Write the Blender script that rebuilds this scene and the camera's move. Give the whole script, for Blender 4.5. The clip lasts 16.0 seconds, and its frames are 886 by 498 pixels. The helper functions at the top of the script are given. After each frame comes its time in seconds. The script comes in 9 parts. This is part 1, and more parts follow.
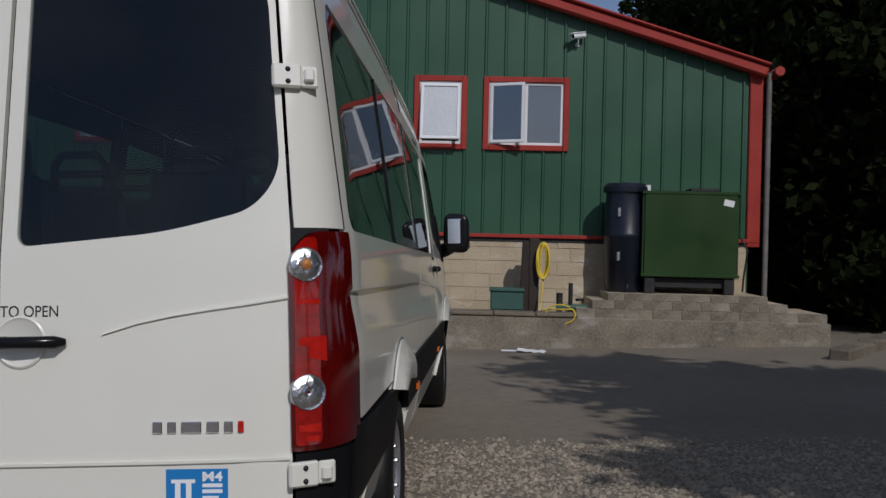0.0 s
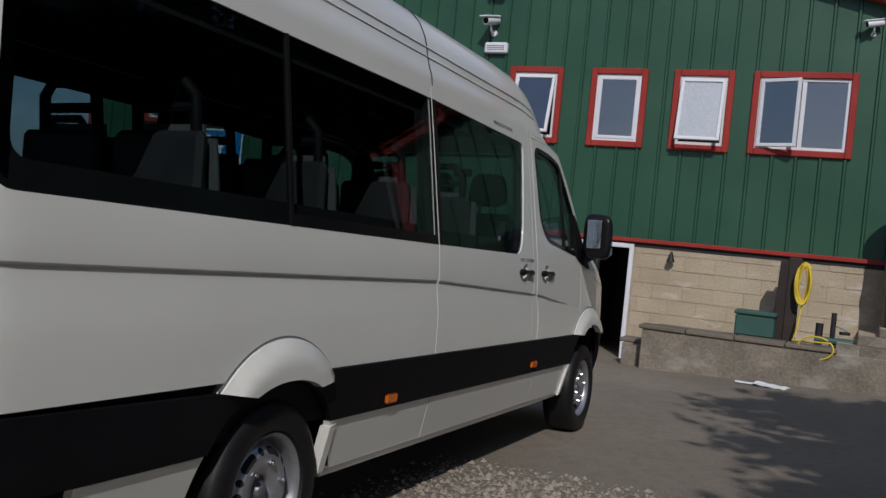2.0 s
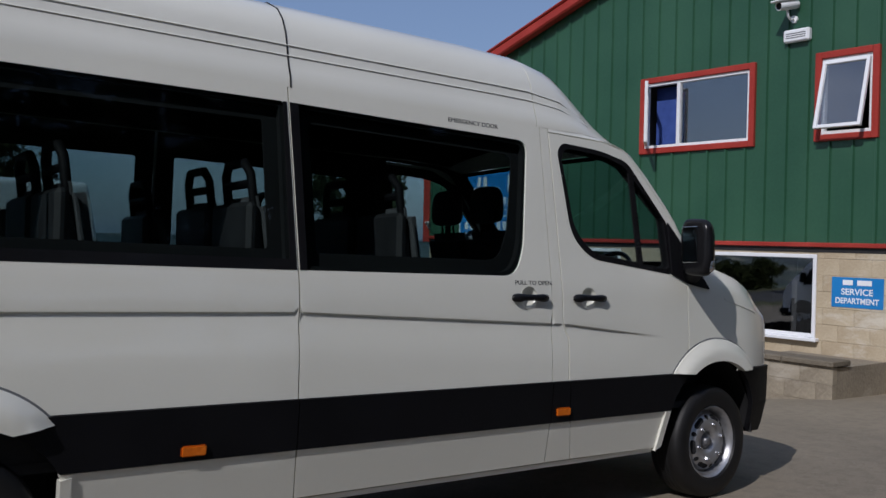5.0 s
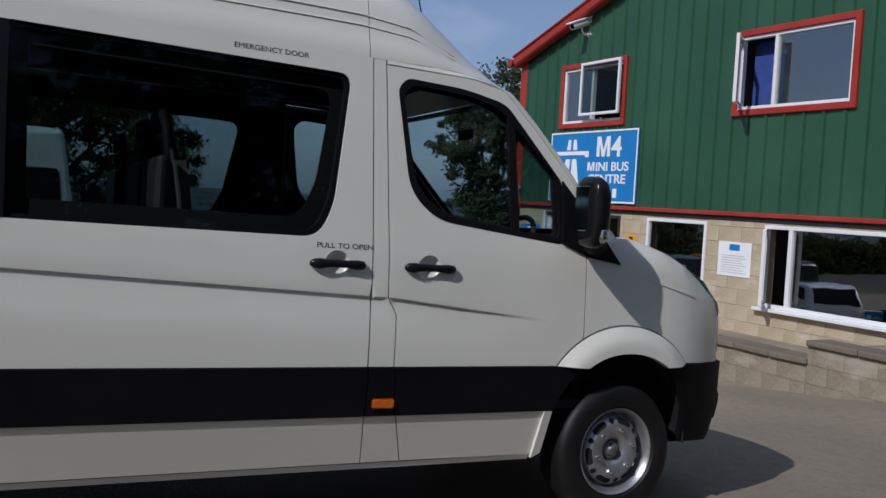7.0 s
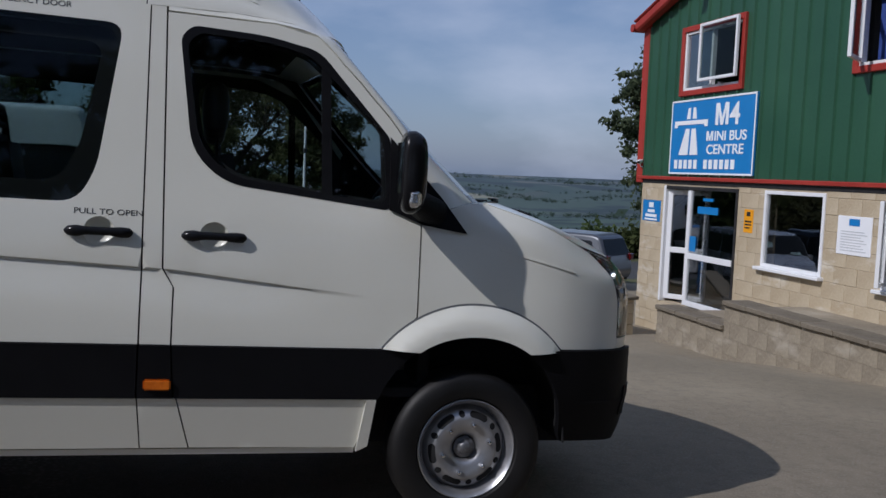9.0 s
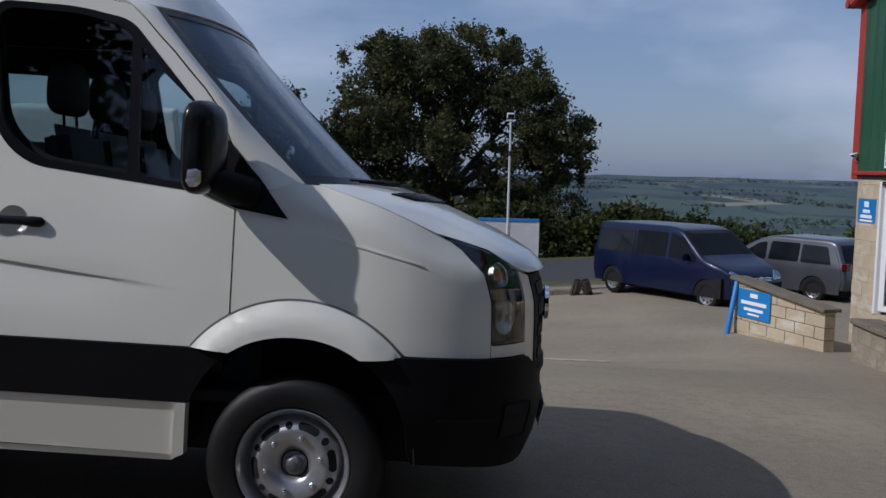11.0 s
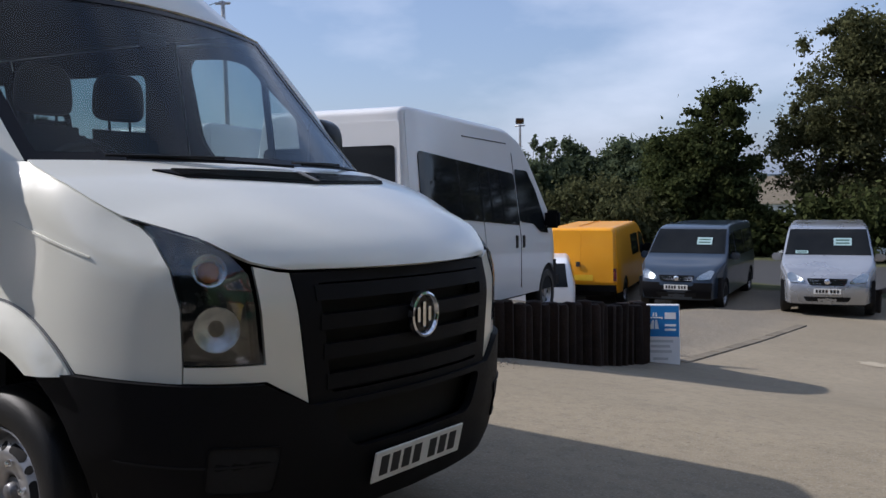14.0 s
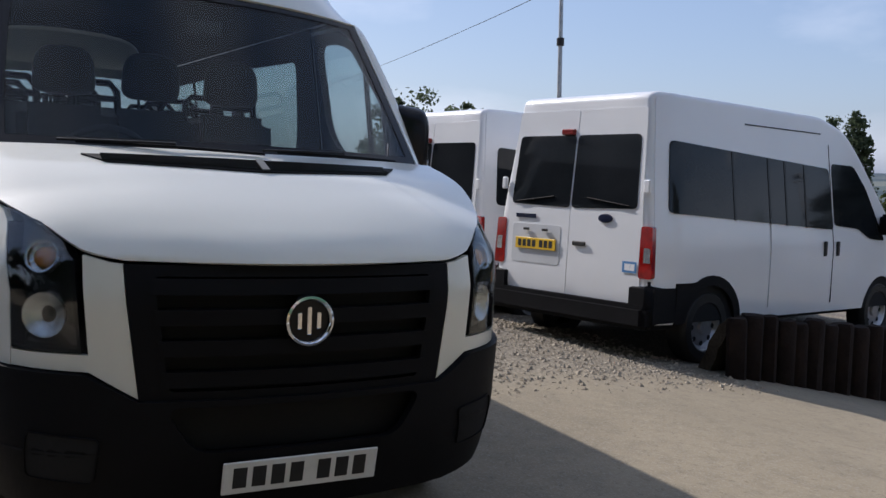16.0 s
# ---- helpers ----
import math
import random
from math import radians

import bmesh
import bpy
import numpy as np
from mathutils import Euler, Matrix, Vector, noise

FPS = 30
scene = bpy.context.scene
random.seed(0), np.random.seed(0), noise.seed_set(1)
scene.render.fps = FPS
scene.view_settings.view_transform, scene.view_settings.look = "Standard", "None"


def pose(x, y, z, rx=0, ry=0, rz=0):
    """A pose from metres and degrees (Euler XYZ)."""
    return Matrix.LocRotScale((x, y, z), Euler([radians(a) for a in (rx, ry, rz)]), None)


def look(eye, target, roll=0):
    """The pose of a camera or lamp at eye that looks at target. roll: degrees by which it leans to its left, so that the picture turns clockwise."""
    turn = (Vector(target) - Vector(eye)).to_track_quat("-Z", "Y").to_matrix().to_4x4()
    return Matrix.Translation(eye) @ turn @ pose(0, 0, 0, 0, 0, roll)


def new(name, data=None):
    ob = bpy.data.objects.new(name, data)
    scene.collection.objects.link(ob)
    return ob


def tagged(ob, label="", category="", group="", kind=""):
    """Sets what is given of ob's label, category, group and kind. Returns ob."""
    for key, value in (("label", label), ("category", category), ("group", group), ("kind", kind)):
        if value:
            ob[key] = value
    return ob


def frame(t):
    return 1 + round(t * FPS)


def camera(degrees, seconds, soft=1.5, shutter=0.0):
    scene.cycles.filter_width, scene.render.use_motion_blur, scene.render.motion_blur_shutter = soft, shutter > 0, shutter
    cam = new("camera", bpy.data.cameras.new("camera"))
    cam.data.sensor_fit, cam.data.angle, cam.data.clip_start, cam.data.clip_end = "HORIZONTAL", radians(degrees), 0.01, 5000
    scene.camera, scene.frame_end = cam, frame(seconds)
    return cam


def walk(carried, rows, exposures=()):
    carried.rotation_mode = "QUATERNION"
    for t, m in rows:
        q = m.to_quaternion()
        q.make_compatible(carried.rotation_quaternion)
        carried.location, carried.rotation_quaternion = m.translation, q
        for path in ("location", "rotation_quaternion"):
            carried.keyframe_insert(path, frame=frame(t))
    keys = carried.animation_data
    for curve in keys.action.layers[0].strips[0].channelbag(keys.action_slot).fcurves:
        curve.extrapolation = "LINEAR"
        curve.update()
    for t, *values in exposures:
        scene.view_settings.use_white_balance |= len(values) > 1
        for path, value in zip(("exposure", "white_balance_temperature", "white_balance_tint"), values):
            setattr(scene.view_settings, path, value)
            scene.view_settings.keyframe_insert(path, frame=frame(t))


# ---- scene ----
from mathutils.geometry import delaunay_2d_cdt

cam = camera(51.49, 16.0)
PATH = [
    (0, (-8.376, -1.322, 1.524), (-6.378, -1.227, 1.510), 1.32),
    (0.5, (-8.187, -1.782, 1.534), (-6.209, -1.489, 1.519), 0.63),
    (1, (-7.868, -2.238, 1.535), (-5.930, -1.745, 1.538), 0.57),
    (1.5, (-7.506, -2.538, 1.556), (-5.619, -1.878, 1.518), 3.58),
    (2, (-7.224, -2.885, 1.560), (-5.401, -2.062, 1.515), 5.5),
    (2.5, (-6.942, -3.296, 1.564), (-5.204, -2.306, 1.541), 4.39),
    (3, (-6.566, -3.599, 1.566), (-4.914, -2.471, 1.544), 3.07),
    (3.5, (-6.181, -3.861, 1.592), (-4.627, -2.602, 1.564), 2.09),
    (3.7, (-6.024, -3.963, 1.602), (-4.515, -2.651, 1.580), 1.51),
    (5.8, (-4.014, -4.653, 1.626), (-2.965, -2.950, 1.595), 2.07),
    (6, (-3.804, -4.654, 1.606), (-2.786, -2.933, 1.574), 2.18),
    (6.5, (-3.372, -4.669, 1.630), (-2.409, -2.918, 1.557), 3.16),
    (7, (-2.929, -4.703, 1.628), (-2.035, -2.917, 1.522), 3.18),
    (7.5, (-2.447, -4.776, 1.619), (-1.653, -2.945, 1.481), 3.13),
    (8, (-1.968, -4.771, 1.582), (-1.267, -2.905, 1.426), 2.88),
    (8.5, (-1.539, -4.795, 1.596), (-0.942, -2.892, 1.446), 2.59),
    (9, (-1.102, -4.810, 1.618), (-0.618, -2.877, 1.450), 2.31),
    (9.5, (-0.621, -4.770, 1.616), (-0.276, -2.811, 1.411), 1.48),
    (10, (-0.163, -4.677, 1.614), (0.051, -2.704, 1.369), 0.85),
    (10.2, (0.015, -4.631, 1.603), (0.178, -2.652, 1.370), 0.92),
    (12.3, (1.917, -3.820, 1.429), (1.292, -1.924, 1.311), -0.22),
    (12.5, (2.061, -3.692, 1.410), (1.367, -1.822, 1.275), -0.94),
    (12.8, (2.241, -3.445, 1.408), (1.451, -1.615, 1.247), -1.35),
    (13, (2.364, -3.314, 1.410), (1.508, -1.516, 1.236), -1.93),
    (13.5, (2.679, -2.975, 1.412), (1.676, -1.254, 1.236), -1.90),
    (14, (2.903, -2.542, 1.388), (1.766, -0.904, 1.238), -1.21),
    (14.5, (3.147, -2.167, 1.387), (1.876, -0.628, 1.260), -0.08),
    (15, (3.377, -1.775, 1.394), (1.957, -0.374, 1.252), 0.47),
    (15.5, (3.624, -1.392, 1.412), (2.031, -0.195, 1.244), 0.65),
    (16, (3.750, -0.974, 1.407), (2.001, -0.020, 1.232), 0.68),
]
EXPOSURE, SKY, SUNPOWER = -0.55, 0.135, 4.5
LIGHT = [(0, -0.60, 6100), (1.5, -0.48, 6100), (3, -0.18, 6050), (7, -0.14, 6000), (10, -0.20, 5900), (12.5, 0.08, 6050), (13.2, 0.32, 6100), (14, 0.52, 6250), (16, 0.58, 6380)]   # seconds, stops, kelvin
walk(cam, [(t, look(eye, target, roll)) for t, eye, target, roll in PATH], [(t, EXPOSURE + e, k, 14) for t, e, k in LIGHT])

# ---- sky, sun, exposure ----
SUN = Vector((1.12, 0.45, -1.0)).normalized()
world = bpy.data.worlds.new("sky")
scene.world = world
world.use_nodes = True
wn, wl = world.node_tree.nodes, world.node_tree.links
sky = wn.new("ShaderNodeTexSky")
sky.sky_type, sky.sun_disc = "NISHITA", False
sky.sun_elevation = math.asin(-SUN.z)
sky.sun_rotation = math.atan2(-SUN.x, -SUN.y)
sky.air_density, sky.dust_density, sky.ozone_density = 1.0, 1.2, 1.5
coord = wn.new("ShaderNodeTexCoord")
stretch = wn.new("ShaderNodeMapping")
stretch.inputs["Scale"].default_value = (1.0, 1.0, 2.6)
cloud = wn.new("ShaderNodeTexNoise")
cloud.inputs["Scale"].default_value, cloud.inputs["Detail"].default_value = 2.3, 7.0
cramp = wn.new("ShaderNodeValToRGB")
cramp.color_ramp.elements[0].position, cramp.color_ramp.elements[1].position = 0.47, 0.72
cramp.color_ramp.elements[1].color = (0.75, 0.75, 0.75, 1)
cmix = wn.new("ShaderNodeMix")
cmix.data_type = "RGBA"
cmix.inputs["B"].default_value = (7.0, 7.5, 8.6, 1)
wl.new(coord.outputs["Generated"], stretch.inputs["Vector"])
wl.new(stretch.outputs["Vector"], cloud.inputs["Vector"])
wl.new(cloud.outputs["Fac"], cramp.inputs["Fac"])
wl.new(cramp.outputs["Color"], cmix.inputs["Factor"])
haze = wn.new("ShaderNodeMix")
haze.data_type = "RGBA"
haze.inputs["Factor"].default_value = 0.5
haze.inputs["B"].default_value = (2.2, 3.1, 5.15, 1)
wl.new(sky.outputs["Color"], haze.inputs["A"])
wl.new(haze.outputs["Result"], cmix.inputs["A"])
wl.new(cmix.outputs["Result"], wn["Background"].inputs["Color"])
wn["Background"].inputs["Strength"].default_value = SKY
sun = new("sun", bpy.data.lights.new("sun", "SUN"))
sun.data.energy, sun.data.angle, sun.data.color = SUNPOWER, radians(0.53), (1.0, 0.955, 0.90)
sun.matrix_world = look((0, 0, 30), Vector((0, 0, 30)) + SUN)


# ---- materials ----
def nodes_of(name):
    m = bpy.data.materials.new(name)
    m.use_nodes = True
    return m, m.node_tree.nodes, m.node_tree.links, m.node_tree.nodes["Principled BSDF"]


def stuff(name, c1, c2, scale=4.0, rough=0.6, metal=0.0, bump=0.0, fine=60.0, speck=0.25, coat=0.0, rvar=0.12, island=0.0, spec=0.5, bloom=None):
    """Two tones mixed by broad and fine noise, with varied gloss and fine relief."""
    m, n, l, p = nodes_of(name)
    tc = n.new("ShaderNodeTexCoord")
    big, small = n.new("ShaderNodeTexNoise"), n.new("ShaderNodeTexNoise")
    big.inputs["Scale"].default_value, big.inputs["Detail"].default_value = scale, 5
    small.inputs["Scale"].default_value, small.inputs["Detail"].default_value = fine, 3
    l.new(tc.outputs["Object"], big.inputs["Vector"])
    l.new(tc.outputs["Object"], small.inputs["Vector"])
    f = n.new("ShaderNodeMix")
    f.data_type = "FLOAT"
    f.inputs["Factor"].default_value = speck
    l.new(big.outputs["Fac"], f.inputs["A"])
    l.new(small.outputs["Fac"], f.inputs["B"])
    r = n.new("ShaderNodeMapRange")
    r.inputs["From Min"].default_value, r.inputs["From Max"].default_value = 0.3, 0.7
    l.new(f.outputs["Result"], r.inputs["Value"])
    last = r.outputs["Result"]
    if island:
        info = n.new("ShaderNodeObjectInfo")
        geo = n.new("ShaderNodeNewGeometry")
        add = n.new("ShaderNodeMath")
        add.operation = "ADD"
        l.new(info.outputs["Random"], add.inputs[0])
        l.new(geo.outputs["Random Per Island"], add.inputs[1])
        fr = n.new("ShaderNodeMath")
        fr.operation = "FRACT"
        l.new(add.outputs[0], fr.inputs[0])
        g = n.new("ShaderNodeMix")
        g.data_type = "FLOAT"
        g.inputs["Factor"].default_value = island
        l.new(last, g.inputs["A"])
        l.new(fr.outputs[0], g.inputs["B"])
        last = g.outputs["Result"]
    mix = n.new("ShaderNodeMix")
    mix.data_type = "RGBA"
    mix.inputs["A"].default_value, mix.inputs["B"].default_value = (*c1, 1), (*c2, 1)
    l.new(last, mix.inputs["Factor"])
    col = mix.outputs["Result"]
    if bloom:
        # patches of pale lime bloom, laid on in world space so that they run over the joints
        geo2, t2, r2, m2 = n.new("ShaderNodeNewGeometry"), n.new("ShaderNodeTexNoise"), n.new("ShaderNodeMapRange"), n.new("ShaderNodeMix")
        st = n.new("ShaderNodeMapping")
        st.inputs["Scale"].default_value = (1.0, 1.0, 2.2)
        t2.inputs["Scale"].default_value, t2.inputs["Detail"].default_value, t2.inputs["Roughness"].default_value = 1.5, 7, 0.62
        r2.inputs["From Min"].default_value, r2.inputs["From Max"].default_value, r2.inputs["To Max"].default_value = 0.55, 0.68, 0.75
        m2.data_type = "RGBA"
        m2.inputs["B"].default_value = (*bloom, 1)
        l.new(geo2.outputs["Position"], st.inputs["Vector"])
        l.new(st.outputs["Vector"], t2.inputs["Vector"])
        l.new(t2.outputs["Fac"], r2.inputs["Value"])
        l.new(r2.outputs["Result"], m2.inputs["Factor"])
        l.new(col, m2.inputs["A"])
        col = m2.outputs["Result"]
    l.new(col, p.inputs["Base Color"])
    rr = n.new("ShaderNodeMapRange")
    rr.inputs["To Min"].default_value, rr.inputs["To Max"].default_value = max(0.02, rough - rvar), min(1, rough + rvar)
    l.new(big.outputs["Fac"], rr.inputs["Value"])
    l.new(rr.outputs["Result"], p.inputs["Roughness"])
    p.inputs["Metallic"].default_value = metal
    p.inputs["Coat Weight"].default_value = coat
    p.inputs["Coat Roughness"].default_value = 0.06
    p.inputs["Specular IOR Level"].default_value = spec
    if bump:
        b = n.new("ShaderNodeBump")
        b.inputs["Strength"].default_value, b.inputs["Distance"].default_value = bump, 0.01
        l.new(small.outputs["Fac"], b.inputs["Height"])
        l.new(b.outputs["Normal"], p.inputs["Normal"])
    return m


def leafy(name, c1, c2):
    """Thin leaves: they throw light back and let some of it through."""
    m, n, l, p = nodes_of(name)
    n.remove(p)
    geo, mix = n.new("ShaderNodeNewGeometry"), n.new("ShaderNodeMix")
    mix.data_type = "RGBA"
    mix.inputs["A"].default_value, mix.inputs["B"].default_value = (*c1, 1), (*c2, 1)
    l.new(geo.outputs["Random Per Island"], mix.inputs["Factor"])
    a, b, both = n.new("ShaderNodeBsdfDiffuse"), n.new("ShaderNodeBsdfTranslucent"), n.new("ShaderNodeMixShader")
    both.inputs["Fac"].default_value = 0.4
    l.new(mix.outputs["Result"], a.inputs["Color"])
    l.new(mix.outputs["Result"], b.inputs["Color"])
    l.new(a.outputs[0], both.inputs[1])
    l.new(b.outputs[0], both.inputs[2])
    l.new(both.outputs[0], n["Material Output"].inputs["Surface"])
    return m


def glass(name, tint, rough=0.01, shine=0.03, wave=0.0):
    """A thin pane: what lies behind it, tinted, and the mirror image that its angle gives."""
    m, n, l, p = nodes_of(name)
    n.remove(p)
    clear, gloss = n.new("ShaderNodeBsdfTransparent"), n.new("ShaderNodeBsdfGlossy")
    fres, mix = n.new("ShaderNodeLayerWeight"), n.new("ShaderNodeMixShader")
    power, refl = n.new("ShaderNodeMath"), n.new("ShaderNodeMapRange")
    power.operation = "POWER"
    power.inputs[1].default_value = 5.0
    refl.inputs["To Min"].default_value = shine
    clear.inputs["Color"].default_value = (*tint, 1)
    gloss.inputs["Roughness"].default_value = rough
    l.new(fres.outputs["Facing"], power.inputs[0])
    l.new(power.outputs[0], refl.inputs["Value"])
    l.new(refl.outputs["Result"], mix.inputs["Fac"])
    l.new(clear.outputs[0], mix.inputs[1])
    l.new(gloss.outputs[0], mix.inputs[2])
    l.new(mix.outputs[0], n["Material Output"].inputs["Surface"])
    if wave:
        tc, t, b = n.new("ShaderNodeTexCoord"), n.new("ShaderNodeTexNoise"), n.new("ShaderNodeBump")
        t.inputs["Scale"].default_value = 1.6
        b.inputs["Strength"].default_value, b.inputs["Distance"].default_value = wave, 0.05
        l.new(tc.outputs["Object"], t.inputs["Vector"])
        l.new(t.outputs["Fac"], b.inputs["Height"])
        l.new(b.outputs["Normal"], gloss.inputs["Normal"])
        l.new(b.outputs["Normal"], fres.inputs["Normal"])
    return m


M = {
    "cream": stuff("cream paint", (0.711, 0.70, 0.617), (0.761, 0.750, 0.666), 1.2, 0.3, coat=0.75, speck=0.1, rvar=0.06),
    "white": stuff("white paint", (0.74, 0.75, 0.76), (0.80, 0.80, 0.80), 1.2, 0.3, coat=0.6, speck=0.1, rvar=0.06),
    "yellow": stuff("yellow paint", (0.77, 0.31, 0.003), (0.83, 0.355, 0.006), 1.5, 0.4, coat=0.2, speck=0.1, rvar=0.06),
    "slate": stuff("slate blue paint", (0.026, 0.044, 0.070), (0.033, 0.053, 0.082), 1.5, 0.3, metal=0.4, coat=0.7, speck=0.2, rvar=0.05),
    "navy": stuff("navy blue paint", (0.0024, 0.0066, 0.0330), (0.0042, 0.0096, 0.0432), 1.5, 0.32, metal=0.3, coat=0.3, speck=0.2, rvar=0.05),
    "silver": stuff("silver paint", (0.34, 0.355, 0.385), (0.41, 0.425, 0.45), 1.5, 0.28, metal=0.6, coat=0.6, speck=0.2, rvar=0.06),
    "silver_dark": stuff("dull silver paint", (0.075, 0.081, 0.092), (0.105, 0.111, 0.123), 1.5, 0.35, metal=0.5, coat=0.4, speck=0.2, rvar=0.06),
    "plastic": stuff("black moulded plastic", (0.005, 0.005, 0.006), (0.009, 0.009, 0.0105), 3.0, 0.55, bump=0.25, fine=420, speck=0.3, spec=0.09),
    "gloss_black": stuff("gloss black plastic", (0.007, 0.007, 0.008), (0.012, 0.012, 0.013), 3.0, 0.2, rvar=0.05, spec=0.2),
    "rubber": stuff("tyre rubber", (0.006, 0.006, 0.006), (0.013, 0.012, 0.012), 5.0, 0.5, bump=0.15, fine=180, spec=0.3),
    "rim": stuff("silver wheel paint", (0.34, 0.34, 0.35), (0.46, 0.46, 0.475), 14.0, 0.36, metal=0.75, speck=0.15, rvar=0.06),
    "hub": stuff("dull hub metal", (0.10, 0.10, 0.105), (0.24, 0.24, 0.25), 30.0, 0.45, metal=0.6, speck=0.4),
    "chrome": stuff("chrome", (0.75, 0.76, 0.78), (0.82, 0.83, 0.85), 3.0, 0.1, metal=1.0, rvar=0.04),
    "black_glass": stuff("dark vehicle glass, solid", (0.008, 0.010, 0.012), (0.020, 0.022, 0.025), 1.6, 0.05, rvar=0.02, spec=0.22),
    "screen_dark": stuff("dark windscreen glass, solid", (0.006, 0.008, 0.010), (0.014, 0.016, 0.018), 1.6, 0.06, rvar=0.02, spec=0.07),
    "card": stuff("sun-bleached price card", (0.26, 0.40, 0.42), (0.36, 0.50, 0.52), 6.0, 0.6),
    "faded_blue": stuff("faded blue sticker", (0.06, 0.20, 0.44), (0.10, 0.26, 0.50), 9.0, 0.5),
    "dull_red": stuff("dull red lamp", (0.16, 0.008, 0.008), (0.24, 0.014, 0.012), 9.0, 0.3),
    "dark": stuff("dark inner lining", (0.010, 0.010, 0.011), (0.02, 0.02, 0.021), 2.0, 0.85, spec=0.2),
    "cloth": stuff("grey seat cloth", (0.065, 0.067, 0.071), (0.125, 0.127, 0.131), 9.0, 0.95, bump=0.4, fine=300, speck=0.5, spec=0.2),
    "seatblack": stuff("black seat vinyl", (0.009, 0.009, 0.010), (0.02, 0.02, 0.022), 6.0, 0.6),
    "trimgrey": stuff("grey inner trim", (0.10, 0.105, 0.11), (0.15, 0.155, 0.16), 3.0, 0.8),
    "red_lens": stuff("red lamp lens", (0.055, 0.0011, 0.0011), (0.12, 0.003, 0.0025), 7.0, 0.08, coat=1.0, speck=0.2, rvar=0.04),
    "red_inner": stuff("bright red lamp chamber", (0.12, 0.0018, 0.0012), (0.40, 0.008, 0.004), 14.0, 0.12, coat=1.0, fine=45, speck=0.3, rvar=0.04),
    "red_bright": stuff("bright red for lens glints and badge", (0.34, 0.006, 0.003), (0.52, 0.014, 0.006), 40.0, 0.15, bump=0.25, fine=90),
    "amber": stuff("amber lens", (0.60, 0.12, 0.004), (0.80, 0.20, 0.01), 30.0, 0.15, coat=0.5),
    "lamp": stuff("faceted lamp reflector", (0.50, 0.51, 0.53), (0.75, 0.76, 0.78), 30.0, 0.22, metal=1.0, bump=0.35, fine=110, speck=0.5),
    "bulb": stuff("bulb amber", (0.42, 0.15, 0.03), (0.55, 0.24, 0.07), 9.0, 0.2),
    "lamp_back": stuff("dark lamp housing", (0.010, 0.011, 0.012), (0.022, 0.023, 0.025), 6.0, 0.25),
    "blue_sign": stuff("blue sign face", (0.012, 0.18, 0.47), (0.02, 0.21, 0.53), 2.0, 0.35, speck=0.15),
    "white_sign": stuff("white sign face", (0.78, 0.79, 0.80), (0.84, 0.84, 0.85), 2.0, 0.4, speck=0.15),
    "ink": stuff("black lettering", (0.012, 0.012, 0.012), (0.025, 0.025, 0.025), 5.0, 0.5),
    "plate_white": stuff("white number plate", (0.62, 0.62, 0.60), (0.74, 0.74, 0.72), 12.0, 0.35),
    "plate_yellow": stuff("yellow number plate", (0.72, 0.44, 0.02), (0.80, 0.50, 0.04), 12.0, 0.35),
    "green": stuff("green steel cladding", (0.016, 0.066, 0.034), (0.030, 0.098, 0.052), 0.9, 0.42, bump=0.06, fine=24, speck=0.3),
    "red": stuff("red steel trim", (0.27, 0.026, 0.018), (0.39, 0.048, 0.034), 1.7, 0.5, bump=0.1, fine=30, speck=0.35, spec=0.25),
    "upvc": stuff("white window plastic", (0.72, 0.73, 0.74), (0.80, 0.80, 0.80), 3.0, 0.3, speck=0.3),
    "block": stuff("pale stone block", (0.36, 0.28, 0.175), (0.54, 0.455, 0.32), 1.3, 0.9, bump=0.8, fine=34, speck=0.3, island=0.22, bloom=(0.62, 0.57, 0.47)),
    "mortar": stuff("mortar", (0.33, 0.265, 0.175), (0.47, 0.395, 0.28), 3.0, 0.95, bump=0.6, fine=70, bloom=(0.60, 0.55, 0.46)),
    "concrete": stuff("weathered concrete block", (0.060, 0.050, 0.036), (0.33, 0.285, 0.21), 2.2, 0.93, bump=0.9, fine=26, speck=0.4, island=0.25, bloom=(0.34, 0.31, 0.26)),
    "wall_block": stuff("stained pale concrete block", (0.17, 0.14, 0.10), (0.34, 0.29, 0.21), 1.1, 0.93, bump=0.8, fine=26, speck=0.35, island=0.07, bloom=(0.40, 0.355, 0.28)),
    "cap": stuff("mossy stone coping", (0.085, 0.07, 0.048), (0.22, 0.185, 0.135), 3.5, 0.95, bump=1.0, fine=30, speck=0.45, island=0.3),
    "tank": stuff("green painted oil tank", (0.009, 0.034, 0.0035), (0.016, 0.051, 0.006), 1.6, 0.4, speck=0.25),
    "navy_plastic": stuff("dark blue plastic", (0.004, 0.006, 0.014), (0.008, 0.011, 0.022), 2.5, 0.35),
    "wood": stuff("dark weathered timber", (0.014, 0.010, 0.008), (0.060, 0.044, 0.034), 3.0, 0.9, bump=0.9, fine=40, speck=0.5, island=0.3),
    "hose": stuff("yellow hose", (0.62, 0.42, 0.02), (0.75, 0.55, 0.05), 8.0, 0.5),
    "greenbox": stuff("dark green box", (0.03, 0.085, 0.065), (0.045, 0.11, 0.085), 3.0, 0.6),
    "iron": stuff("dark ironwork", (0.02, 0.02, 0.022), (0.05, 0.047, 0.045), 9.0, 0.6, metal=0.5),
    "galv": stuff("galvanised steel", (0.32, 0.33, 0.34), (0.48, 0.49, 0.50), 6.0, 0.45, metal=0.7),
    "pipe": stuff("weathered grey pipe", (0.10, 0.094, 0.085), (0.19, 0.18, 0.165), 5.0, 0.6),
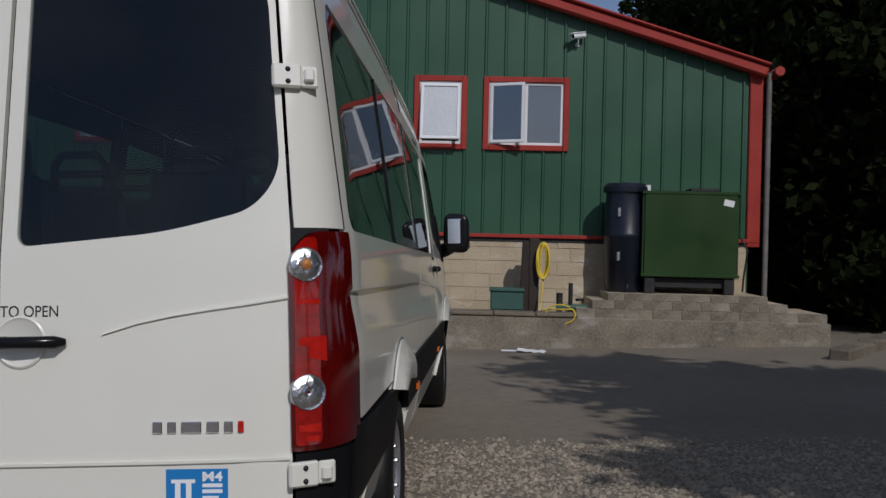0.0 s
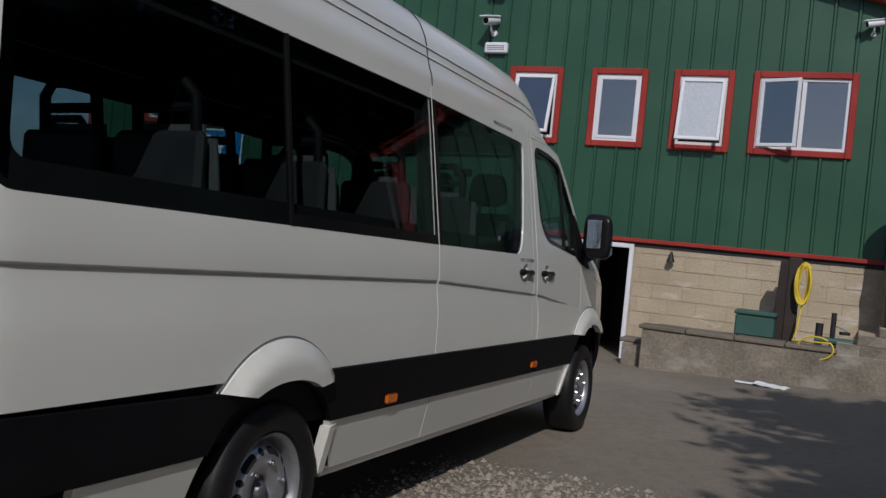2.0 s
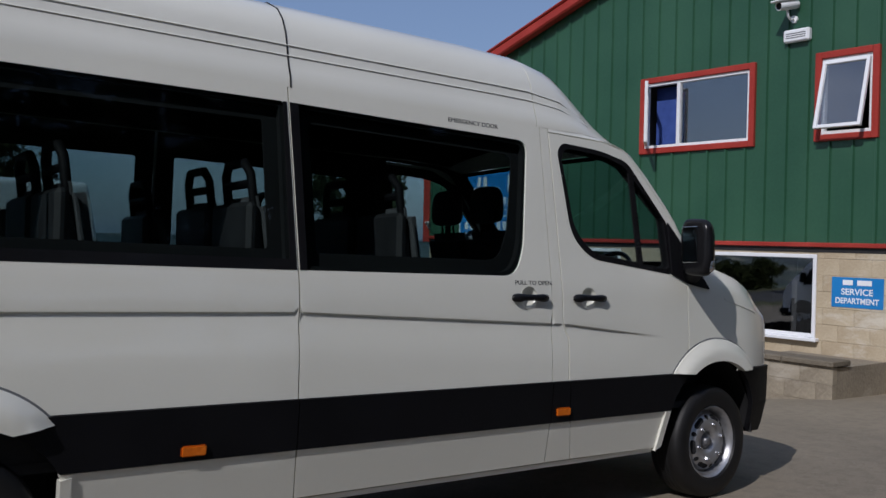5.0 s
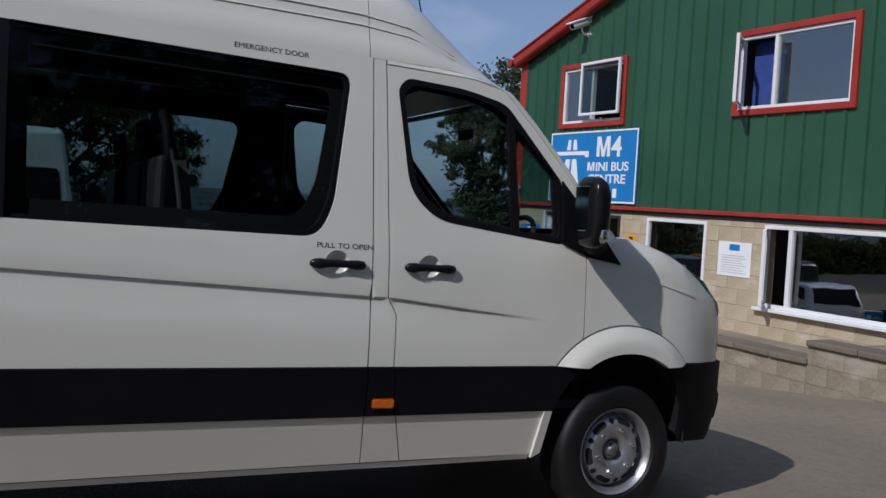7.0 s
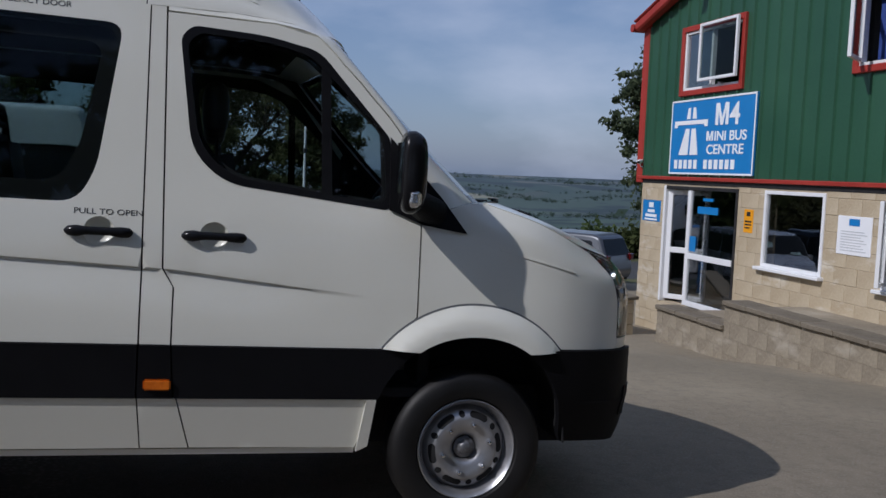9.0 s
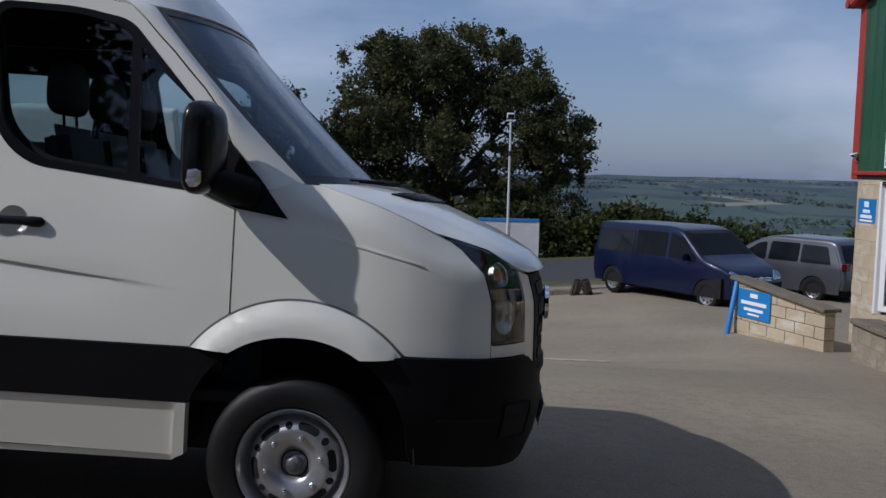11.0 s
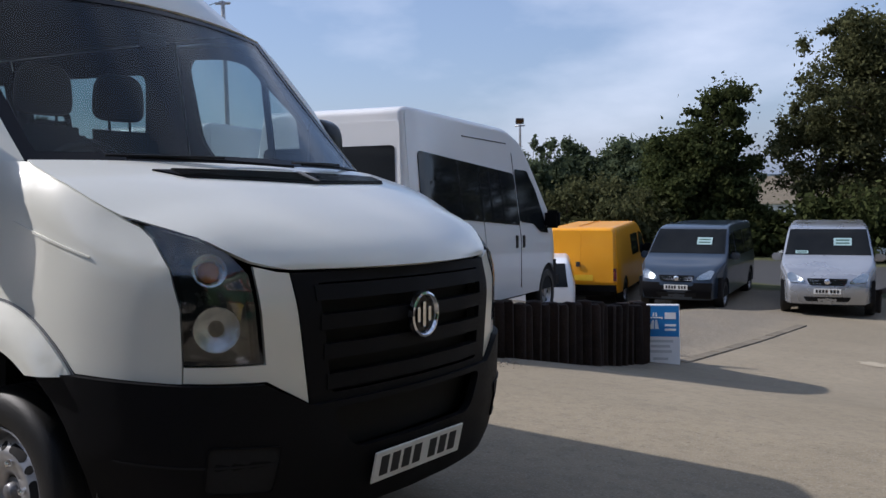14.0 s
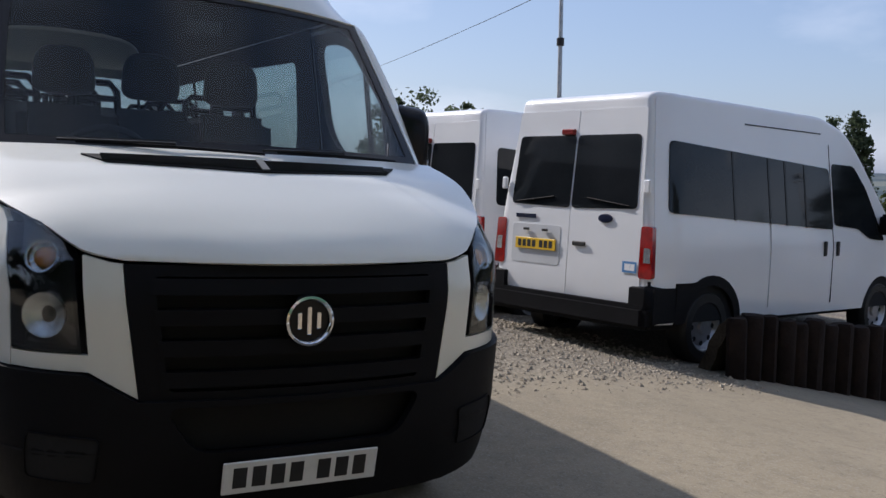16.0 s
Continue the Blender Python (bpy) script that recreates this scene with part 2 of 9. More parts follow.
    "grey_paint": stuff("pale grey paint", (0.50, 0.51, 0.52), (0.60, 0.61, 0.62), 3.0, 0.5),
    "blue_paint": stuff("bright blue paint", (0.02, 0.17, 0.48), (0.035, 0.22, 0.56), 4.0, 0.45),
    "gravel": stuff("loose gravel", (0.18, 0.15, 0.11), (0.40, 0.345, 0.265), 8.0, 0.95, bump=0.5, fine=60, island=0.6, speck=0.3),
    "bark": stuff("bark", (0.035, 0.026, 0.018), (0.085, 0.066, 0.05), 7.0, 0.95, bump=1.0, fine=30),
    "leaf": leafy("green leaves", (0.034, 0.045, 0.016), (0.084, 0.098, 0.040)),
    "leaf_pale": leafy("paler green leaves", (0.040, 0.060, 0.021), (0.100, 0.128, 0.050)),
    "leaf_ash": leafy("olive ash leaves", (0.052, 0.058, 0.026), (0.125, 0.128, 0.062)),
    # The next two leaf colours carry the haze of distance: paler and bluer.
    "leaf_far_hazed": leafy("distant leaves with haze in the colour", (0.050, 0.075, 0.060), (0.085, 0.115, 0.085)),
    "leaf_hazy": leafy("green leaves tinted with haze", (0.060, 0.080, 0.046), (0.115, 0.140, 0.080)),
    # The wood's shade is put into this near-black leaf colour.
    "leaf_shaded": leafy("leaves with woodland shade in the colour", (0.010, 0.015, 0.006), (0.026, 0.034, 0.013)),
    "worn": stuff("faded road paint", (0.29, 0.245, 0.172), (0.43, 0.37, 0.27), 3.0, 0.9, bump=0.5, fine=60, speck=0.5),
    "room": stuff("dim room paint", (0.10, 0.10, 0.10), (0.16, 0.155, 0.15), 1.0, 0.9),
    "log": stuff("very dark logs", (0.0075, 0.0048, 0.004), (0.030, 0.020, 0.0155), 5.0, 0.95, bump=0.8, fine=26, island=0.3, spec=0.15),
    "soil": stuff("dark earth", (0.022, 0.017, 0.012), (0.075, 0.060, 0.044), 4.0, 0.97, bump=1.0, fine=40, speck=0.5, spec=0.15),
    "paper": stuff("paper", (0.72, 0.72, 0.70), (0.82, 0.82, 0.80), 5.0, 0.8),
    "blue_cloth": stuff("blue curtain", (0.02, 0.05, 0.22), (0.04, 0.08, 0.30), 8.0, 0.8),
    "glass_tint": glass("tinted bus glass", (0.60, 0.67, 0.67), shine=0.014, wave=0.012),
    "glass_rear": glass("dark rear door glass", (0.62, 0.67, 0.68), shine=0.04, wave=0.012),
    "glass_screen": glass("windscreen glass", (0.72, 0.78, 0.80), shine=0.022),
    "glass_door": glass("cab glass", (0.84, 0.89, 0.89)),
    "glass_clear": glass("window glass", (0.74, 0.77, 0.79), shine=0.28, wave=0.02),
    "glass_lens": glass("clear lamp lens", (0.90, 0.92, 0.92), shine=0.06),
    "frosted": stuff("frosted glass", (0.38, 0.41, 0.43), (0.56, 0.59, 0.61), 45.0, 0.25, bump=0.4, fine=90, speck=0.5),
}


# ---- mesh helpers ----
def finish(name, bm_or_me, material, parent=None, m=None, smooth=None, label=""):
    me = bm_or_me
    if isinstance(me, bmesh.types.BMesh):
        me = bpy.data.meshes.new(name)
        bm_or_me.to_mesh(me)
        bm_or_me.free()
    if not me.materials:
        me.materials.append(M[material])
    if smooth:
        me.polygons.foreach_set("use_smooth", [True] * len(me.polygons))
        me.set_sharp_from_angle(angle=radians(smooth))
    ob = new(name, me)
    if parent:
        ob.parent = parent
    if m is not None:
        ob.matrix_basis = m
    if label:
        ob["label"] = label
    return ob


def part(name, bm, material, parent, label="", smooth=None, m=None):
    return finish(name, bm, material, parent, m, smooth, label)


def root(name, label, category, group="", m=None, kind=""):
    ob = new(name)
    if m is not None:
        ob.matrix_basis = m
    return tagged(ob, label, category, group, kind)


def add_box(bm, x0, y0, z0, x1, y1, z1, bevel=0.0, m=None, seg=1):
    mm = Matrix.Translation(((x0 + x1) / 2, (y0 + y1) / 2, (z0 + z1) / 2)) @ Matrix.Diagonal((abs(x1 - x0), abs(y1 - y0), abs(z1 - z0), 1))
    vs = bmesh.ops.create_cube(bm, size=1, matrix=mm)["verts"]
    if bevel:
        es = list({e for v in vs for e in v.link_edges})
        out = bmesh.ops.bevel(bm, geom=es, offset=bevel, segments=seg, affect="EDGES", clamp_overlap=True)
        vs = list({v for f in out["faces"] for v in f.verts} | {v for v in vs if v.is_valid})
    if m is not None:
        bmesh.ops.transform(bm, matrix=m, verts=vs)
    return vs


def boxed(x0, y0, z0, x1, y1, z1, bevel=0.0, m=None, seg=1):
    bm = bmesh.new()
    add_box(bm, x0, y0, z0, x1, y1, z1, bevel, m, seg)
    return bm


def add_tube(bm, pts, r, n=10, cap=True):
    """A tube through pts; r one radius or one a point."""
    pts = [Vector(p) for p in pts]
    rs = r if isinstance(r, (list, tuple)) else [r] * len(pts)
    rings = []
    for i, p in enumerate(pts):
        d = (pts[min(i + 1, len(pts) - 1)] - pts[max(i - 1, 0)]).normalized()
        a = d.orthogonal().normalized() if not rings else (side - d * side.dot(d)).normalized()
        side = a
        b = d.cross(a)
        rings.append([bm.verts.new(p + (a * math.cos(2 * math.pi * k / n) + b * math.sin(2 * math.pi * k / n)) * rs[i]) for k in range(n)])
    for r0, r1 in zip(rings, rings[1:]):
        for k in range(n):
            bm.faces.new((r0[k], r0[(k + 1) % n], r1[(k + 1) % n], r1[k]))
    if cap:
        bm.faces.new(rings[0][::-1]), bm.faces.new(rings[-1])
    return bm


def tube(pts, r, n=10):
    return add_tube(bmesh.new(), pts, r, n)


def add_spin(bm, prof, n=32, m=None):
    """Turns a profile of (radius, height along y) round the y axis."""
    rings = []
    for r, h in prof:
        rings.append([bm.verts.new((r * math.cos(2 * math.pi * k / n), h, r * math.sin(2 * math.pi * k / n))) for k in range(n)])
    for r0, r1 in zip(rings, rings[1:]):
        for k in range(n):
            bm.faces.new((r0[k], r0[(k + 1) % n], r1[(k + 1) % n], r1[k]))
    if m is not None:
        bmesh.ops.transform(bm, matrix=m, verts=[v for r in rings for v in r])
    return bm


def inside(poly, pts):
    poly, pts = np.asarray(poly, float), np.asarray(pts, float)
    x, y = pts[:, 0], pts[:, 1]
    res = np.zeros(len(pts), bool)
    for (x0, y0), (x1, y1) in zip(poly, np.roll(poly, -1, 0)):
        if y0 != y1:
            res ^= ((y0 > y) != (y1 > y)) & (x < (x1 - x0) * (y - y0) / (y1 - y0) + x0)
    return res


def resample(poly, step):
    out = []
    for a, b in zip(poly, poly[1:] + poly[:1]):
        k = max(1, int(math.ceil(math.dist(a, b) / step)))
        out += [(a[0] + (b[0] - a[0]) * i / k, a[1] + (b[1] - a[1]) * i / k) for i in range(k)]
    return out


def rounded(poly, r, n=5):
    """A polygon with its corners rounded; r one radius or one a corner."""
    out, k = [], len(poly)
    for i, p in enumerate(poly):
        a, b = poly[i - 1], poly[(i + 1) % k]
        rr = r[i] if isinstance(r, (list, tuple)) else r
        if rr <= 0:
            out.append(tuple(p))
            continue
        p, a, b = Vector(p), Vector(a), Vector(b)
        u, v = (a - p), (b - p)
        d = min(rr, u.length * 0.48, v.length * 0.48)
        s, e = p + u.normalized() * d, p + v.normalized() * d
        for j in range(n + 1):
            t = j / n
            q = s * (1 - t) ** 2 + p * 2 * t * (1 - t) + e * t * t
            out.append((q.x, q.y))
    return out


def skin(name, outer, holes, fn, material, parent, thick=0.012, off=0.0, step=0.08, flip=False, label="", smooth=40, mirror=False, lines=()):
    """A curved sheet of real thickness: a flat outline with holes, carried onto the surface fn(a, b, offset)."""
    loops = [resample([tuple(p) for p in outer], step)] + [resample([tuple(p) for p in h], step) for h in holes]
    pts, edges = [], []
    for lp in loops:
        base = len(pts)
        pts += lp
        edges += [(base + i, base + (i + 1) % len(lp)) for i in range(len(lp))]
    lo, hi = np.min(loops[0], 0), np.max(loops[0], 0)
    gx, gy = np.meshgrid(np.arange(lo[0] + step / 2, hi[0], step), np.arange(lo[1] + step / 2, hi[1], step))
    grid = np.column_stack([gx.ravel(), gy.ravel()])
    if len(grid):
        ok = inside(loops[0], grid)
        for h in loops[1:]:
            ok &= ~inside(h, grid)
        grid = grid[ok]
        border = np.asarray(pts)
        if len(grid):
            if len(lines):
                border = np.vstack([border, lines])
            near = np.min(np.hypot(grid[:, None, 0] - border[None, :, 0], grid[:, None, 1] - border[None, :, 1]), 1)
            grid = grid[near > step * 0.45]
        pts += [tuple(map(float, g)) for g in grid]
    pts += [tuple(p) for p in lines]
    vs, _, fs, _, _, _ = delaunay_2d_cdt([Vector(p) for p in pts], edges, [], 0, 1e-6)
    vs = [(v.x, v.y) for v in vs]
    cen = np.array([[sum(vs[i][k] for i in f) / len(f) for k in (0, 1)] for f in fs])
    ok = inside(loops[0], cen)
    for h in loops[1:]:
        ok &= ~inside(h, cen)
    fs = [tuple(f) for f, o in zip(fs, ok) if o]
    top = [fn(a, b, off) for a, b in vs]
    low = [fn(a, b, off - thick) for a, b in vs]
    n = len(vs)
    count = {}
    for f in fs:
        for i in range(len(f)):
            count[(f[i], f[(i + 1) % len(f)])] = 1
    rim = [(b, a, a + n, b + n) for a, b in count if (b, a) not in count]
    faces = fs + [tuple(i + n for i in reversed(f)) for f in fs] + rim
    co = top + low
    if flip != mirror:
        faces = [tuple(reversed(f)) for f in faces]
    if mirror:
        co = [(x, -y, z) for x, y, z in co]
    me = bpy.data.meshes.new(name)
    me.from_pydata([tuple(c) for c in co], [], faces)
    return finish(name, me, material, parent, None, smooth, label)


def flat_yz(a, b, off):
    return (-off, a, b)


def lettering(text, size, material, parent, m, name="lettering", width=None, depth=0.002, bold=0.0, pieces=False):
    cu = bpy.data.curves.new(name, "FONT")
    cu.body, cu.size, cu.extrude, cu.align_x, cu.offset = text, size, depth, "CENTER", bold
    tmp = new(name, cu)
    me = bpy.data.meshes.new_from_object(tmp.evaluated_get(bpy.context.evaluated_depsgraph_get()))
    bpy.data.objects.remove(tmp)
    if width:
        xs = [v.co.x for v in me.vertices]
        k = width / (max(xs) - min(xs))
        for v in me.vertices:
            v.co.x *= k
    me.materials.clear()
    me.materials.append(M[material])
    if not pieces:
        return finish(name, me, material, parent, m)
    # one mesh a letter
    tag = list(range(len(me.vertices)))

    def find(i):
        while tag[i] != i:
            tag[i] = tag[tag[i]]
            i = tag[i]
        return i

    for f in me.polygons:
        for v in f.vertices[1:]:
            tag[find(v)] = find(f.vertices[0])
    groups = {}
    for f in me.polygons:
        groups.setdefault(find(f.vertices[0]), []).append(tuple(f.vertices))
    for faces in groups.values():
        used = sorted({v for f in faces for v in f})
        at = {v: i for i, v in enumerate(used)}
        one = bpy.data.meshes.new("letter")
        one.from_pydata([tuple(me.vertices[v].co) for v in used], [], [tuple(at[v] for v in f) for f in faces])
        finish("letter", one, material, parent, m)


FACE_X = pose(0, 0, 0, 90, 0, -90)      # text that reads from -x

# ---- ground ----
def ramp(v, xs, ys):
    return float(np.interp(v, xs, ys))


def ease(v, a, b):
    t = min(1.0, max(0.0, (v - a) / (b - a)))
    return t * t * (3 - 2 * t)


LOGS = [(-1.72, 4.9), (-1.80, 7.0), (-1.93, 9.35)]     # line of the log wall


def ground_z(x, y):
    px, py = max(-14.0, min(14.0, x)), max(-16.0, min(18.0, y))
    z = -0.0266 * px - 0.036 * py
    low = ramp(py, [3, 5, 7, 8, 9.7, 13, 17.4], [0, 0.2, 0.58, 0.74, 0.92, 1.0, 1.03]) * ramp(px, [1.5, 5], [1, 0.62])
    edge = ramp(y, [p[1] for p in LOGS], [p[0] for p in LOGS])
    shelf = ramp(py, [3, 5, 9.6, 10.2, 12.5], [0, 0.2, 0.24, 0.34, 0.95])
    if px < edge - 0.05 and 3 < y < 13.0:
        k = ease(edge - 0.05 - px, 0, 0.16) * (1 if y < 9.35 else 1 - ease(y, 9.35, 10.4) * (1 - ease(-px, 2.2, 3.2)))
        low = low + (min(shelf, low) - low) * k
    z -= low
    z -= 0.30 * ease(-px, 3.5, 6.0) * ease(y, 10.0, 13.5) * (1 - ease(y, 19.0, 22.0))
    z -= 0.15 * ease(px, 3.8, 5.6) * ease(y, 1.0, 3.2) * (1 - ease(y, 6.0, 8.0))
    if y > 30:
        z -= ramp(y, [30, 45, 120, 400, 900, 1500, 2300, 2900, 5000], [0, 1.2, 9, 40, 62, 60, 22, 8, 6]) + (16 * noise.noise((x * 0.0021, y * 0.0016, 3)) + 9 * noise.noise((x * 0.006, y * 0.004, 8))) * ease(y, 400, 1500) + 11 * noise.noise((x * 0.0013, 0.4, 5)) * ease(y, 1900, 2900)
    return z


def ground_material():
    m, n, l, p = nodes_of("yard, verge and hazed fields")
    geo = n.new("ShaderNodeNewGeometry")
    sep = n.new("ShaderNodeSeparateXYZ")
    l.new(geo.outputs["Position"], sep.inputs[0])

    def tex(scale, detail=6, kind="ShaderNodeTexNoise"):
        t = n.new(kind)
        t.inputs["Scale"].default_value = scale
        if kind == "ShaderNodeTexNoise":
            t.inputs["Detail"].default_value = detail
        l.new(geo.outputs["Position"], t.inputs["Vector"])
        return t

    def mth(op, a, b):
        t = n.new("ShaderNodeMath")
        t.operation = op
        for i, v in enumerate((a, b)):
            if isinstance(v, (int, float)):
                t.inputs[i].default_value = v
            else:
                l.new(v, t.inputs[i])
        return t.outputs[0]

    def rng(v, a, b, c=0.0, d=1.0):
        t = n.new("ShaderNodeMapRange")
        t.inputs["From Min"].default_value, t.inputs["From Max"].default_value = a, b
        t.inputs["To Min"].default_value, t.inputs["To Max"].default_value = c, d
        l.new(v, t.inputs["Value"])
        return t.outputs["Result"]

    def blend(f, a, b):
        t = n.new("ShaderNodeMix")
        t.data_type = "RGBA"
        l.new(f, t.inputs["Factor"])
        for k, v in (("A", a), ("B", b)):
            if isinstance(v, tuple):
                t.inputs[k].default_value = (*v, 1)
            else:
                l.new(v, t.inputs[k])
        return t.outputs["Result"]

    wide, mid, grit, stone = tex(0.35), tex(1.7), tex(75, 3), tex(34, 2, "ShaderNodeTexVoronoi")
    yard = blend(rng(wide.outputs["Fac"], 0.35, 0.65), (0.225, 0.188, 0.130), (0.295, 0.248, 0.175))
    mottle, pits = tex(9.0, 8), tex(28.0, 4)
    yard = blend(rng(mid.outputs["Fac"], 0.52, 0.78, 0, 0.26), yard, (0.15, 0.128, 0.095))
    yard = blend(rng(mottle.outputs["Fac"], 0.46, 0.64, 0, 0.34), yard, (0.165, 0.140, 0.103))
    yard = blend(rng(pits.outputs["Fac"], 0.60, 0.70, 0, 0.45), yard, (0.12, 0.103, 0.078))
    yard = blend(rng(pits.outputs["Fac"], 0.40, 0.30, 0, 0.35), yard, (0.36, 0.315, 0.235))
    yard = blend(rng(grit.outputs["Fac"], 0.5, 0.72, 0, 0.5), yard, (0.33, 0.30, 0.255))
    tar = blend(rng(wide.outputs["Fac"], 0.3, 0.7), (0.165, 0.138, 0.102), (0.228, 0.193, 0.146))
    tar = blend(rng(mottle.outputs["Fac"], 0.46, 0.64, 0, 0.35), tar, (0.125, 0.106, 0.08))
    tar = blend(rng(pits.outputs["Fac"], 0.60, 0.70, 0, 0.4), tar, (0.095, 0.082, 0.064))
    tar = blend(rng(grit.outputs["Fac"], 0.5, 0.72, 0, 0.45), tar, (0.32, 0.285, 0.235))
    yard = blend(rng(mth("ADD", sep.outputs["Y"], mth("MULTIPLY", mth("SUBTRACT", wide.outputs["Fac"], 0.5), 3.0)), -1.0, 2.5, 1, 0), yard, tar)
    gravel = blend(rng(stone.outputs["Distance"], 0.0, 0.55), (0.42, 0.37, 0.29), (0.16, 0.135, 0.10))
    gravel = blend(rng(mid.outputs["Fac"], 0.4, 0.7, 0, 0.6), gravel, (0.17, 0.152, 0.125))
    wob = mth("MULTIPLY", mth("SUBTRACT", mid.outputs["Fac"], 0.5), 1.8)
    edge = mth("ADD", sep.outputs["X"], wob)
    yard = blend(rng(edge, -2.1, -1.3, 1, 0), yard, gravel)
    road = blend(rng(grit.outputs["Fac"], 0.4, 0.7), (0.045, 0.046, 0.048), (0.085, 0.085, 0.086))
    verge = blend(rng(mid.outputs["Fac"], 0.35, 0.65), (0.045, 0.055, 0.02), (0.11, 0.11, 0.05))
    y = mth("ADD", sep.outputs["Y"], mth("MULTIPLY", wob, 0.6))
    c = blend(rng(y, 21.0, 21.5), yard, verge)
    c = blend(rng(y, 22.4, 22.6), c, road)
    c = blend(rng(y, 28.6, 28.9), c, verge)
    cell = tex(0.0042, kind="ShaderNodeTexVoronoi")
    field = n.new("ShaderNodeValToRGB")
    ramp_ = field.color_ramp
    ramp_.elements[0].color, ramp_.elements[1].color = (0.070, 0.105, 0.060, 1), (0.36, 0.34, 0.22, 1)
    for pos, col in ((0.3, (0.055, 0.095, 0.06, 1)), (0.45, (0.10, 0.135, 0.085, 1)), (0.6, (0.045, 0.075, 0.048, 1)), (0.8, (0.145, 0.155, 0.105, 1))):
        ramp_.elements.new(pos).color = col
    rnd = n.new("ShaderNodeSeparateColor")
    l.new(cell.outputs["Color"], rnd.inputs[0])
    l.new(rnd.outputs[0], field.inputs["Fac"])
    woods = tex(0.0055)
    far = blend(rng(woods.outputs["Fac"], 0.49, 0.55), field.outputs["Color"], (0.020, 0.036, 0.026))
    # Bluish haze is put into the far land's colour, stronger with distance.
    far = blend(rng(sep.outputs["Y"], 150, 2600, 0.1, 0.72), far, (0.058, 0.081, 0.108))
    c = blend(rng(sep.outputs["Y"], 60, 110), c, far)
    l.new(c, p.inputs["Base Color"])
    p.inputs["Roughness"].default_value = 0.93
    p.inputs["Specular IOR Level"].default_value = 0.25
    b = n.new("ShaderNodeBump")
    b.inputs["Strength"].default_value, b.inputs["Distance"].default_value = 0.45, 0.007
    l.new(mth("ADD", grit.outputs["Fac"], mth("MULTIPLY", mid.outputs["Fac"], 1.5)), b.inputs["Height"])
    l.new(b.outputs["Normal"], p.inputs["Normal"])
    return m


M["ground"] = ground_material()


def build_ground():
    xs = sorted({*np.round(np.arange(-4.2, -0.8, 0.08), 3), *np.round(np.arange(-14, 14.1, 0.5), 3), *range(-60, 61, 6), *[s * v for v in (100, 160, 260, 420, 700, 1100, 1700, 2500, 3600) for s in (-1, 1)]})
    ys = sorted({*np.round(np.arange(-16, 34, 0.4), 3), *range(34, 80, 4), *range(80, 400, 25), *range(400, 3600, 100), 4300, -24, -40, -80, -200, -600, -2000, 3.0, 9.35})
    me = bpy.data.meshes.new("ground")
    me.from_pydata([(x, y, ground_z(x, y)) for y in ys for x in xs], [],
                   [(j * len(xs) + i, j * len(xs) + i + 1, (j + 1) * len(xs) + i + 1, (j + 1) * len(xs) + i) for j in range(len(ys) - 1) for i in range(len(xs) - 1)])
    tagged(finish("ground", me, "ground", smooth=35), "worn grey tarmac and gravel yard with haze-tinted fields beyond", "ground", kind="structure")


build_ground()

# ---- garage building: local x into the wall, y along it ----
BM = pose(7.128, 0.162, 0, 0, 0, 1.3)
RED_Z, EAVE, MID = 1.66, 4.568, 2.78
Y0, Y1, APEX, DEPTH = -5.93, 11.38, 7.225, 16.0


def rake(y):
    return APEX - abs(y - MID) * 0.305


# openings as (y0, y1, z0, z1) of the red surround
WINDOWS = {"a": (1.57, 2.48, 3.10, 4.34), "b": (0.20, 1.10, 3.10, 4.34), "c": (-1.10, -0.20, 3.10, 4.34), "d": (-2.81, -1.37, 3.10, 4.34),
           "big": (3.43, 5.58, 3.10, 4.35), "small": (8.10, 10.04, 3.10, 4.30)}
SHOP = {"low": (2.40, 4.80, 0.36, 1.53), "mid": (5.95, 7.34, 0.38, 1.53)}
DOORS = {"rear": (0.16, 1.22, -0.46, 1.60), "front": (8.05, 10.40, -0.58, 1.53)}
HOLE = 0.085

building = root("garage_building", "green steel-clad garage with red trim and pale block base", "building", m=BM)
clad_holes = [[(a + HOLE, c + HOLE), (b - HOLE, c + HOLE), (b - HOLE, d - HOLE), (a + HOLE, d - HOLE)] for a, b, c, d in WINDOWS.values()]
skin("cladding", [(Y0, RED_Z), (Y1, RED_Z), (Y1, rake(Y1)), (MID, APEX), (Y0, EAVE)], clad_holes, flat_yz, "green", building, 0.06, 0, 4.0, smooth=None, label="ribbed dark green steel wall sheets", flip=True)
base_holes = [[(a, c), (b, c), (b, d), (a, d)] for a, b, c, d in SHOP.values()] + [[(a, c), (b, c), (b, d), (a, d)] for a, b, c, d in DOORS.values()]
skin("base_wall", [(Y0 + 0.1, -1.6), (Y1 - 0.1, -1.6), (Y1 - 0.1, RED_Z), (Y0 + 0.1, RED_Z)], base_holes, flat_yz, "mortar", building, 0.22, -0.002, 4.0, smooth=None, label="pale mortared block wall", flip=True)
for nm, y in (("side_wall", Y0 + 0.05), ("side_wall", Y1 - 0.15)):
    part(nm, boxed(0.07, y, -1.6, DEPTH, y + 0.1, EAVE), "green", building)
part("back_wall", boxed(DEPTH, Y0, -1.6, DEPTH + 0.15, Y1, EAVE), "green", building)
bm = bmesh.new()
add_box(bm, 0.35, Y0 + 0.2, 2.2, DEPTH - 0.1, Y1 - 0.2, 2.35)
add_box(bm, 4.2, Y0 + 0.2, -0.6, 4.3, Y1 - 0.2, 6)
add_box(bm, 0.35, Y0 + 0.2, -0.66, DEPTH - 0.1, Y1 - 0.2, -0.6)
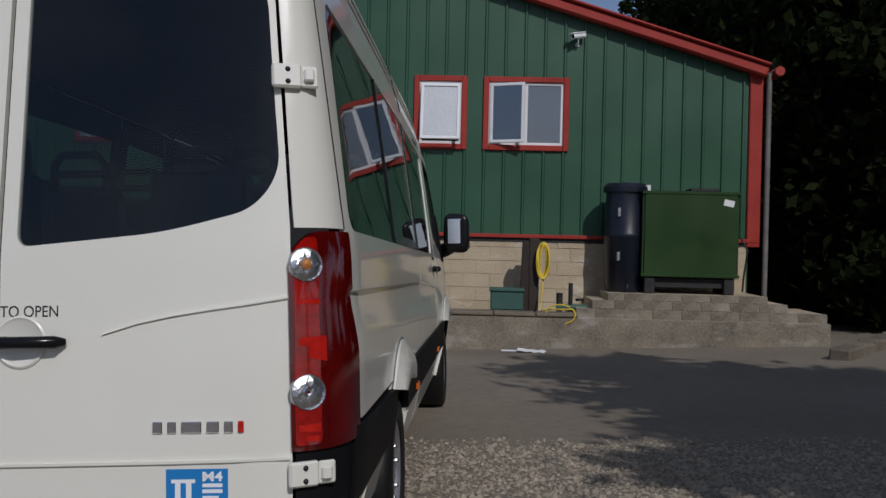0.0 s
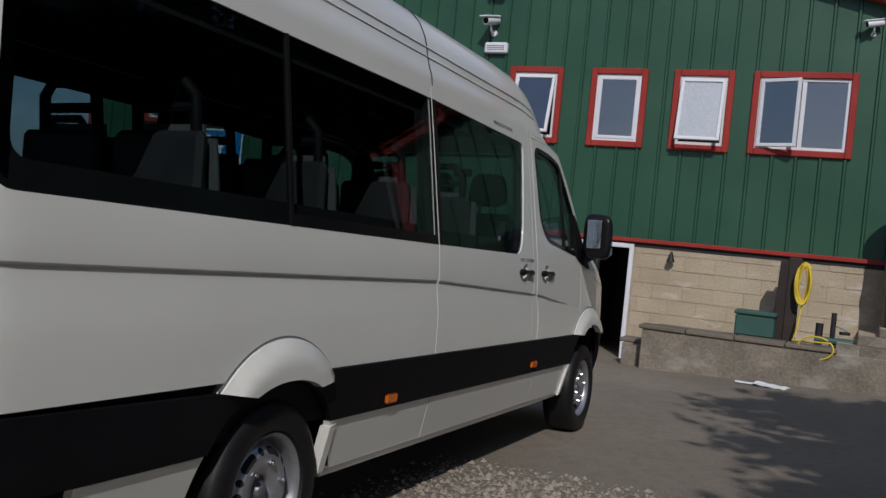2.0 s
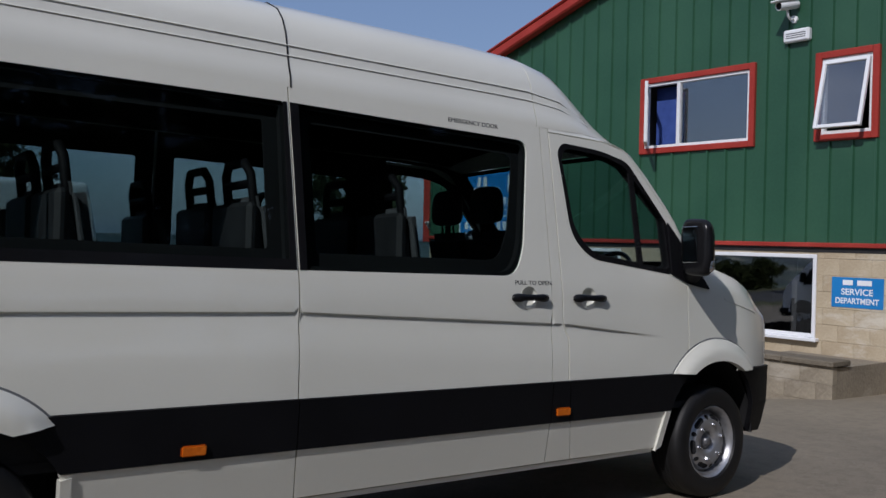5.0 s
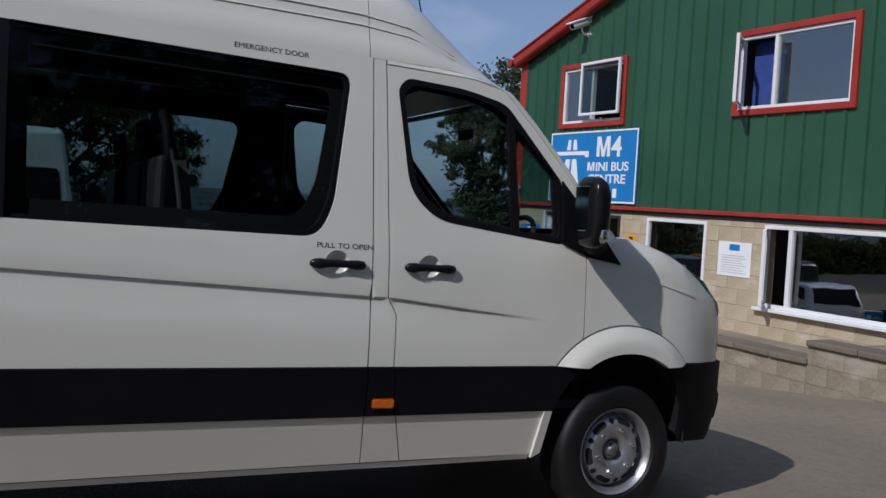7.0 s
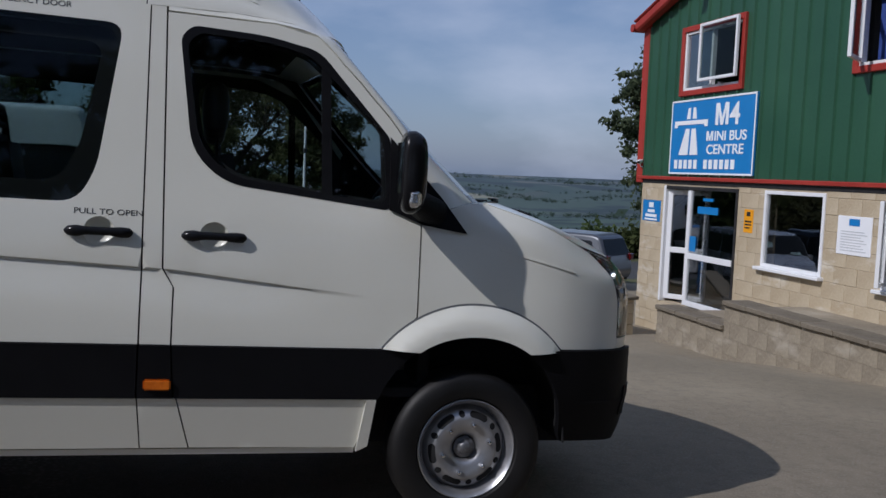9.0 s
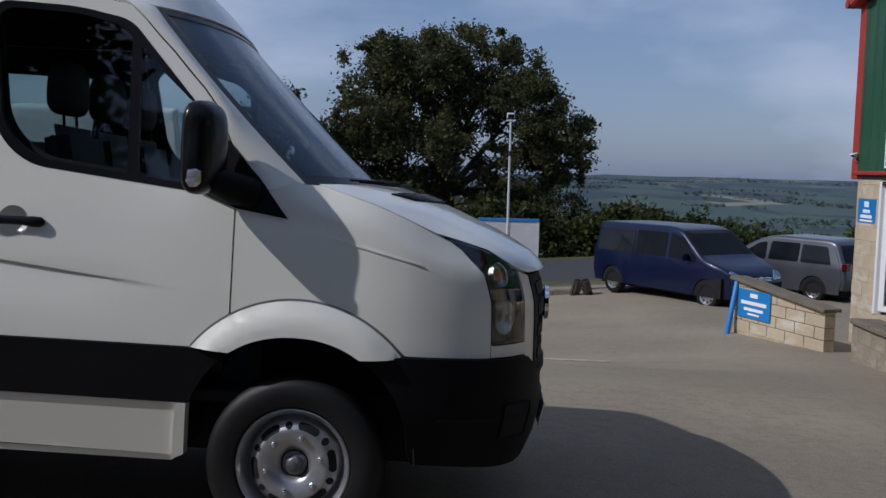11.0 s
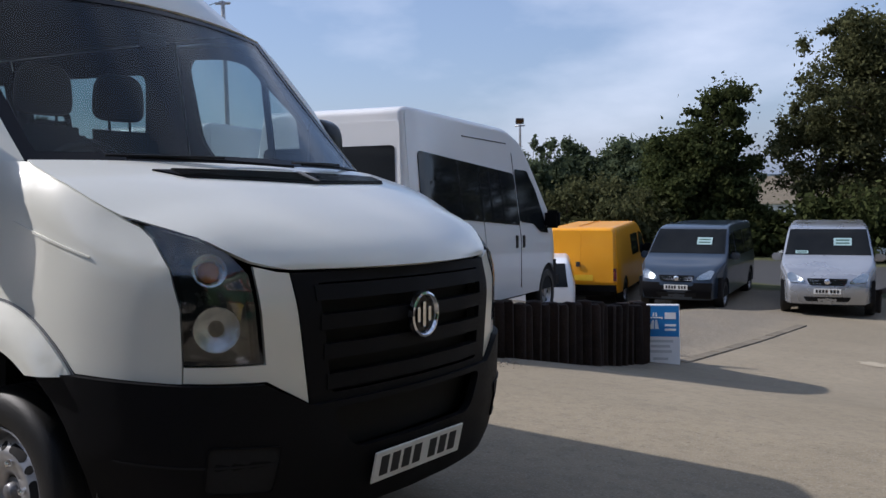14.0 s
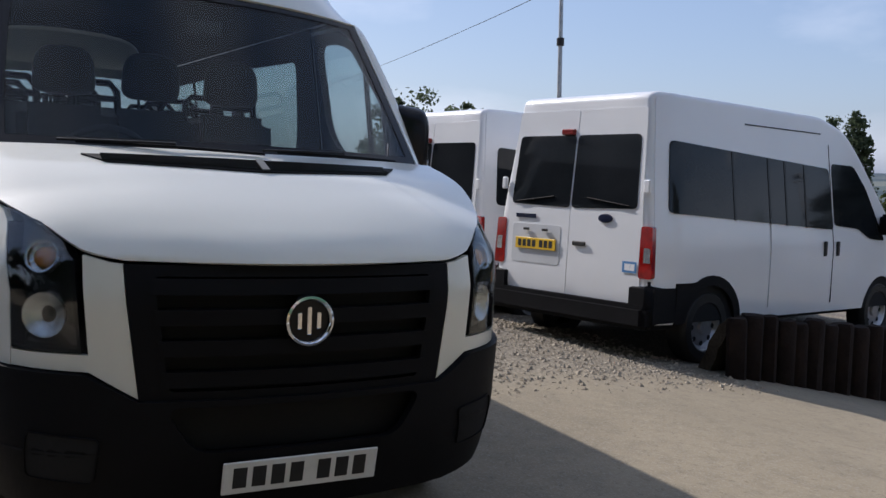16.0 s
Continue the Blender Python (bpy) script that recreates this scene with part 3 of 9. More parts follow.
for y in (1.3, 2.9, 5.7, 7.7):
    add_box(bm, 0.35, y, -0.6, 4.2, y + 0.08, 5.5)
part("inner_wall", bm, "room", building, "plain dim inner partition")
# roof sheets with a lip over the gable
for s in (-1, 1):
    bm = bmesh.new()
    ye, ya = (Y1 + 0.11 if s > 0 else Y0 - 0.11), MID
    ze, za = rake(ye), APEX
    vs = [bm.verts.new(c) for c in ((-0.18, ye, ze), (DEPTH + 0.3, ye, ze), (DEPTH + 0.3, ya, za), (-0.18, ya, za))]
    f = bm.faces.new(vs)
    top = bmesh.ops.extrude_face_region(bm, geom=[f])["geom"]
    bmesh.ops.translate(bm, vec=(0, 0, 0.05), verts=[v for v in top if isinstance(v, bmesh.types.BMVert)])
    bmesh.ops.recalc_face_normals(bm, faces=bm.faces)
    part("roof_sheet", bm, "green", building)
    ang = math.atan(0.305)
    bm = bmesh.new()
    run = abs(ye - MID) + 0.05
    length = math.hypot(run, 0.305 * run)
    add_box(bm, -0.24, 0, -0.16, -0.04, length, 0.02, 0.03)
    add_box(bm, -0.26, -0.02, 0.02, 0.02, length, 0.07, 0.02)
    m = Matrix.Translation((0, MID, APEX + 0.02)) @ (Matrix.Rotation(-ang, 4, "X") if s > 0 else Matrix.Rotation(math.pi, 4, "Z") @ Matrix.Rotation(-ang, 4, "X") @ Matrix.Translation((0.26, 0, 0)))
    part("barge_board", bm, "red", building, "red steel barge board", m=m)
for y in (Y0, Y1):
    s = 1 if y > MID else -1
    part("corner_trim", boxed(-0.05, y - 0.11, RED_Z - 0.1, 0.12, y + 0.11, rake(y) - 0.05, 0.015), "red", building, "red steel corner flashing")
    part("gutter", tube([(-0.2, y + s * 0.33, rake(y) - 0.08), (DEPTH, y + s * 0.33, rake(y) - 0.08)], 0.08, 10), "red", building)
part("downpipe", tube([(-0.06, Y0 - 0.2, EAVE - 0.1), (-0.06, Y0 - 0.2, -0.2)], 0.045, 12), "pipe", building, "dull grey rainwater pipe", smooth=40)
part("base_trim", boxed(-0.06, Y0 - 0.05, RED_Z - 0.03, 0.05, Y1 + 0.05, RED_Z + 0.035, 0.01), "red", building, "red steel drip flashing")
part("soffit", boxed(-0.01, Y0 + 0.02, RED_Z - 0.10, 0.07, Y1 - 0.02, RED_Z - 0.031), "iron", building)
# raised ribs of the sheets, cut round the windows
bm = bmesh.new()
for y in np.arange(Y0 + 0.2, Y1 - 0.1, 0.333):
    spans = [(RED_Z + 0.036, rake(y) - 0.16)]
    for a, b, c, d in WINDOWS.values():
        if a - 0.02 < y < b + 0.02:
            spans = [q for lo, hi in spans for q in ((lo, min(hi, c)), (max(lo, d), hi)) if q[1] - q[0] > 0.05]
    for lo, hi in spans:
        vs = [bm.verts.new(c) for z in (lo, hi) for c in ((0.0, y - 0.03, z), (-0.032, y - 0.013, z), (-0.032, y + 0.013, z), (0.0, y + 0.03, z))]
        for i in range(3):
            bm.faces.new((vs[i], vs[i + 4], vs[i + 5], vs[i + 1]))
        bm.faces.new(vs[0:4]), bm.faces.new(vs[7:3:-1])
tagged(part("cladding_rib", bm, "green", building), kind="stuff")


def frame_bars(bm, y0, y1, z0, z1, w, x0, x1, bevel=0.006):
    add_box(bm, x0, y0, z0, x1, y0 + w, z1, bevel)
    add_box(bm, x0, y1 - w, z0, x1, y1, z1, bevel)
    add_box(bm, x0, y0 + w, z0, x1, y1 - w, z0 + w, bevel)
    add_box(bm, x0, y0 + w, z1 - w, x1, y1 - w, z1, bevel)


def sash(win, y0, y1, z0, z1, m, pane="glass_clear"):
    """An opening light about its own hinge, given by m."""
    bm = bmesh.new()
    frame_bars(bm, y0, y1, z0, z1, 0.05, -0.03, 0.02)
    s = part("sash", bm, "upvc", win, m=m)
    part("pane", boxed(-0.008, y0 + 0.045, z0 + 0.045, -0.002, y1 - 0.045, z1 - 0.045), pane, s).visible_shadow = False
    return s


def window(kind, box, pane="glass_clear"):
    y0, y1, z0, z1 = box
    win = root("window", f"white plastic window {kind}", "window", "garage windows", BM)
    if z0 > RED_Z:
        bm = bmesh.new()
        frame_bars(bm, y0, y1, z0, z1, 0.095, -0.055, 0.01, 0.01)
        part("surround", bm, "red", win, "red steel surround")
    a, b, c, d = y0 + HOLE, y1 - HOLE, z0 + HOLE, z1 - HOLE
    if z0 < RED_Z:
        a, b, c, d = y0, y1, z0, z1
        part("window_sill", boxed(-0.11, a - 0.06, c - 0.05, 0.05, b + 0.06, c, 0.008), "upvc", win, "white plastic sill")
    bm = bmesh.new()
    frame_bars(bm, a, b, c, d, 0.055, -0.02, 0.06)
    part("window_frame", bm, "upvc", win)
    return win, a + 0.055, b - 0.055, c + 0.055, d - 0.055


def fixed_pane(win, a, b, c, d, pane="glass_clear"):
    part("pane", boxed(0.015, a, c, 0.021, b, d), pane, win).visible_shadow = False


def top_hung(win, a, b, c, d, deg, pane="glass_clear"):
    m = Matrix.Translation((-0.03, 0, d)) @ Matrix.Rotation(radians(deg), 4, "Y") @ Matrix.Translation((0, 0, -d))
    sash(win, a - 0.02, b + 0.02, c - 0.02, d, m, pane)


def side_hung(win, a, b, c, d, deg, hinge, pane="glass_clear"):
    m = Matrix.Translation((-0.03, hinge, 0)) @ Matrix.Rotation(radians(deg), 4, "Z") @ Matrix.Translation((0, -hinge, 0))
    sash(win, a, b, c, d, m, pane)


w, a, b, c, d = window("with its top-hung light pushed open, red surround", WINDOWS["a"])
top_hung(w, a, b, c, d, 14)
w, a, b, c, d = window("closed, in a red surround", WINDOWS["b"])
sash(w, a - 0.01, b + 0.01, c - 0.01, d + 0.01, Matrix.Identity(4))
w, a, b, c, d = window("with frosted glass, pushed open, red surround", WINDOWS["c"])
top_hung(w, a, b, c, d, 13, "frosted")
w, a, b, c, d = window("of two lights, one open, red surround", WINDOWS["d"])
h = (a + b) / 2
part("mullion", boxed(-0.02, h - 0.03, c, 0.05, h + 0.03, d), "upvc", w)
fixed_pane(w, a, h, c, d)
side_hung(w, h, b + 0.02, c - 0.02, d + 0.02, -20, b)
w, a, b, c, d = window("wide, one light swung open, red surround", WINDOWS["big"])
for k in (0.33,):
    y = b - (b - a) * k
    part("mullion", boxed(-0.02, y - 0.03, c, 0.05, y + 0.03, d), "upvc", w)
fixed_pane(w, a, y, c, d)
side_hung(w, y, b, c, d, -52, b)
part("curtain", boxed(0.22, y + 0.05, c, 0.25, b, d), "blue_cloth", w, "blue curtain inside")
w, a, b, c, d = window("of two lights, one swung open, red surround", WINDOWS["small"])
h = (a + b) / 2
part("mullion", boxed(-0.02, h - 0.03, c, 0.05, h + 0.03, d), "upvc", w)
fixed_pane(w, h, b, c, d)
# Darker bus glass imitates the dark reflection in this opened light.
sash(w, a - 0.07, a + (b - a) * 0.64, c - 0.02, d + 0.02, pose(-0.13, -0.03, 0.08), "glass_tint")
for z in (c, d):
    part("stay", boxed(-0.12, (a + h) / 2 - 0.02, z - 0.012, 0.02, (a + h) / 2 + 0.02, z + 0.012), "galv", w)
w, a, b, c, d = window("low, wide, with one light open", SHOP["low"])
y = b - 0.42
part("mullion", boxed(-0.02, y - 0.035, c, 0.05, y + 0.035, d), "upvc", w)
fixed_pane(w, a, y, c, d)
side_hung(w, y, b, c, d, -50, b)
w, a, b, c, d = window("low, closed, in the block wall", SHOP["mid"])
fixed_pane(w, a, b, c, d)

# doors
def door_leaf(parent, y0, y1, z0, z1, mid, m):
    bm = bmesh.new()
    frame_bars(bm, y0, y1, z0, z1, 0.09, -0.03, 0.03)
    add_box(bm, -0.03, y0 + 0.09, mid - 0.05, 0.03, y1 - 0.09, mid + 0.05, 0.006)
    leaf = part("door_leaf", bm, "upvc", parent, m=m)
    for lo, hi in ((z0 + 0.09, mid - 0.05), (mid + 0.05, z1 - 0.09)):
        part("pane", boxed(-0.005, y0 + 0.085, lo, 0.005, y1 - 0.085, hi), "glass_clear", leaf).visible_shadow = False
    return leaf


y0, y1, z0, z1 = DOORS["rear"]
door = root("door", "white glazed back door standing open inwards", "door", m=BM)
bm = bmesh.new()
add_box(bm, -0.03, y0, z0, 0.09, y0 + 0.07, z1, 0.008)
add_box(bm, -0.03, y1 - 0.07, z0, 0.09, y1, z1, 0.008)
add_box(bm, -0.03, y0 + 0.07, z1 - 0.07, 0.09, y1 - 0.07, z1, 0.008)
part("door_frame", bm, "upvc", door)
leaf = door_leaf(door, y0 + 0.08, y1 - 0.08, z0 + 0.02, z1 - 0.08, z0 + 0.95, Matrix.Translation((0.06, y1 - 0.08, 0)) @ Matrix.Rotation(radians(76), 4, "Z") @ Matrix.Translation((0, -y1 + 0.08, 0)))
part("door_handle", tube([(-0.05, y0 + 0.12, z0 + 1.0), (-0.08, y0 + 0.12, z0 + 1.0), (-0.08, y0 + 0.24, z0 + 1.0)], 0.012, 8), "chrome", leaf)
part("threshold", boxed(-0.06, y0, z0 - 0.2, 0.2, y1, z0), "concrete", door)
y0, y1, z0, z1 = DOORS["front"]
door = root("door", "white glazed shop entrance with one leaf ajar", "door", m=BM)
bm = bmesh.new()
add_box(bm, -0.03, y1 - 0.07, z0, 0.09, y1, z1, 0.008)
part("door_frame", bm, "upvc", door)
part("door_head", boxed(-0.02, y0, z1 - 0.06, 0.09, y1 - 0.071, z1, 0.006), "iron", door, "dark metal head rail")
part("door_jamb", boxed(-0.02, y0, z0, 0.09, y0 + 0.05, z1 - 0.061, 0.006), "iron", door, "dark metal jamb")
h = y1 - 0.86
door_leaf(door, h, y1 - 0.07, z0 + 0.05, z1 - 0.07, z0 + 0.95, Matrix.Translation((0.05, y1 - 0.07, 0)) @ Matrix.Rotation(radians(35), 4, "Z") @ Matrix.Translation((0, -y1 + 0.07, 0)))
bm = bmesh.new()
add_box(bm, -0.03, h - 0.10, z0 + 0.04, 0.03, h, z1 - 0.07, 0.006)
add_box(bm, -0.03, y0 + 0.055, z0 + 0.04, 0.03, h - 0.10, z0 + 0.13, 0.006)
add_box(bm, -0.03, y0 + 0.055, z0 + 0.86, 0.03, h - 0.10, z0 + 0.96, 0.006)
leaf = part("door_leaf", bm, "upvc", door)
for lo, hi in ((z0 + 0.13, z0 + 0.86), (z0 + 0.96, z1 - 0.065)):
    part("pane", boxed(-0.005, y0 + 0.055, lo, 0.005, h - 0.10, hi), "glass_clear", leaf).visible_shadow = False
for z, hh, wd in ((1.32, 0.05, 0.3), (1.14, 0.12, 0.62)):
    part("window_lettering", boxed(-0.02, 8.9 - wd / 2, z - hh / 2, -0.012, 8.9 + wd / 2, z + hh / 2), "blue_sign", door)
part("window_sticker", boxed(-0.02, 9.22, 0.42, -0.012, 9.42, 0.68), "blue_sign", door)

# pale stone blocks of the base wall; far stretch joined
def block_rows():
    opens = list(SHOP.values()) + [(a - 0.02, b + 0.02, c, d + 0.02) for a, b, c, d in DOORS.values()]
    shapes, far = {}, bmesh.new()
    for r, z in enumerate(np.arange(-1.26, RED_Z - 0.12, 0.228)):
        top = min(z + 0.216, RED_Z - 0.101)
        y = Y0 + 0.1 - (0.225 if r % 2 else 0)
        while y < Y1 - 0.1:
            lo, hi = max(y, Y0 + 0.1), min(y + 0.44, Y1 - 0.1)
            pieces = [(lo, hi)]
            for a, b, c, d in opens:
                if z < d - 0.02 and top > c + 0.02:
                    pieces = [q for p0, p1 in pieces for q in ((p0, min(p1, a - 0.01)), (max(p0, b + 0.01), p1)) if q[1] - q[0] > 0.06]
            for p0, p1 in pieces:
                wd, ht = round(p1 - p0, 2), round(top - z, 2)
                if p0 > 1.25 and z > -0.75:
                    key = (wd, ht)
                    if key not in shapes:
                        b2 = boxed(-0.006, -wd / 2 - 0.002, -ht / 2 - 0.002, 0.07, wd / 2 + 0.002, ht / 2 + 0.002, 0.004)
                        shapes[key] = bpy.data.meshes.new("block")
                        b2.to_mesh(shapes[key])
                        b2.free()
                        shapes[key].materials.append(M["block"])
                    ob = new("block", shapes[key])
                    ob.parent = building
                    jit = random.uniform(-0.004, 0.004)
                    ob.matrix_basis = pose(jit, (p0 + p1) / 2, (z + top) / 2)
                else:
                    add_box(far, -0.006 + random.uniform(-0.003, 0.003), p0, z, 0.07, p1, top)
            y += 0.452
    tagged(part("blockwork", far, "block", building, "pale stone blocks"), kind="stuff")

# ---- low walls in front of the building (world axes) ----
def coping(parent, pts, width, z0, z1, name="coping_stone"):
    """Flat stones laid end to end along a line."""
    for (x0, y0), (x1, y1) in zip(pts, pts[1:]):
        n = max(1, round(math.dist((x0, y0), (x1, y1)) / 0.62))
        ang = math.degrees(math.atan2(y1 - y0, x1 - x0))
        ln = math.dist((x0, y0), (x1, y1)) / n
        for i in range(n):
            t = (i + 0.5) / n
            bm = boxed(-ln / 2 + 0.006, -width / 2, 0, ln / 2 - 0.006, width / 2, z1 - z0, 0.012)
            part(name, bm, "cap", parent, m=pose(x0 + (x1 - x0) * t, y0 + (y1 - y0) * t, z0, random.uniform(-0.7, 0.7), random.uniform(-0.7, 0.7), ang))


def block_face(parent, x, y0, y1, z0, z1, material, w=0.44, h=0.22, depth=0.1, gap=0.0025):
    """Courses of blocks with open joints, along y, facing -x."""
    row, z = 0, z1
    shapes = {}
    while z > z0:
        lo = max(z - h, z0)
        y = y0 - (w / 2 if row % 2 else 0)
        while y < y1:
            a, b = max(y, y0), min(y + w, y1)
            if b - a > 0.05:
                key = (round(b - a, 2), round(z - lo, 2))
                if key not in shapes:
                    bm = boxed(0, -key[0] / 2 + gap, -key[1] / 2 + gap, depth, key[0] / 2 - gap, key[1] / 2 - gap, gap)
                    shapes[key] = bpy.data.meshes.new("block")
                    bm.to_mesh(shapes[key])
                    bm.free()
                    shapes[key].materials.append(M[material])
                ob = new("block", shapes[key])
                ob.parent = parent
                ob.matrix_basis = pose(x + random.uniform(-0.0025, 0.0025), (a + b) / 2, (z + lo) / 2)
            y += w
        z, row = lo, row + 1


# rear planter wall with coping
rear_wall = root("retaining_wall", "low stained concrete wall with mossy coping", "wall", m=Matrix.Identity(4), kind="structure")
part("wall_core", boxed(5.86, -2.75, -0.5, 7.05, -0.20, 0.42), "concrete", rear_wall)
part("plaster_face", boxed(5.80, -6.56, -0.45, 5.86, -0.20, 0.42, 0.01), "concrete", rear_wall, "stained grey plaster")
part("end_pier", boxed(6.1, -0.2, -0.5, 6.75, 0.13, 0.16, 0.01), "concrete", rear_wall)
coping(rear_wall, [(5.98, -2.75), (5.98, -0.15)], 0.42, 0.42, 0.48)
coping(rear_wall, [(6.4, -0.18), (6.4, 0.2)], 0.42, 0.16, 0.22)
part("soil", boxed(6.1, -2.74, 0.36, 7.0, -0.21, 0.425), "cap", rear_wall)

# stepped block plinth of the oil tank
plinth = root("block_plinth", "stepped grey concrete block plinth under the tank", "plinth", kind="structure")
for x, y0, y1, z0, z1, h in ((5.84, -6.52, -2.72, 0.17, 0.56, 0.195), (5.92, -5.95, -2.97, 0.56, 0.69, 0.13), (6.0, -5.67, -3.22, 0.69, 0.80, 0.11)):
    block_face(plinth, x, y0, y1, z0, z1, "concrete", h=h, gap=0.003)
    part("plinth_core", boxed(x + 0.008, y0 + 0.01, z0 - (0.5 if z0 < 0.3 else 0.01), 7.2, y1 - 0.01, z1 - 0.004), "mortar", plinth)

# stepped wall before the shop front
front_wall = root("retaining_wall", "stepped low block wall with mossy coping before the shop windows", "wall", kind="structure")
for y0, y1, top in ((6.36, 8.3, -0.40), (2.9, 6.36, -0.05), (1.5, 2.9, 0.17)):
    part("wall_core", boxed(5.706, y0 + 0.01, -1.2, 7.0, y1 - 0.01, top - 0.02), "wall_block", front_wall)
    block_face(front_wall, 5.70, y0, y1, -1.1, top, "wall_block")
    coping(front_wall, [(5.86, y0 - 0.03), (5.86, y1)], 0.42, top, top + 0.07)

# ramp wall with its sign
ramp_wall = root("garden_wall", "sloping pale block wall with dark coping", "wall", m=pose(5.91, 9.69, -1.06, 0, 0, 111.7), kind="structure")
for r in range(5):
    x = -0.22 if r % 2 else 0.0
    while x < 2.25:
        a, b = max(0.0, x), min(2.25, x + 0.44)
        if b - a > 0.05:
            z0, z1 = r * 0.19 - 0.02, r * 0.19 + 0.16
            tops = [min(z1, 0.60 + 0.105 * e) for e in (a, b)]
            if min(tops) - z0 > 0.02:
                bm = boxed(a + 0.004, -0.1, z0, b - 0.004, 0.1, z1, 0.004)
                for v in bm.verts:
                    if v.co.z > (z0 + z1) / 2:
                        v.co.z = min(v.co.z, 0.60 + 0.105 * v.co.x)
                part("block", bm, "block", ramp_wall)
        x += 0.446
part("footing", boxed(0, -0.09, -0.5, 2.25, 0.09, 0.02), "mortar", ramp_wall)
bm = boxed(-0.04, -0.17, 0, 2.3, 0.17, 0.06, 0.01)
part("coping_stone", bm, "cap", ramp_wall, m=pose(0, 0, 0.60, 0, -6.0, 0))
sign = root("notice_sign", "small blue parking sign with white bars on the wall", "sign", m=ramp_wall.matrix_basis @ pose(1.66, 0.115, 0.47, 0, 0, 180))
part("sign_face", boxed(-0.42, -0.012, -0.24, 0.42, 0.0, 0.24, 0.004), "blue_sign", sign)
for z, w, h in ((0.15, 0.2, 0.07), (0.02, 0.66, 0.06), (-0.09, 0.5, 0.05), (-0.17, 0.3, 0.03)):
    part("text_bar", boxed(-w / 2, -0.018, z - h / 2, w / 2, -0.0125, z + h / 2), "white_sign", sign)

# ---- the minibus; x forward from the front axle, y to its left, z up from the ground under it ----
VAN = Matrix.Rotation(radians(1.53), 4, "Y") @ Matrix.Rotation(radians(-2.07), 4, "X")
HALF_PLAN = [(-5.92, 0), (-5.915, 0.5), (-5.90, 0.75), (-5.875, 0.86), (-5.83, 0.925), (-5.75, 0.965), (-5.6, 0.985), (0.30, 0.985), (0.42, 0.973), (0.52, 0.948),
             (0.62, 0.912), (0.72, 0.862), (0.79, 0.805), (0.85, 0.72), (0.90, 0.61), (0.935, 0.5), (0.97, 0.28), (0.985, 0)]


def plan_table():
    pts = [(x, -w) for x, w in HALF_PLAN[6:0:-1]] + HALF_PLAN + [(x, -w) for x, w in HALF_PLAN[-2:6:-1]]
    pts = np.array([(-5.4, -0.985)] + pts + [(0.1, -0.985)])
    d = np.r_[0, np.cumsum(np.hypot(*np.diff(pts, axis=0).T))]
    s = np.arange(0, d[-1], 0.01)
    x, w = np.interp(s, d, pts[:, 0]), np.interp(s, d, pts[:, 1])
    k = np.ones(9) / 9
    xs, ws = np.convolve(np.pad(x, 4, "edge"), k, "valid"), np.convolve(np.pad(w, 4, "edge"), k, "valid")
    ref = np.argmin(np.abs(x + 2.0) + 10 * (w < 0.9))
    s = s - s[ref] + x[ref]
    nx, nw = np.gradient(ws), -np.gradient(xs)
    ln = np.hypot(nx, nw)
    return s, xs, ws, -nx / ln, -nw / ln


PS, PX, PW, PNX, PNW = plan_table()
REAR_C = float(np.interp(0, PW[(PX < -5.5) & (PS < -5.6)], PS[(PX < -5.5) & (PS < -5.6)]))
FRONT_C = float(PS[np.argmax(PX)])


def front_s(w):
    k = (PS > 0.2) & (PS <= FRONT_C)
    return float(np.interp(-abs(w), -PW[k], PS[k])) if w >= 0 else 2 * FRONT_C - front_s(-w)


def rear_s(w):
    k = (PS < -5.5) & (PS >= REAR_C)
    return float(np.interp(w, PW[k], PS[k])) if w >= 0 else 2 * REAR_C - rear_s(-w)


def screen_x(z):
    return 0.05 - (z - 1.45) * 0.897


def bonnet_z(s):
    """Height of the bonnet's edge along the wing and nose."""
    s = min(s, 2 * FRONT_C - s)
    return ramp(s, [0.03, 0.30, 0.53, front_s(0.80), front_s(0.67), front_s(0.55), FRONT_C], [1.455, 1.375, 1.285, 1.215, 1.15, 1.125, 1.12])


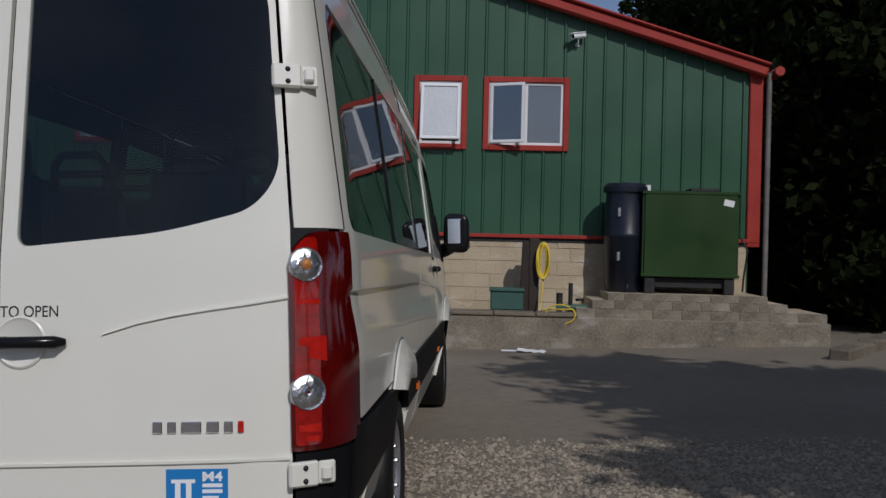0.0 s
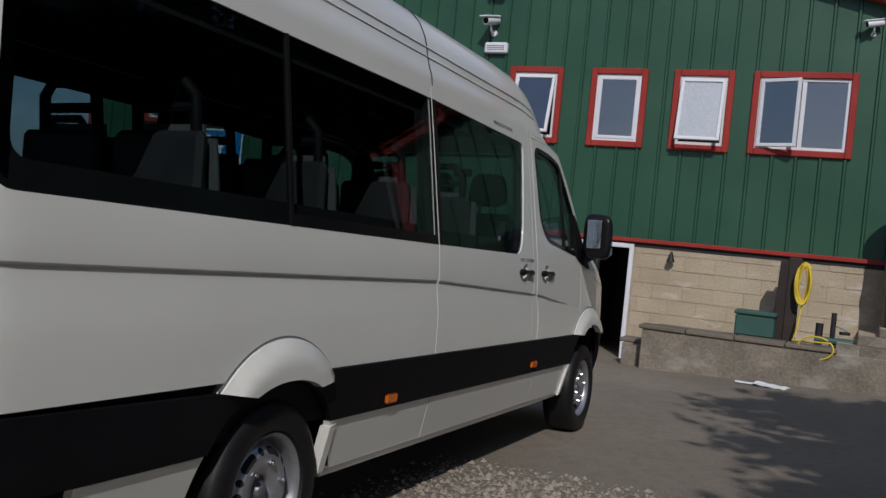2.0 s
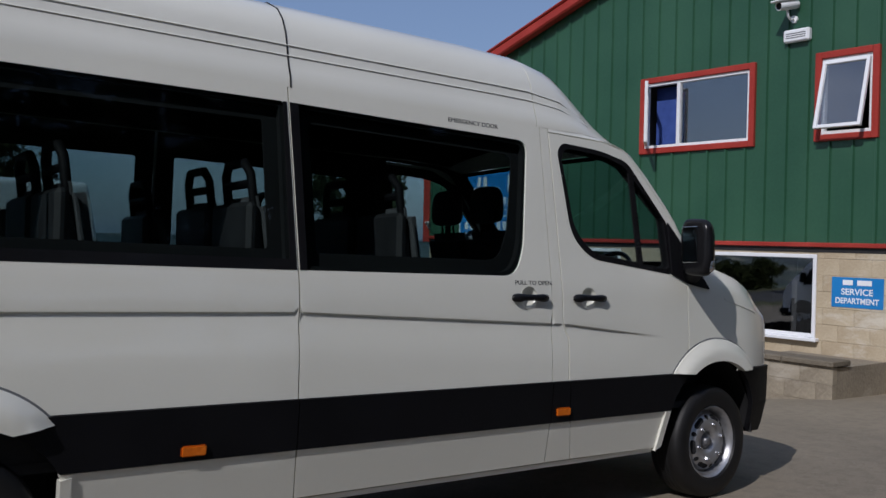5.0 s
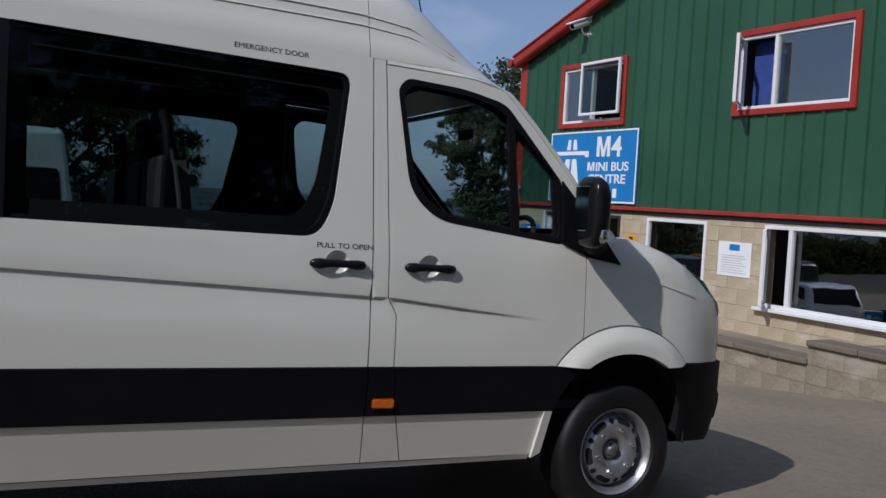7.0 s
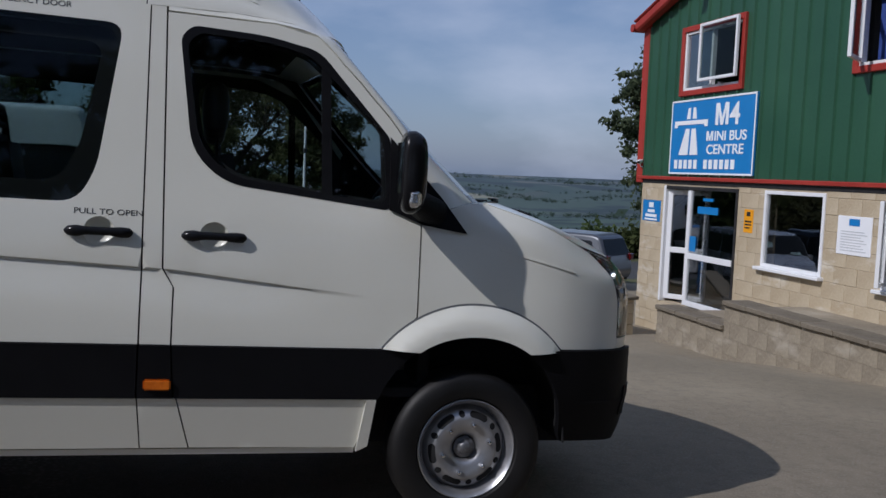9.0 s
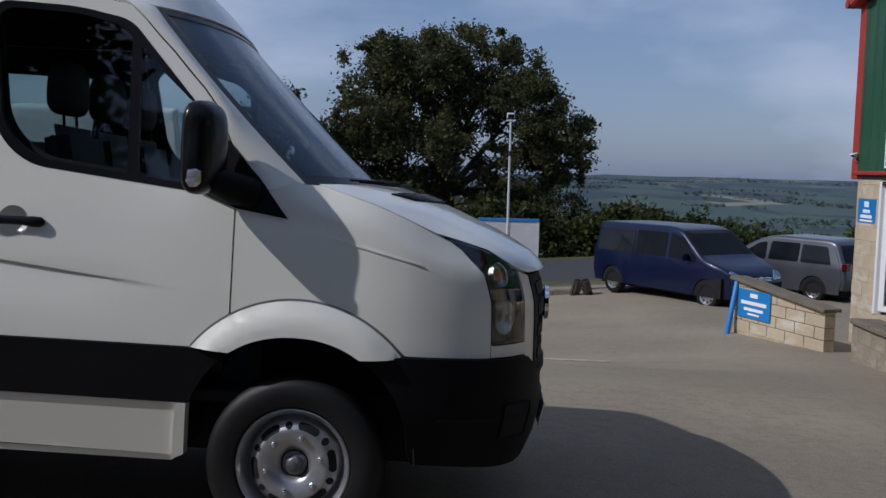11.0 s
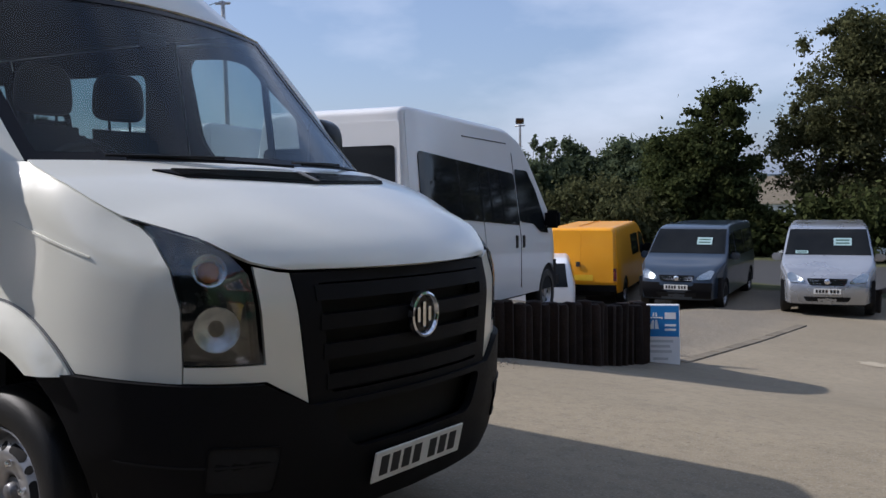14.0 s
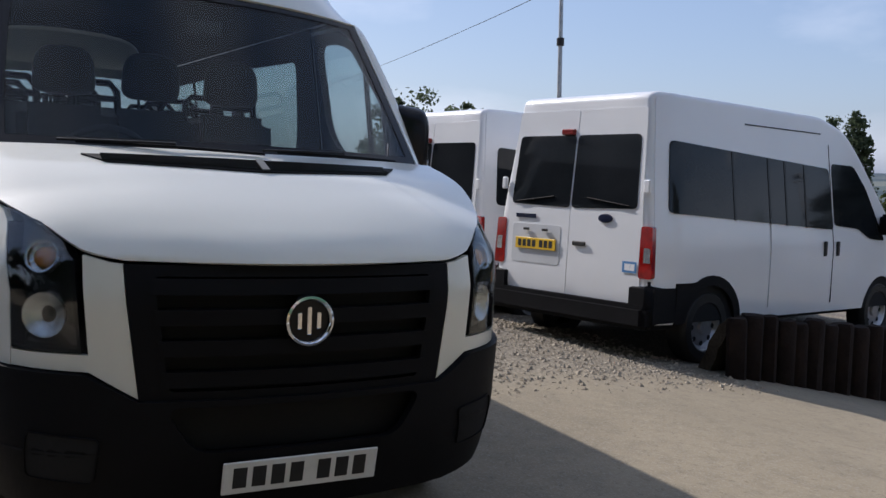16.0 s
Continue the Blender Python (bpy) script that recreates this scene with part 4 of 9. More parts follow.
def van_surface(s, z, off=0.0):
    m = min(max(s, 2 * REAR_C - s), 2 * FRONT_C - max(s, 2 * REAR_C - s)) if s > -2 else max(s, 2 * REAR_C - s)
    side = 0.985 - ramp(z, [0.25, 0.35, 0.578, 0.8, 1.0, 1.3, 1.6, 1.9, 2.2], [0.885, 0.908, 0.966, 0.985, 0.985, 0.972, 0.935, 0.898, 0.858])
    crease = ramp(m, [-5.7, -2.95, -1.3, -0.5, -0.4], [1.19, 1.18, 1.11, 1.025, 1.01])
    if z < crease:
        side += 0.012 * ease(crease - z, 0.0, 0.007) * (1 - ease(crease - z, 0.012, 0.20)) * (1 - ease(m, -1.0, -0.42))
    nose = ramp(z, [0.25, 0.4, 0.55, 0.95, 1.05, 1.14, 1.3], [0.09, 0.03, 0.0, 0.0, 0.002, 0.012, 0.12])
    tail = ramp(z, [0.3, 0.75, 1.3, 2.2], [0.0, 0.0, 0.02, 0.13])
    f, r = ease(m, 0.45, 1.0), ease(-m, 5.62, 5.9)
    inset = (side * (1 - f) + nose * f) * (1 - r) + tail * r
    if m > 0.0 and z > 1.0:
        inset += 0.055 * ease(m, 0.1, 0.5) * ease(z, bonnet_z(m) - 0.14, bonnet_z(m) + 0.01) * (1 - 0.6 * f)
    if z > 1.3 and -1.4 < m < 0.5:
        d = screen_x(z) - m
        inset += 0.07 * max(0.0, 1 - (d / 0.2 if d > 0 else -d / 1.0)) ** 2 * ease(z, 1.3, 1.5)
    x, w, nx, nw = (float(np.interp(s, PS, t)) for t in (PX, PW, PNX, PNW))
    d = off - inset
    return (x + nx * d, -(w + nw * d), z)


def crease_points(s0, s1):
    out = []
    for s in np.arange(s0 + 0.006, s1 - 0.004, 0.02):
        z = ramp(s, [-5.7, -2.95, -1.3, -0.5, -0.4], [1.19, 1.18, 1.11, 1.025, 1.01])
        out += [(float(s), z + 0.004), (float(s), z - 0.001), (float(s), z - 0.008), (float(s), z - 0.020), (float(s), z - 0.05)]
    return out


def on_van(s, z, off=0.0):
    """A pose on the body: x along it, z outwards."""
    p, a, b = Vector(van_surface(s, z, off)), Vector(van_surface(s + 0.01, z, off)), Vector(van_surface(s, z + 0.01, off))
    ex = (a - p).normalized()
    ez = ex.cross((b - p).normalized()).normalized()
    ey = ez.cross(ex)
    return Matrix.Translation(p) @ Matrix((ex, ey, ez)).transposed().to_4x4()


MIRROR = Matrix.Diagonal((1, -1, 1, 1))
bus = root("minibus", "cream high-roof minibus with black rub strips and tinted windows", "minibus", m=VAN)
ZS, ZT = 0.578, 0.797
REAR_AXLE = -4.325


def arch(z, centre, top, a, side):
    h = top - 0.35
    k = max(0.0, 1 - max(0.0, (z - 0.35) / h) ** 2.15) ** (1 / 2.15)
    return centre + side * a * k


def arch_edge(centre, top, a, side, z0, z1, n=6):
    return [(arch(z0 + (z1 - z0) * i / n, centre, top, a, side), z0 + (z1 - z0) * i / n) for i in range(n + 1)]


FA, RA = (0.0, 0.865, 0.455), (REAR_AXLE, 0.785, 0.45)


def flare(centre, half, z_end, z_top, a):
    r = (half * half + (z_top - z_end) ** 2) / (2 * (z_top - z_end))
    t = math.asin(half / r)
    outer = [(centre + r * math.sin(-t + 2 * t * i / 24), z_top - r + r * math.cos(-t + 2 * t * i / 24)) for i in range(25)]
    h = a[1] - 0.35
    inner = []
    for i in range(21):
        u = 0.36 - 0.72 * i / 20
        inner.append((centre + u, 0.35 + h * max(0.0, 1 - abs(u / a[2]) ** 2.15) ** (1 / 2.15)))
    inner = [p for p in inner if p[1] > z_end - 0.03]
    return outer + inner


QUARTER_HOLE = rounded([(-5.648, 1.370), (-2.985, 1.362), (-2.995, 2.118), (-5.598, 2.098)], [0.07, 0.02, 0.02, 0.09])
DOOR_HOLE = rounded([(-2.912, 1.362), (-1.675, 1.362), (-1.605, 1.50), (-1.53, 2.098), (-2.93, 2.118)], [0.015, 0.13, 0.08, 0.07, 0.015])
CAB_HOLE = rounded([(-1.255, 2.112), (-0.93, 2.098), (-0.737, 2.052), (-0.42, 1.715), (-0.40, 1.40), (-1.10, 1.478), (-1.235, 1.60), (-1.30, 2.06)], [0.05, 0.1, 0.05, 0.03, 0.05, 0.12, 0.14, 0.05])


def shrink(poly, d):
    c = Vector((sum(p[0] for p in poly) / len(poly), sum(p[1] for p in poly) / len(poly)))
    out = []
    for p in poly:
        v = Vector(p) - c
        out.append(tuple(c + Vector((v.x * (1 - d / max(0.2, abs(v.x))) if abs(v.x) > d else v.x, v.y * (1 - d / max(0.2, abs(v.y)))))))
    return out


def pane(name, poly, material, parent, mirror, off=-0.006, label=""):
    ob = skin(name, poly, [], van_surface, material, parent, 0.0045, off, 0.09, mirror=mirror, label=label)
    ob.visible_shadow = False
    return ob


def cup_hole(s, z, r=0.060):
    return [(s + r * math.cos(6.2832 * i / 20), z + r * math.sin(6.2832 * i / 20)) for i in range(20)]


def handle(parent, s, z, mirror):
    """Black pull handle across a round dished recess."""
    m = on_van(s, z)
    if mirror:
        m = MIRROR @ m @ MIRROR
    bm = add_spin(bmesh.new(), [(0.062, 0.001), (0.0585, -0.004), (0.053, -0.016), (0.04, -0.027), (0.02, -0.031), (0.0005, -0.032)], 28, pose(0, 0, 0, 90))
    part("handle_cup", bm, "cream", parent, smooth=50, m=m)
    bm = bmesh.new()
    add_tube(bm, [(-0.125, 0, 0.004), (-0.115, 0, 0.012), (-0.085, 0, 0.018), (-0.045, 0.002, 0.020), (0.04, 0.002, 0.020), (0.085, 0, 0.018), (0.115, 0, 0.012), (0.125, 0, 0.004)], [0.010, 0.020, 0.024, 0.017, 0.017, 0.022, 0.020, 0.010], 12)
    for v in bm.verts:
        v.co.z = max(v.co.z * 0.8, -0.002)
    part("pull_handle", bm, "gloss_black", parent, "black pull handle", smooth=50, m=m)


def roof_side(x):
    """Half width and height of the roof's lower edge over x."""
    zb = ramp(x, [-6, -1.05, -0.85, -0.67], [2.188, 2.187, 2.174, 2.132])
    return -van_surface(max(x, rear_s(0.8)), zb)[1] - 0.043 * ease(x, -1.2, -0.67), zb


def screen_edge(z):
    """The windscreen's side edge, near the given height."""
    d = z - 1.465
    return Vector((-0.032 - 1.07 * d + 0.17 * d * d, -(0.868 - 0.02 * d - 0.12 * d * d), z))


DOOR_TOP = [(-0.20, 1.40), (-0.225, 1.46), (-0.255, 1.52), (-0.285, 1.57), (-0.312, 1.63), (-0.333, 1.69), (-0.37, 1.745), (-0.414, 1.80), (-0.489, 1.878), (-0.55, 1.945), (-0.613, 2.005), (-0.67, 2.065)]


def pillar_rows():
    """From the door gap across the pillar to the windscreen and the roof's edge."""
    gap = DOOR_TOP + [(-0.705, 2.099), (-0.745, 2.129), (-0.81, 2.148), (-0.92, 2.163), (-1.10, 2.167), (-1.36, 2.171)]
    edge = [screen_edge(1.452 + 0.68 * t) for t in np.linspace(0, 1, 12)]
    for x in (-0.70, -0.76, -0.83, -0.93, -1.10, -1.36):
        b, z = roof_side(x)
        edge.append(Vector((x, -b, z)))
    out = []
    for i, ((s, z), e) in enumerate(zip(gap, edge)):
        g = Vector(van_surface(s, z))
        k = 0.020 * (1 - ease(i, 9, 14))
        out.append([tuple(g.lerp(e, v) + Vector((0.6, -0.75, 0.25)) * k * 4 * v * (1 - v)) for v in (0, 0.15, 0.35, 0.55, 0.75, 0.9, 1)])
    return out


def sheet(rows, thick=0.01):
    """A lofted sheet of given thickness (downwards and inwards)."""
    bm = bmesh.new()
    grid = [[bm.verts.new(p) for p in r] for r in rows]
    for r0, r1 in zip(grid, grid[1:]):
        for i in range(len(r0) - 1):
            bm.faces.new((r0[i], r0[i + 1], r1[i + 1], r1[i]))
    bmesh.ops.recalc_face_normals(bm, faces=bm.faces)
    if sum(f.normal.z * f.calc_area() for f in bm.faces) < 0:
        bmesh.ops.reverse_faces(bm, faces=bm.faces)
    bm.normal_update()
    if thick:
        old = list(bm.faces)
        low = {v: bm.verts.new(v.co - v.normal * thick) for v in list(bm.verts)}
        edges = [e for e in bm.edges if e.is_boundary]
        for f in old:
            bm.faces.new([low[v] for v in reversed(f.verts)])
        for e in edges:
            f = e.link_faces[0]
            a, b = e.verts
            vs = list(f.verts)
            if vs[(vs.index(a) + 1) % len(vs)] != b:
                a, b = b, a
            bm.faces.new((b, a, low[a], low[b]))
    return bm


for mir in (False, True):
    # rear quarter with its two windows
    q = skin("quarter_panel", [(-5.662, 0.80), (-2.948, 0.80), (-2.948, 1.2), (-2.978, 2.188), (rear_s(0.79), 2.188), (rear_s(0.838), 1.372), (-5.694, 1.372), (-5.700, 1.178), (-5.664, 1.06)],
             [QUARTER_HOLE], van_surface, "cream", bus, 0.02, 0, 0.07, lines=crease_points(-5.7, -2.955), mirror=mir)
    skin("lining", [(-5.72, 0.6), (-2.95, 0.6), (-2.98, 2.18), (-5.67, 2.18)], [shrink(QUARTER_HOLE, 0.09)], van_surface, "dark", q, 0.006, -0.045, 0.2, mirror=mir, label="dark inner lining")
    skin("window_seal", QUARTER_HOLE, [shrink(QUARTER_HOLE, 0.02)], van_surface, "dark", q, 0.035, -0.012, 0.1, mirror=mir)
    pane("window", [(-5.652, 1.366), (-4.307, 1.364), (-4.307, 2.112), (-5.602, 2.102)], "glass_tint", q, mir, label="dark tinted side glass")
    pane("window", [(-4.295, 1.364), (-2.98, 1.358), (-2.99, 2.122), (-4.295, 2.112)], "glass_tint", q, mir, -0.004, "dark tinted side glass")
    skin("window_divider", [(-4.312, 1.364), (-4.292, 1.364), (-4.292, 2.11), (-4.312, 2.11)], [], van_surface, "gloss_black", q, 0.02, 0.001, 0.1, mirror=mir)
    skin("slider_rail", [(-4.29, 1.366), (-2.99, 1.362), (-2.99, 1.41), (-4.29, 1.414)], [], van_surface, "gloss_black", q, 0.01, 0.001, 0.1, mirror=mir)
    skin("window_edge", [(-2.991, 1.363), (-2.958, 1.363), (-2.983, 2.117), (-3.001, 2.117)], [], van_surface, "gloss_black", q, 0.004, 0.002, 0.1, mirror=mir, label="black glass edge")
    skin("panel_seam", [(-5.709, 1.372), (-5.704, 1.372), (-5.712, 2.186), (-5.717, 2.186)], [], van_surface, "dark", q, 0.004, 0.0015, 0.1, mirror=mir)
    # sliding door
    d = skin("sliding_door", [(-2.941, 0.80), (-1.419, 0.80), (-1.419, 1.10), (-1.432, 2.188), (-2.971, 2.188), (-2.941, 1.2)], [DOOR_HOLE, cup_hole(-1.583, 1.248)], van_surface, "cream", bus, 0.02, 0, 0.07, lines=crease_points(-2.935, -1.425), mirror=mir)
    skin("lining", [(-2.93, 0.6), (-1.42, 0.6), (-1.43, 2.18), (-2.96, 2.18)], [shrink(DOOR_HOLE, 0.08)], van_surface, "dark", d, 0.006, -0.045, 0.2, mirror=mir, label="dark inner lining")
    pane("window", [(p[0] * 1.0 - (0.004 if p[0] < -2.5 else -0.004), p[1] + (0.004 if p[1] > 1.8 else -0.004)) for p in DOOR_HOLE], "glass_tint", d, mir, label="dark tinted door glass")
    skin("window_seal", DOOR_HOLE, [shrink(DOOR_HOLE, 0.02)], van_surface, "dark", d, 0.035, -0.012, 0.08, mirror=mir)
    handle(d, -1.583, 1.248, mir)
    # post between the doors
    skin("window_edge", [(-2.943, 1.363), (-2.906, 1.363), (-2.924, 2.117), (-2.968, 2.117)], [], van_surface, "gloss_black", d, 0.004, 0.002, 0.1, mirror=mir, label="black glass edge")
    skin("door_post", [(-1.412, 0.80), (-1.292, 0.80), (-1.292, 1.035), (-1.337, 1.11), (-1.368, 2.188), (-1.426, 2.188), (-1.412, 1.1)], [], van_surface, "cream", bus, 0.02, -0.001, 0.06, lines=crease_points(-1.405, -1.34), mirror=mir)
    skin("post_lining", [(-1.44, 0.6), (-1.25, 0.6), (-1.33, 2.18), (-1.45, 2.18)], [], van_surface, "dark", bus, 0.006, -0.046, 0.2, mirror=mir)
    # cab door
    cab_outline = [(-1.285, 0.80), (-0.405, 0.80), (-0.33, 0.88), (-0.268, 0.94), (-0.268, 1.34)] + [(x - 0.006, z - 0.003) for x, z in DOOR_TOP] + [(-0.74, 2.119), (-0.92, 2.156), (-1.36, 2.164), (-1.33, 1.11), (-1.285, 1.033)]
    d = skin("cab_door", cab_outline, [CAB_HOLE, cup_hole(-1.135, 1.248)], van_surface, "cream", bus, 0.02, 0, 0.06, lines=crease_points(-1.31, -0.42), mirror=mir)
    skin("lining", [(-1.25, 0.7), (-0.30, 0.7), (-0.28, 1.33), (-0.16, 1.43), (-0.34, 1.62), (-0.67, 2.03), (-0.92, 2.13), (-1.32, 2.14)], [shrink(CAB_HOLE, 0.035)], van_surface, "dark", d, 0.006, -0.04, 0.2, mirror=mir, label="dark inner lining")
    pane("window", [(p[0] + (0.004 if p[0] > -0.8 else -0.004), p[1] + (0.004 if p[1] > 1.75 else -0.004)) for p in CAB_HOLE], "glass_door", d, mir, -0.010, "cab door glass")
    skin("window_divider", [(-0.70, 1.418), (-0.655, 1.412), (-0.685, 2.03), (-0.725, 2.045)], [], van_surface, "gloss_black", d, 0.012, -0.001, 0.1, mirror=mir)
    skin("window_seal", [(p[0] + (0.006 if p[0] > -0.8 else -0.006), p[1] + (0.006 if p[1] > 1.75 else -0.006)) for p in CAB_HOLE], [shrink(CAB_HOLE, 0.022)], van_surface, "gloss_black", d, 0.045, 0.002, 0.06, mirror=mir)
    handle(d, -1.135, 1.248, mir)
    # windscreen pillar and wing
    lofts = pillar_rows()
    inner = [[(x - 0.02, y + 0.03, z - 0.005) for x, y, z in r] for r in lofts]
    part("windscreen_pillar", sheet([[(x, y if not mir else -y, z) for x, y, z in r] for r in lofts], 0.012), "cream", bus, smooth=50)
    part("pillar_lining", sheet([[(x, y if not mir else -y, z) for x, y, z in r] for r in inner], 0.004), "dark", bus, smooth=50)
    hb = 0.778
    wing = [(-0.261, 0.92), (-0.15, 0.935), (0.0, 0.94), (0.15, 0.935), (0.28, 0.90), (0.37, 0.85), (0.42, 0.81), (hb - 0.004, 0.80), (hb - 0.004, 0.86), (0.766, 1.02), (0.731, 1.133), (0.651, 1.220), (0.60, 1.253), (0.535, 1.276)]
    wing += [(s, bonnet_z(s) - 0.004) for s in (0.48, 0.40, 0.30, 0.20, 0.12, 0.045)] + [(-0.05, 1.448), (-0.195, 1.394), (-0.261, 1.338)]
    skin("wing", wing, [], van_surface, "cream", bus, 0.02, 0, 0.045, mirror=mir)
    skin("side_lamp_crease", [(0.10, 1.246), (0.47, 1.158), (0.47, 1.164), (0.10, 1.256)], [], van_surface, "cream", bus, 0.02, 0.004, 0.05, mirror=mir)
    # mirror foot plate
    skin("mirror_foot", [(-0.41, 1.40), (-0.26, 1.342), (-0.058, 1.312), (-0.175, 1.459), (-0.349, 1.646), (-0.412, 1.712)], [], van_surface, "plastic", bus, 0.03, 0.012, 0.05, mirror=mir, label="black mirror foot")
    # white flares and black rub strips
    skin("wheel_flare", flare(0.0, 0.41, 0.80, 1.0, FA), [], lambda s, z, off: van_surface(s, z, off + 0.012 + 0.038 * ease(0.516 - math.hypot(s, z - 0.484), 0.0, 0.07)), "cream", bus, 0.045, 0.0, 0.035, mirror=mir)
    skin("wheel_flare", flare(REAR_AXLE, 0.372, 0.765, 0.94, RA), [], lambda s, z, off: van_surface(s, z, off + 0.012 + 0.042 * ease(0.487 - math.hypot(s - REAR_AXLE, z - 0.453), 0.0, 0.07)), "cream", bus, 0.045, 0.0, 0.035, mirror=mir)
    # Grey arc over each flare: the body's shading there put in as a strip.
    for cx, half, z_end, z_top in ((0.0, 0.41, 0.80, 1.0), (REAR_AXLE, 0.372, 0.765, 0.94)):
        r = (half * half + (z_top - z_end) ** 2) / (2 * (z_top - z_end))
        t = math.asin(half / r)
        arc_pts = [[(cx + (r + w) * math.sin(-t + 2 * t * i / 24), z_top - r + (r + w) * math.cos(-t + 2 * t * i / 24)) for i in range(25)] for w in (0.009, 0.0)]
        skin("flare_gap", (arc_pts[0] + arc_pts[1][::-1])[::-1], [], van_surface, "trimgrey", bus, 0.006, 0.003, 0.05, mirror=mir)
    strips = [arch_edge(*RA, 1, ZS, ZT - 0.02) + [(-3.95, ZT), (-2.946, ZT), (-2.946, ZS)],
              [(-2.94, ZS), (-2.94, ZT), (-1.419, ZT), (-1.419, ZS)], [(-1.412, ZS), (-1.412, ZT), (-1.29, ZT), (-1.275, ZS)],
              [(-1.268, ZS), (-1.284, ZT), (-0.405, ZT)] + arch_edge(*FA, -1, ZS, ZT)[::-1],
              [(-5.70, ZS - 0.02), (-5.70, 0.79), (-4.705, 0.765), (-4.62, 0.752)] + arch_edge(*RA, -1, ZS - 0.02, 0.742)[::-1]]
    for k, st in enumerate(strips):
        st = st if k == 0 else st[::-1]
        skin("rub_strip", st, [], van_surface, "plastic", bus, 0.03, 0.014, 0.05, mirror=mir, label="black plastic rub strip")
    # lower sills
    sills = [arch_edge(*RA, 1, 0.35, ZS - 0.005, 4)[::-1] + [(-2.92, 0.352), (-2.943, ZS - 0.004)], [(-1.40, 0.355), (-1.417, ZS - 0.004), (-2.937, ZS - 0.004), (-2.914, 0.352)],
             [(-1.395, 0.355), (-1.205, 0.356), (-1.262, ZS - 0.004), (-1.411, ZS - 0.004)], [(-0.50, 0.352)] + [(-0.475, 0.42), (-0.47, ZS - 0.004), (-1.256, ZS - 0.004), (-1.199, 0.356)],
             [(-5.3, 0.40), (-5.3, 0.552)] + arch_edge(*RA, -1, 0.38, 0.552, 4)[::-1]]
    for k, st in enumerate(sills):
        a = sum(p[0] * r[1] - r[0] * p[1] for p, r in zip(st, st[1:] + st[:1]))
        skin("sill_panel", st if a > 0 else st[::-1], [], van_surface, "cream", bus, 0.03, 0.004 if k != 1 else 0.005, 0.06, mirror=mir)
    skin("sill_end", [(-0.495, 0.335), (-0.445, 0.36), (-0.425, 0.575), (-0.468, 0.575)], [], van_surface, "cream", bus, 0.05, 0.02, 0.05, mirror=mir)
    skin("sill_end", [(-3.915, 0.34), (-3.87, 0.35), (-3.885, 0.56), (-3.925, 0.55)][::1], [], van_surface, "cream", bus, 0.05, 0.014, 0.05, mirror=mir)
    skin("sill_lip", [(-3.86, 0.318), (-0.50, 0.325), (-0.50, 0.350), (-3.86, 0.344)], [], van_surface, "cream", bus, 0.03, -0.004, 0.1, mirror=mir)
    # amber repeaters
    for s, z in ((-1.335, 0.636), (-3.417, 0.62)):
        m = on_van(s, z, 0.014)
        m = MIRROR @ m @ MIRROR if mir else m
        part("side_marker", boxed(-0.055, -0.024, 0, 0.055, 0.024, 0.014, 0.008, seg=2), "amber", bus, "amber side marker lamp", smooth=50, m=m)
    # tail lamp wrapped round the corner
    lamp_line = rounded([(rear_s(0.824), 0.750), (-5.672, 0.758), (-5.674, 1.06), (-5.709, 1.178), (-5.703, 1.363), (rear_s(0.885), 1.362), (rear_s(0.818), 1.305)], [0.015, 0.015, 0.05, 0.03, 0.015, 0.04, 0.04])
    tl = skin("tail_light", lamp_line, [], van_surface, "red_lens", bus, 0.03, 0.012, 0.04, mirror=mir, label="tall red tail light with round lamps")
    skin("lamp_chamber", rounded([(rear_s(0.834), 0.765), (rear_s(0.898), 0.768), (rear_s(0.898), 1.345), (rear_s(0.865), 1.345), (rear_s(0.834), 1.31)], 0.015), [], van_surface, "red_inner", tl, 0.004, 0.0145, 0.04, mirror=mir)
    for z, r in ((1.268, 0.047), (0.913, 0.049)):
        m = on_van(rear_s(0.866), z, 0.016)
        m = MIRROR @ m @ MIRROR if mir else m
        bm = add_spin(bmesh.new(), [(0.004, 0.004), (0.018, 0.006), (0.036, 0.003), (r - 0.003, -0.001), (r, 0.003), (r + 0.004, -0.008)], 28, pose(0, 0, 0, 90))
        part("round_lamp", bm, "lamp", tl, "clear round lamp", smooth=50, m=m)
        if z > 1.2:
            part("bulb", add_spin(bmesh.new(), [(0.001, 0.012), (0.012, 0.010), (0.016, 0.004)], 16, pose(0, 0, 0, 90)), "bulb", tl, smooth=60, m=m)
        else:
            part("bulb", add_spin(bmesh.new(), [(0.010, 0.007), (0.013, 0.011), (0.017, 0.006)], 16, pose(0, 0, 0, 90)), "chrome", tl, smooth=60, m=m)
    # Bright red slips laid on the lens, painting in its glints.
    for z, hh, a, b in ((1.165, 0.006, 0.842, 0.90), (1.055, 0.013, 0.845, 0.912), (1.035, 0.028, 0.87, 0.912), (0.815, 0.010, 0.842, 0.895), (0.785, 0.007, 0.86, 0.89)):
        skin("reflector", [(rear_s(a), z - hh), (rear_s(b), z - hh * 1.4), (rear_s(b), z + hh), (rear_s(a), z + hh * 0.7)], [], van_surface, "red_bright", tl, 0.006, 0.0165, 0.04, mirror=mir)
    # headlight: housing, lamps, clear cover
    cover = [(hb, 0.855), (front_s(0.66), 0.853), (front_s(0.675), 1.02), (front_s(0.69), 1.12), (front_s(0.74), 1.178), (front_s(0.82), 1.225), (0.64, 1.258), (0.54, 1.281), (0.605, 1.254), (0.655, 1.222), (0.735, 1.135), (0.77, 1.02)]
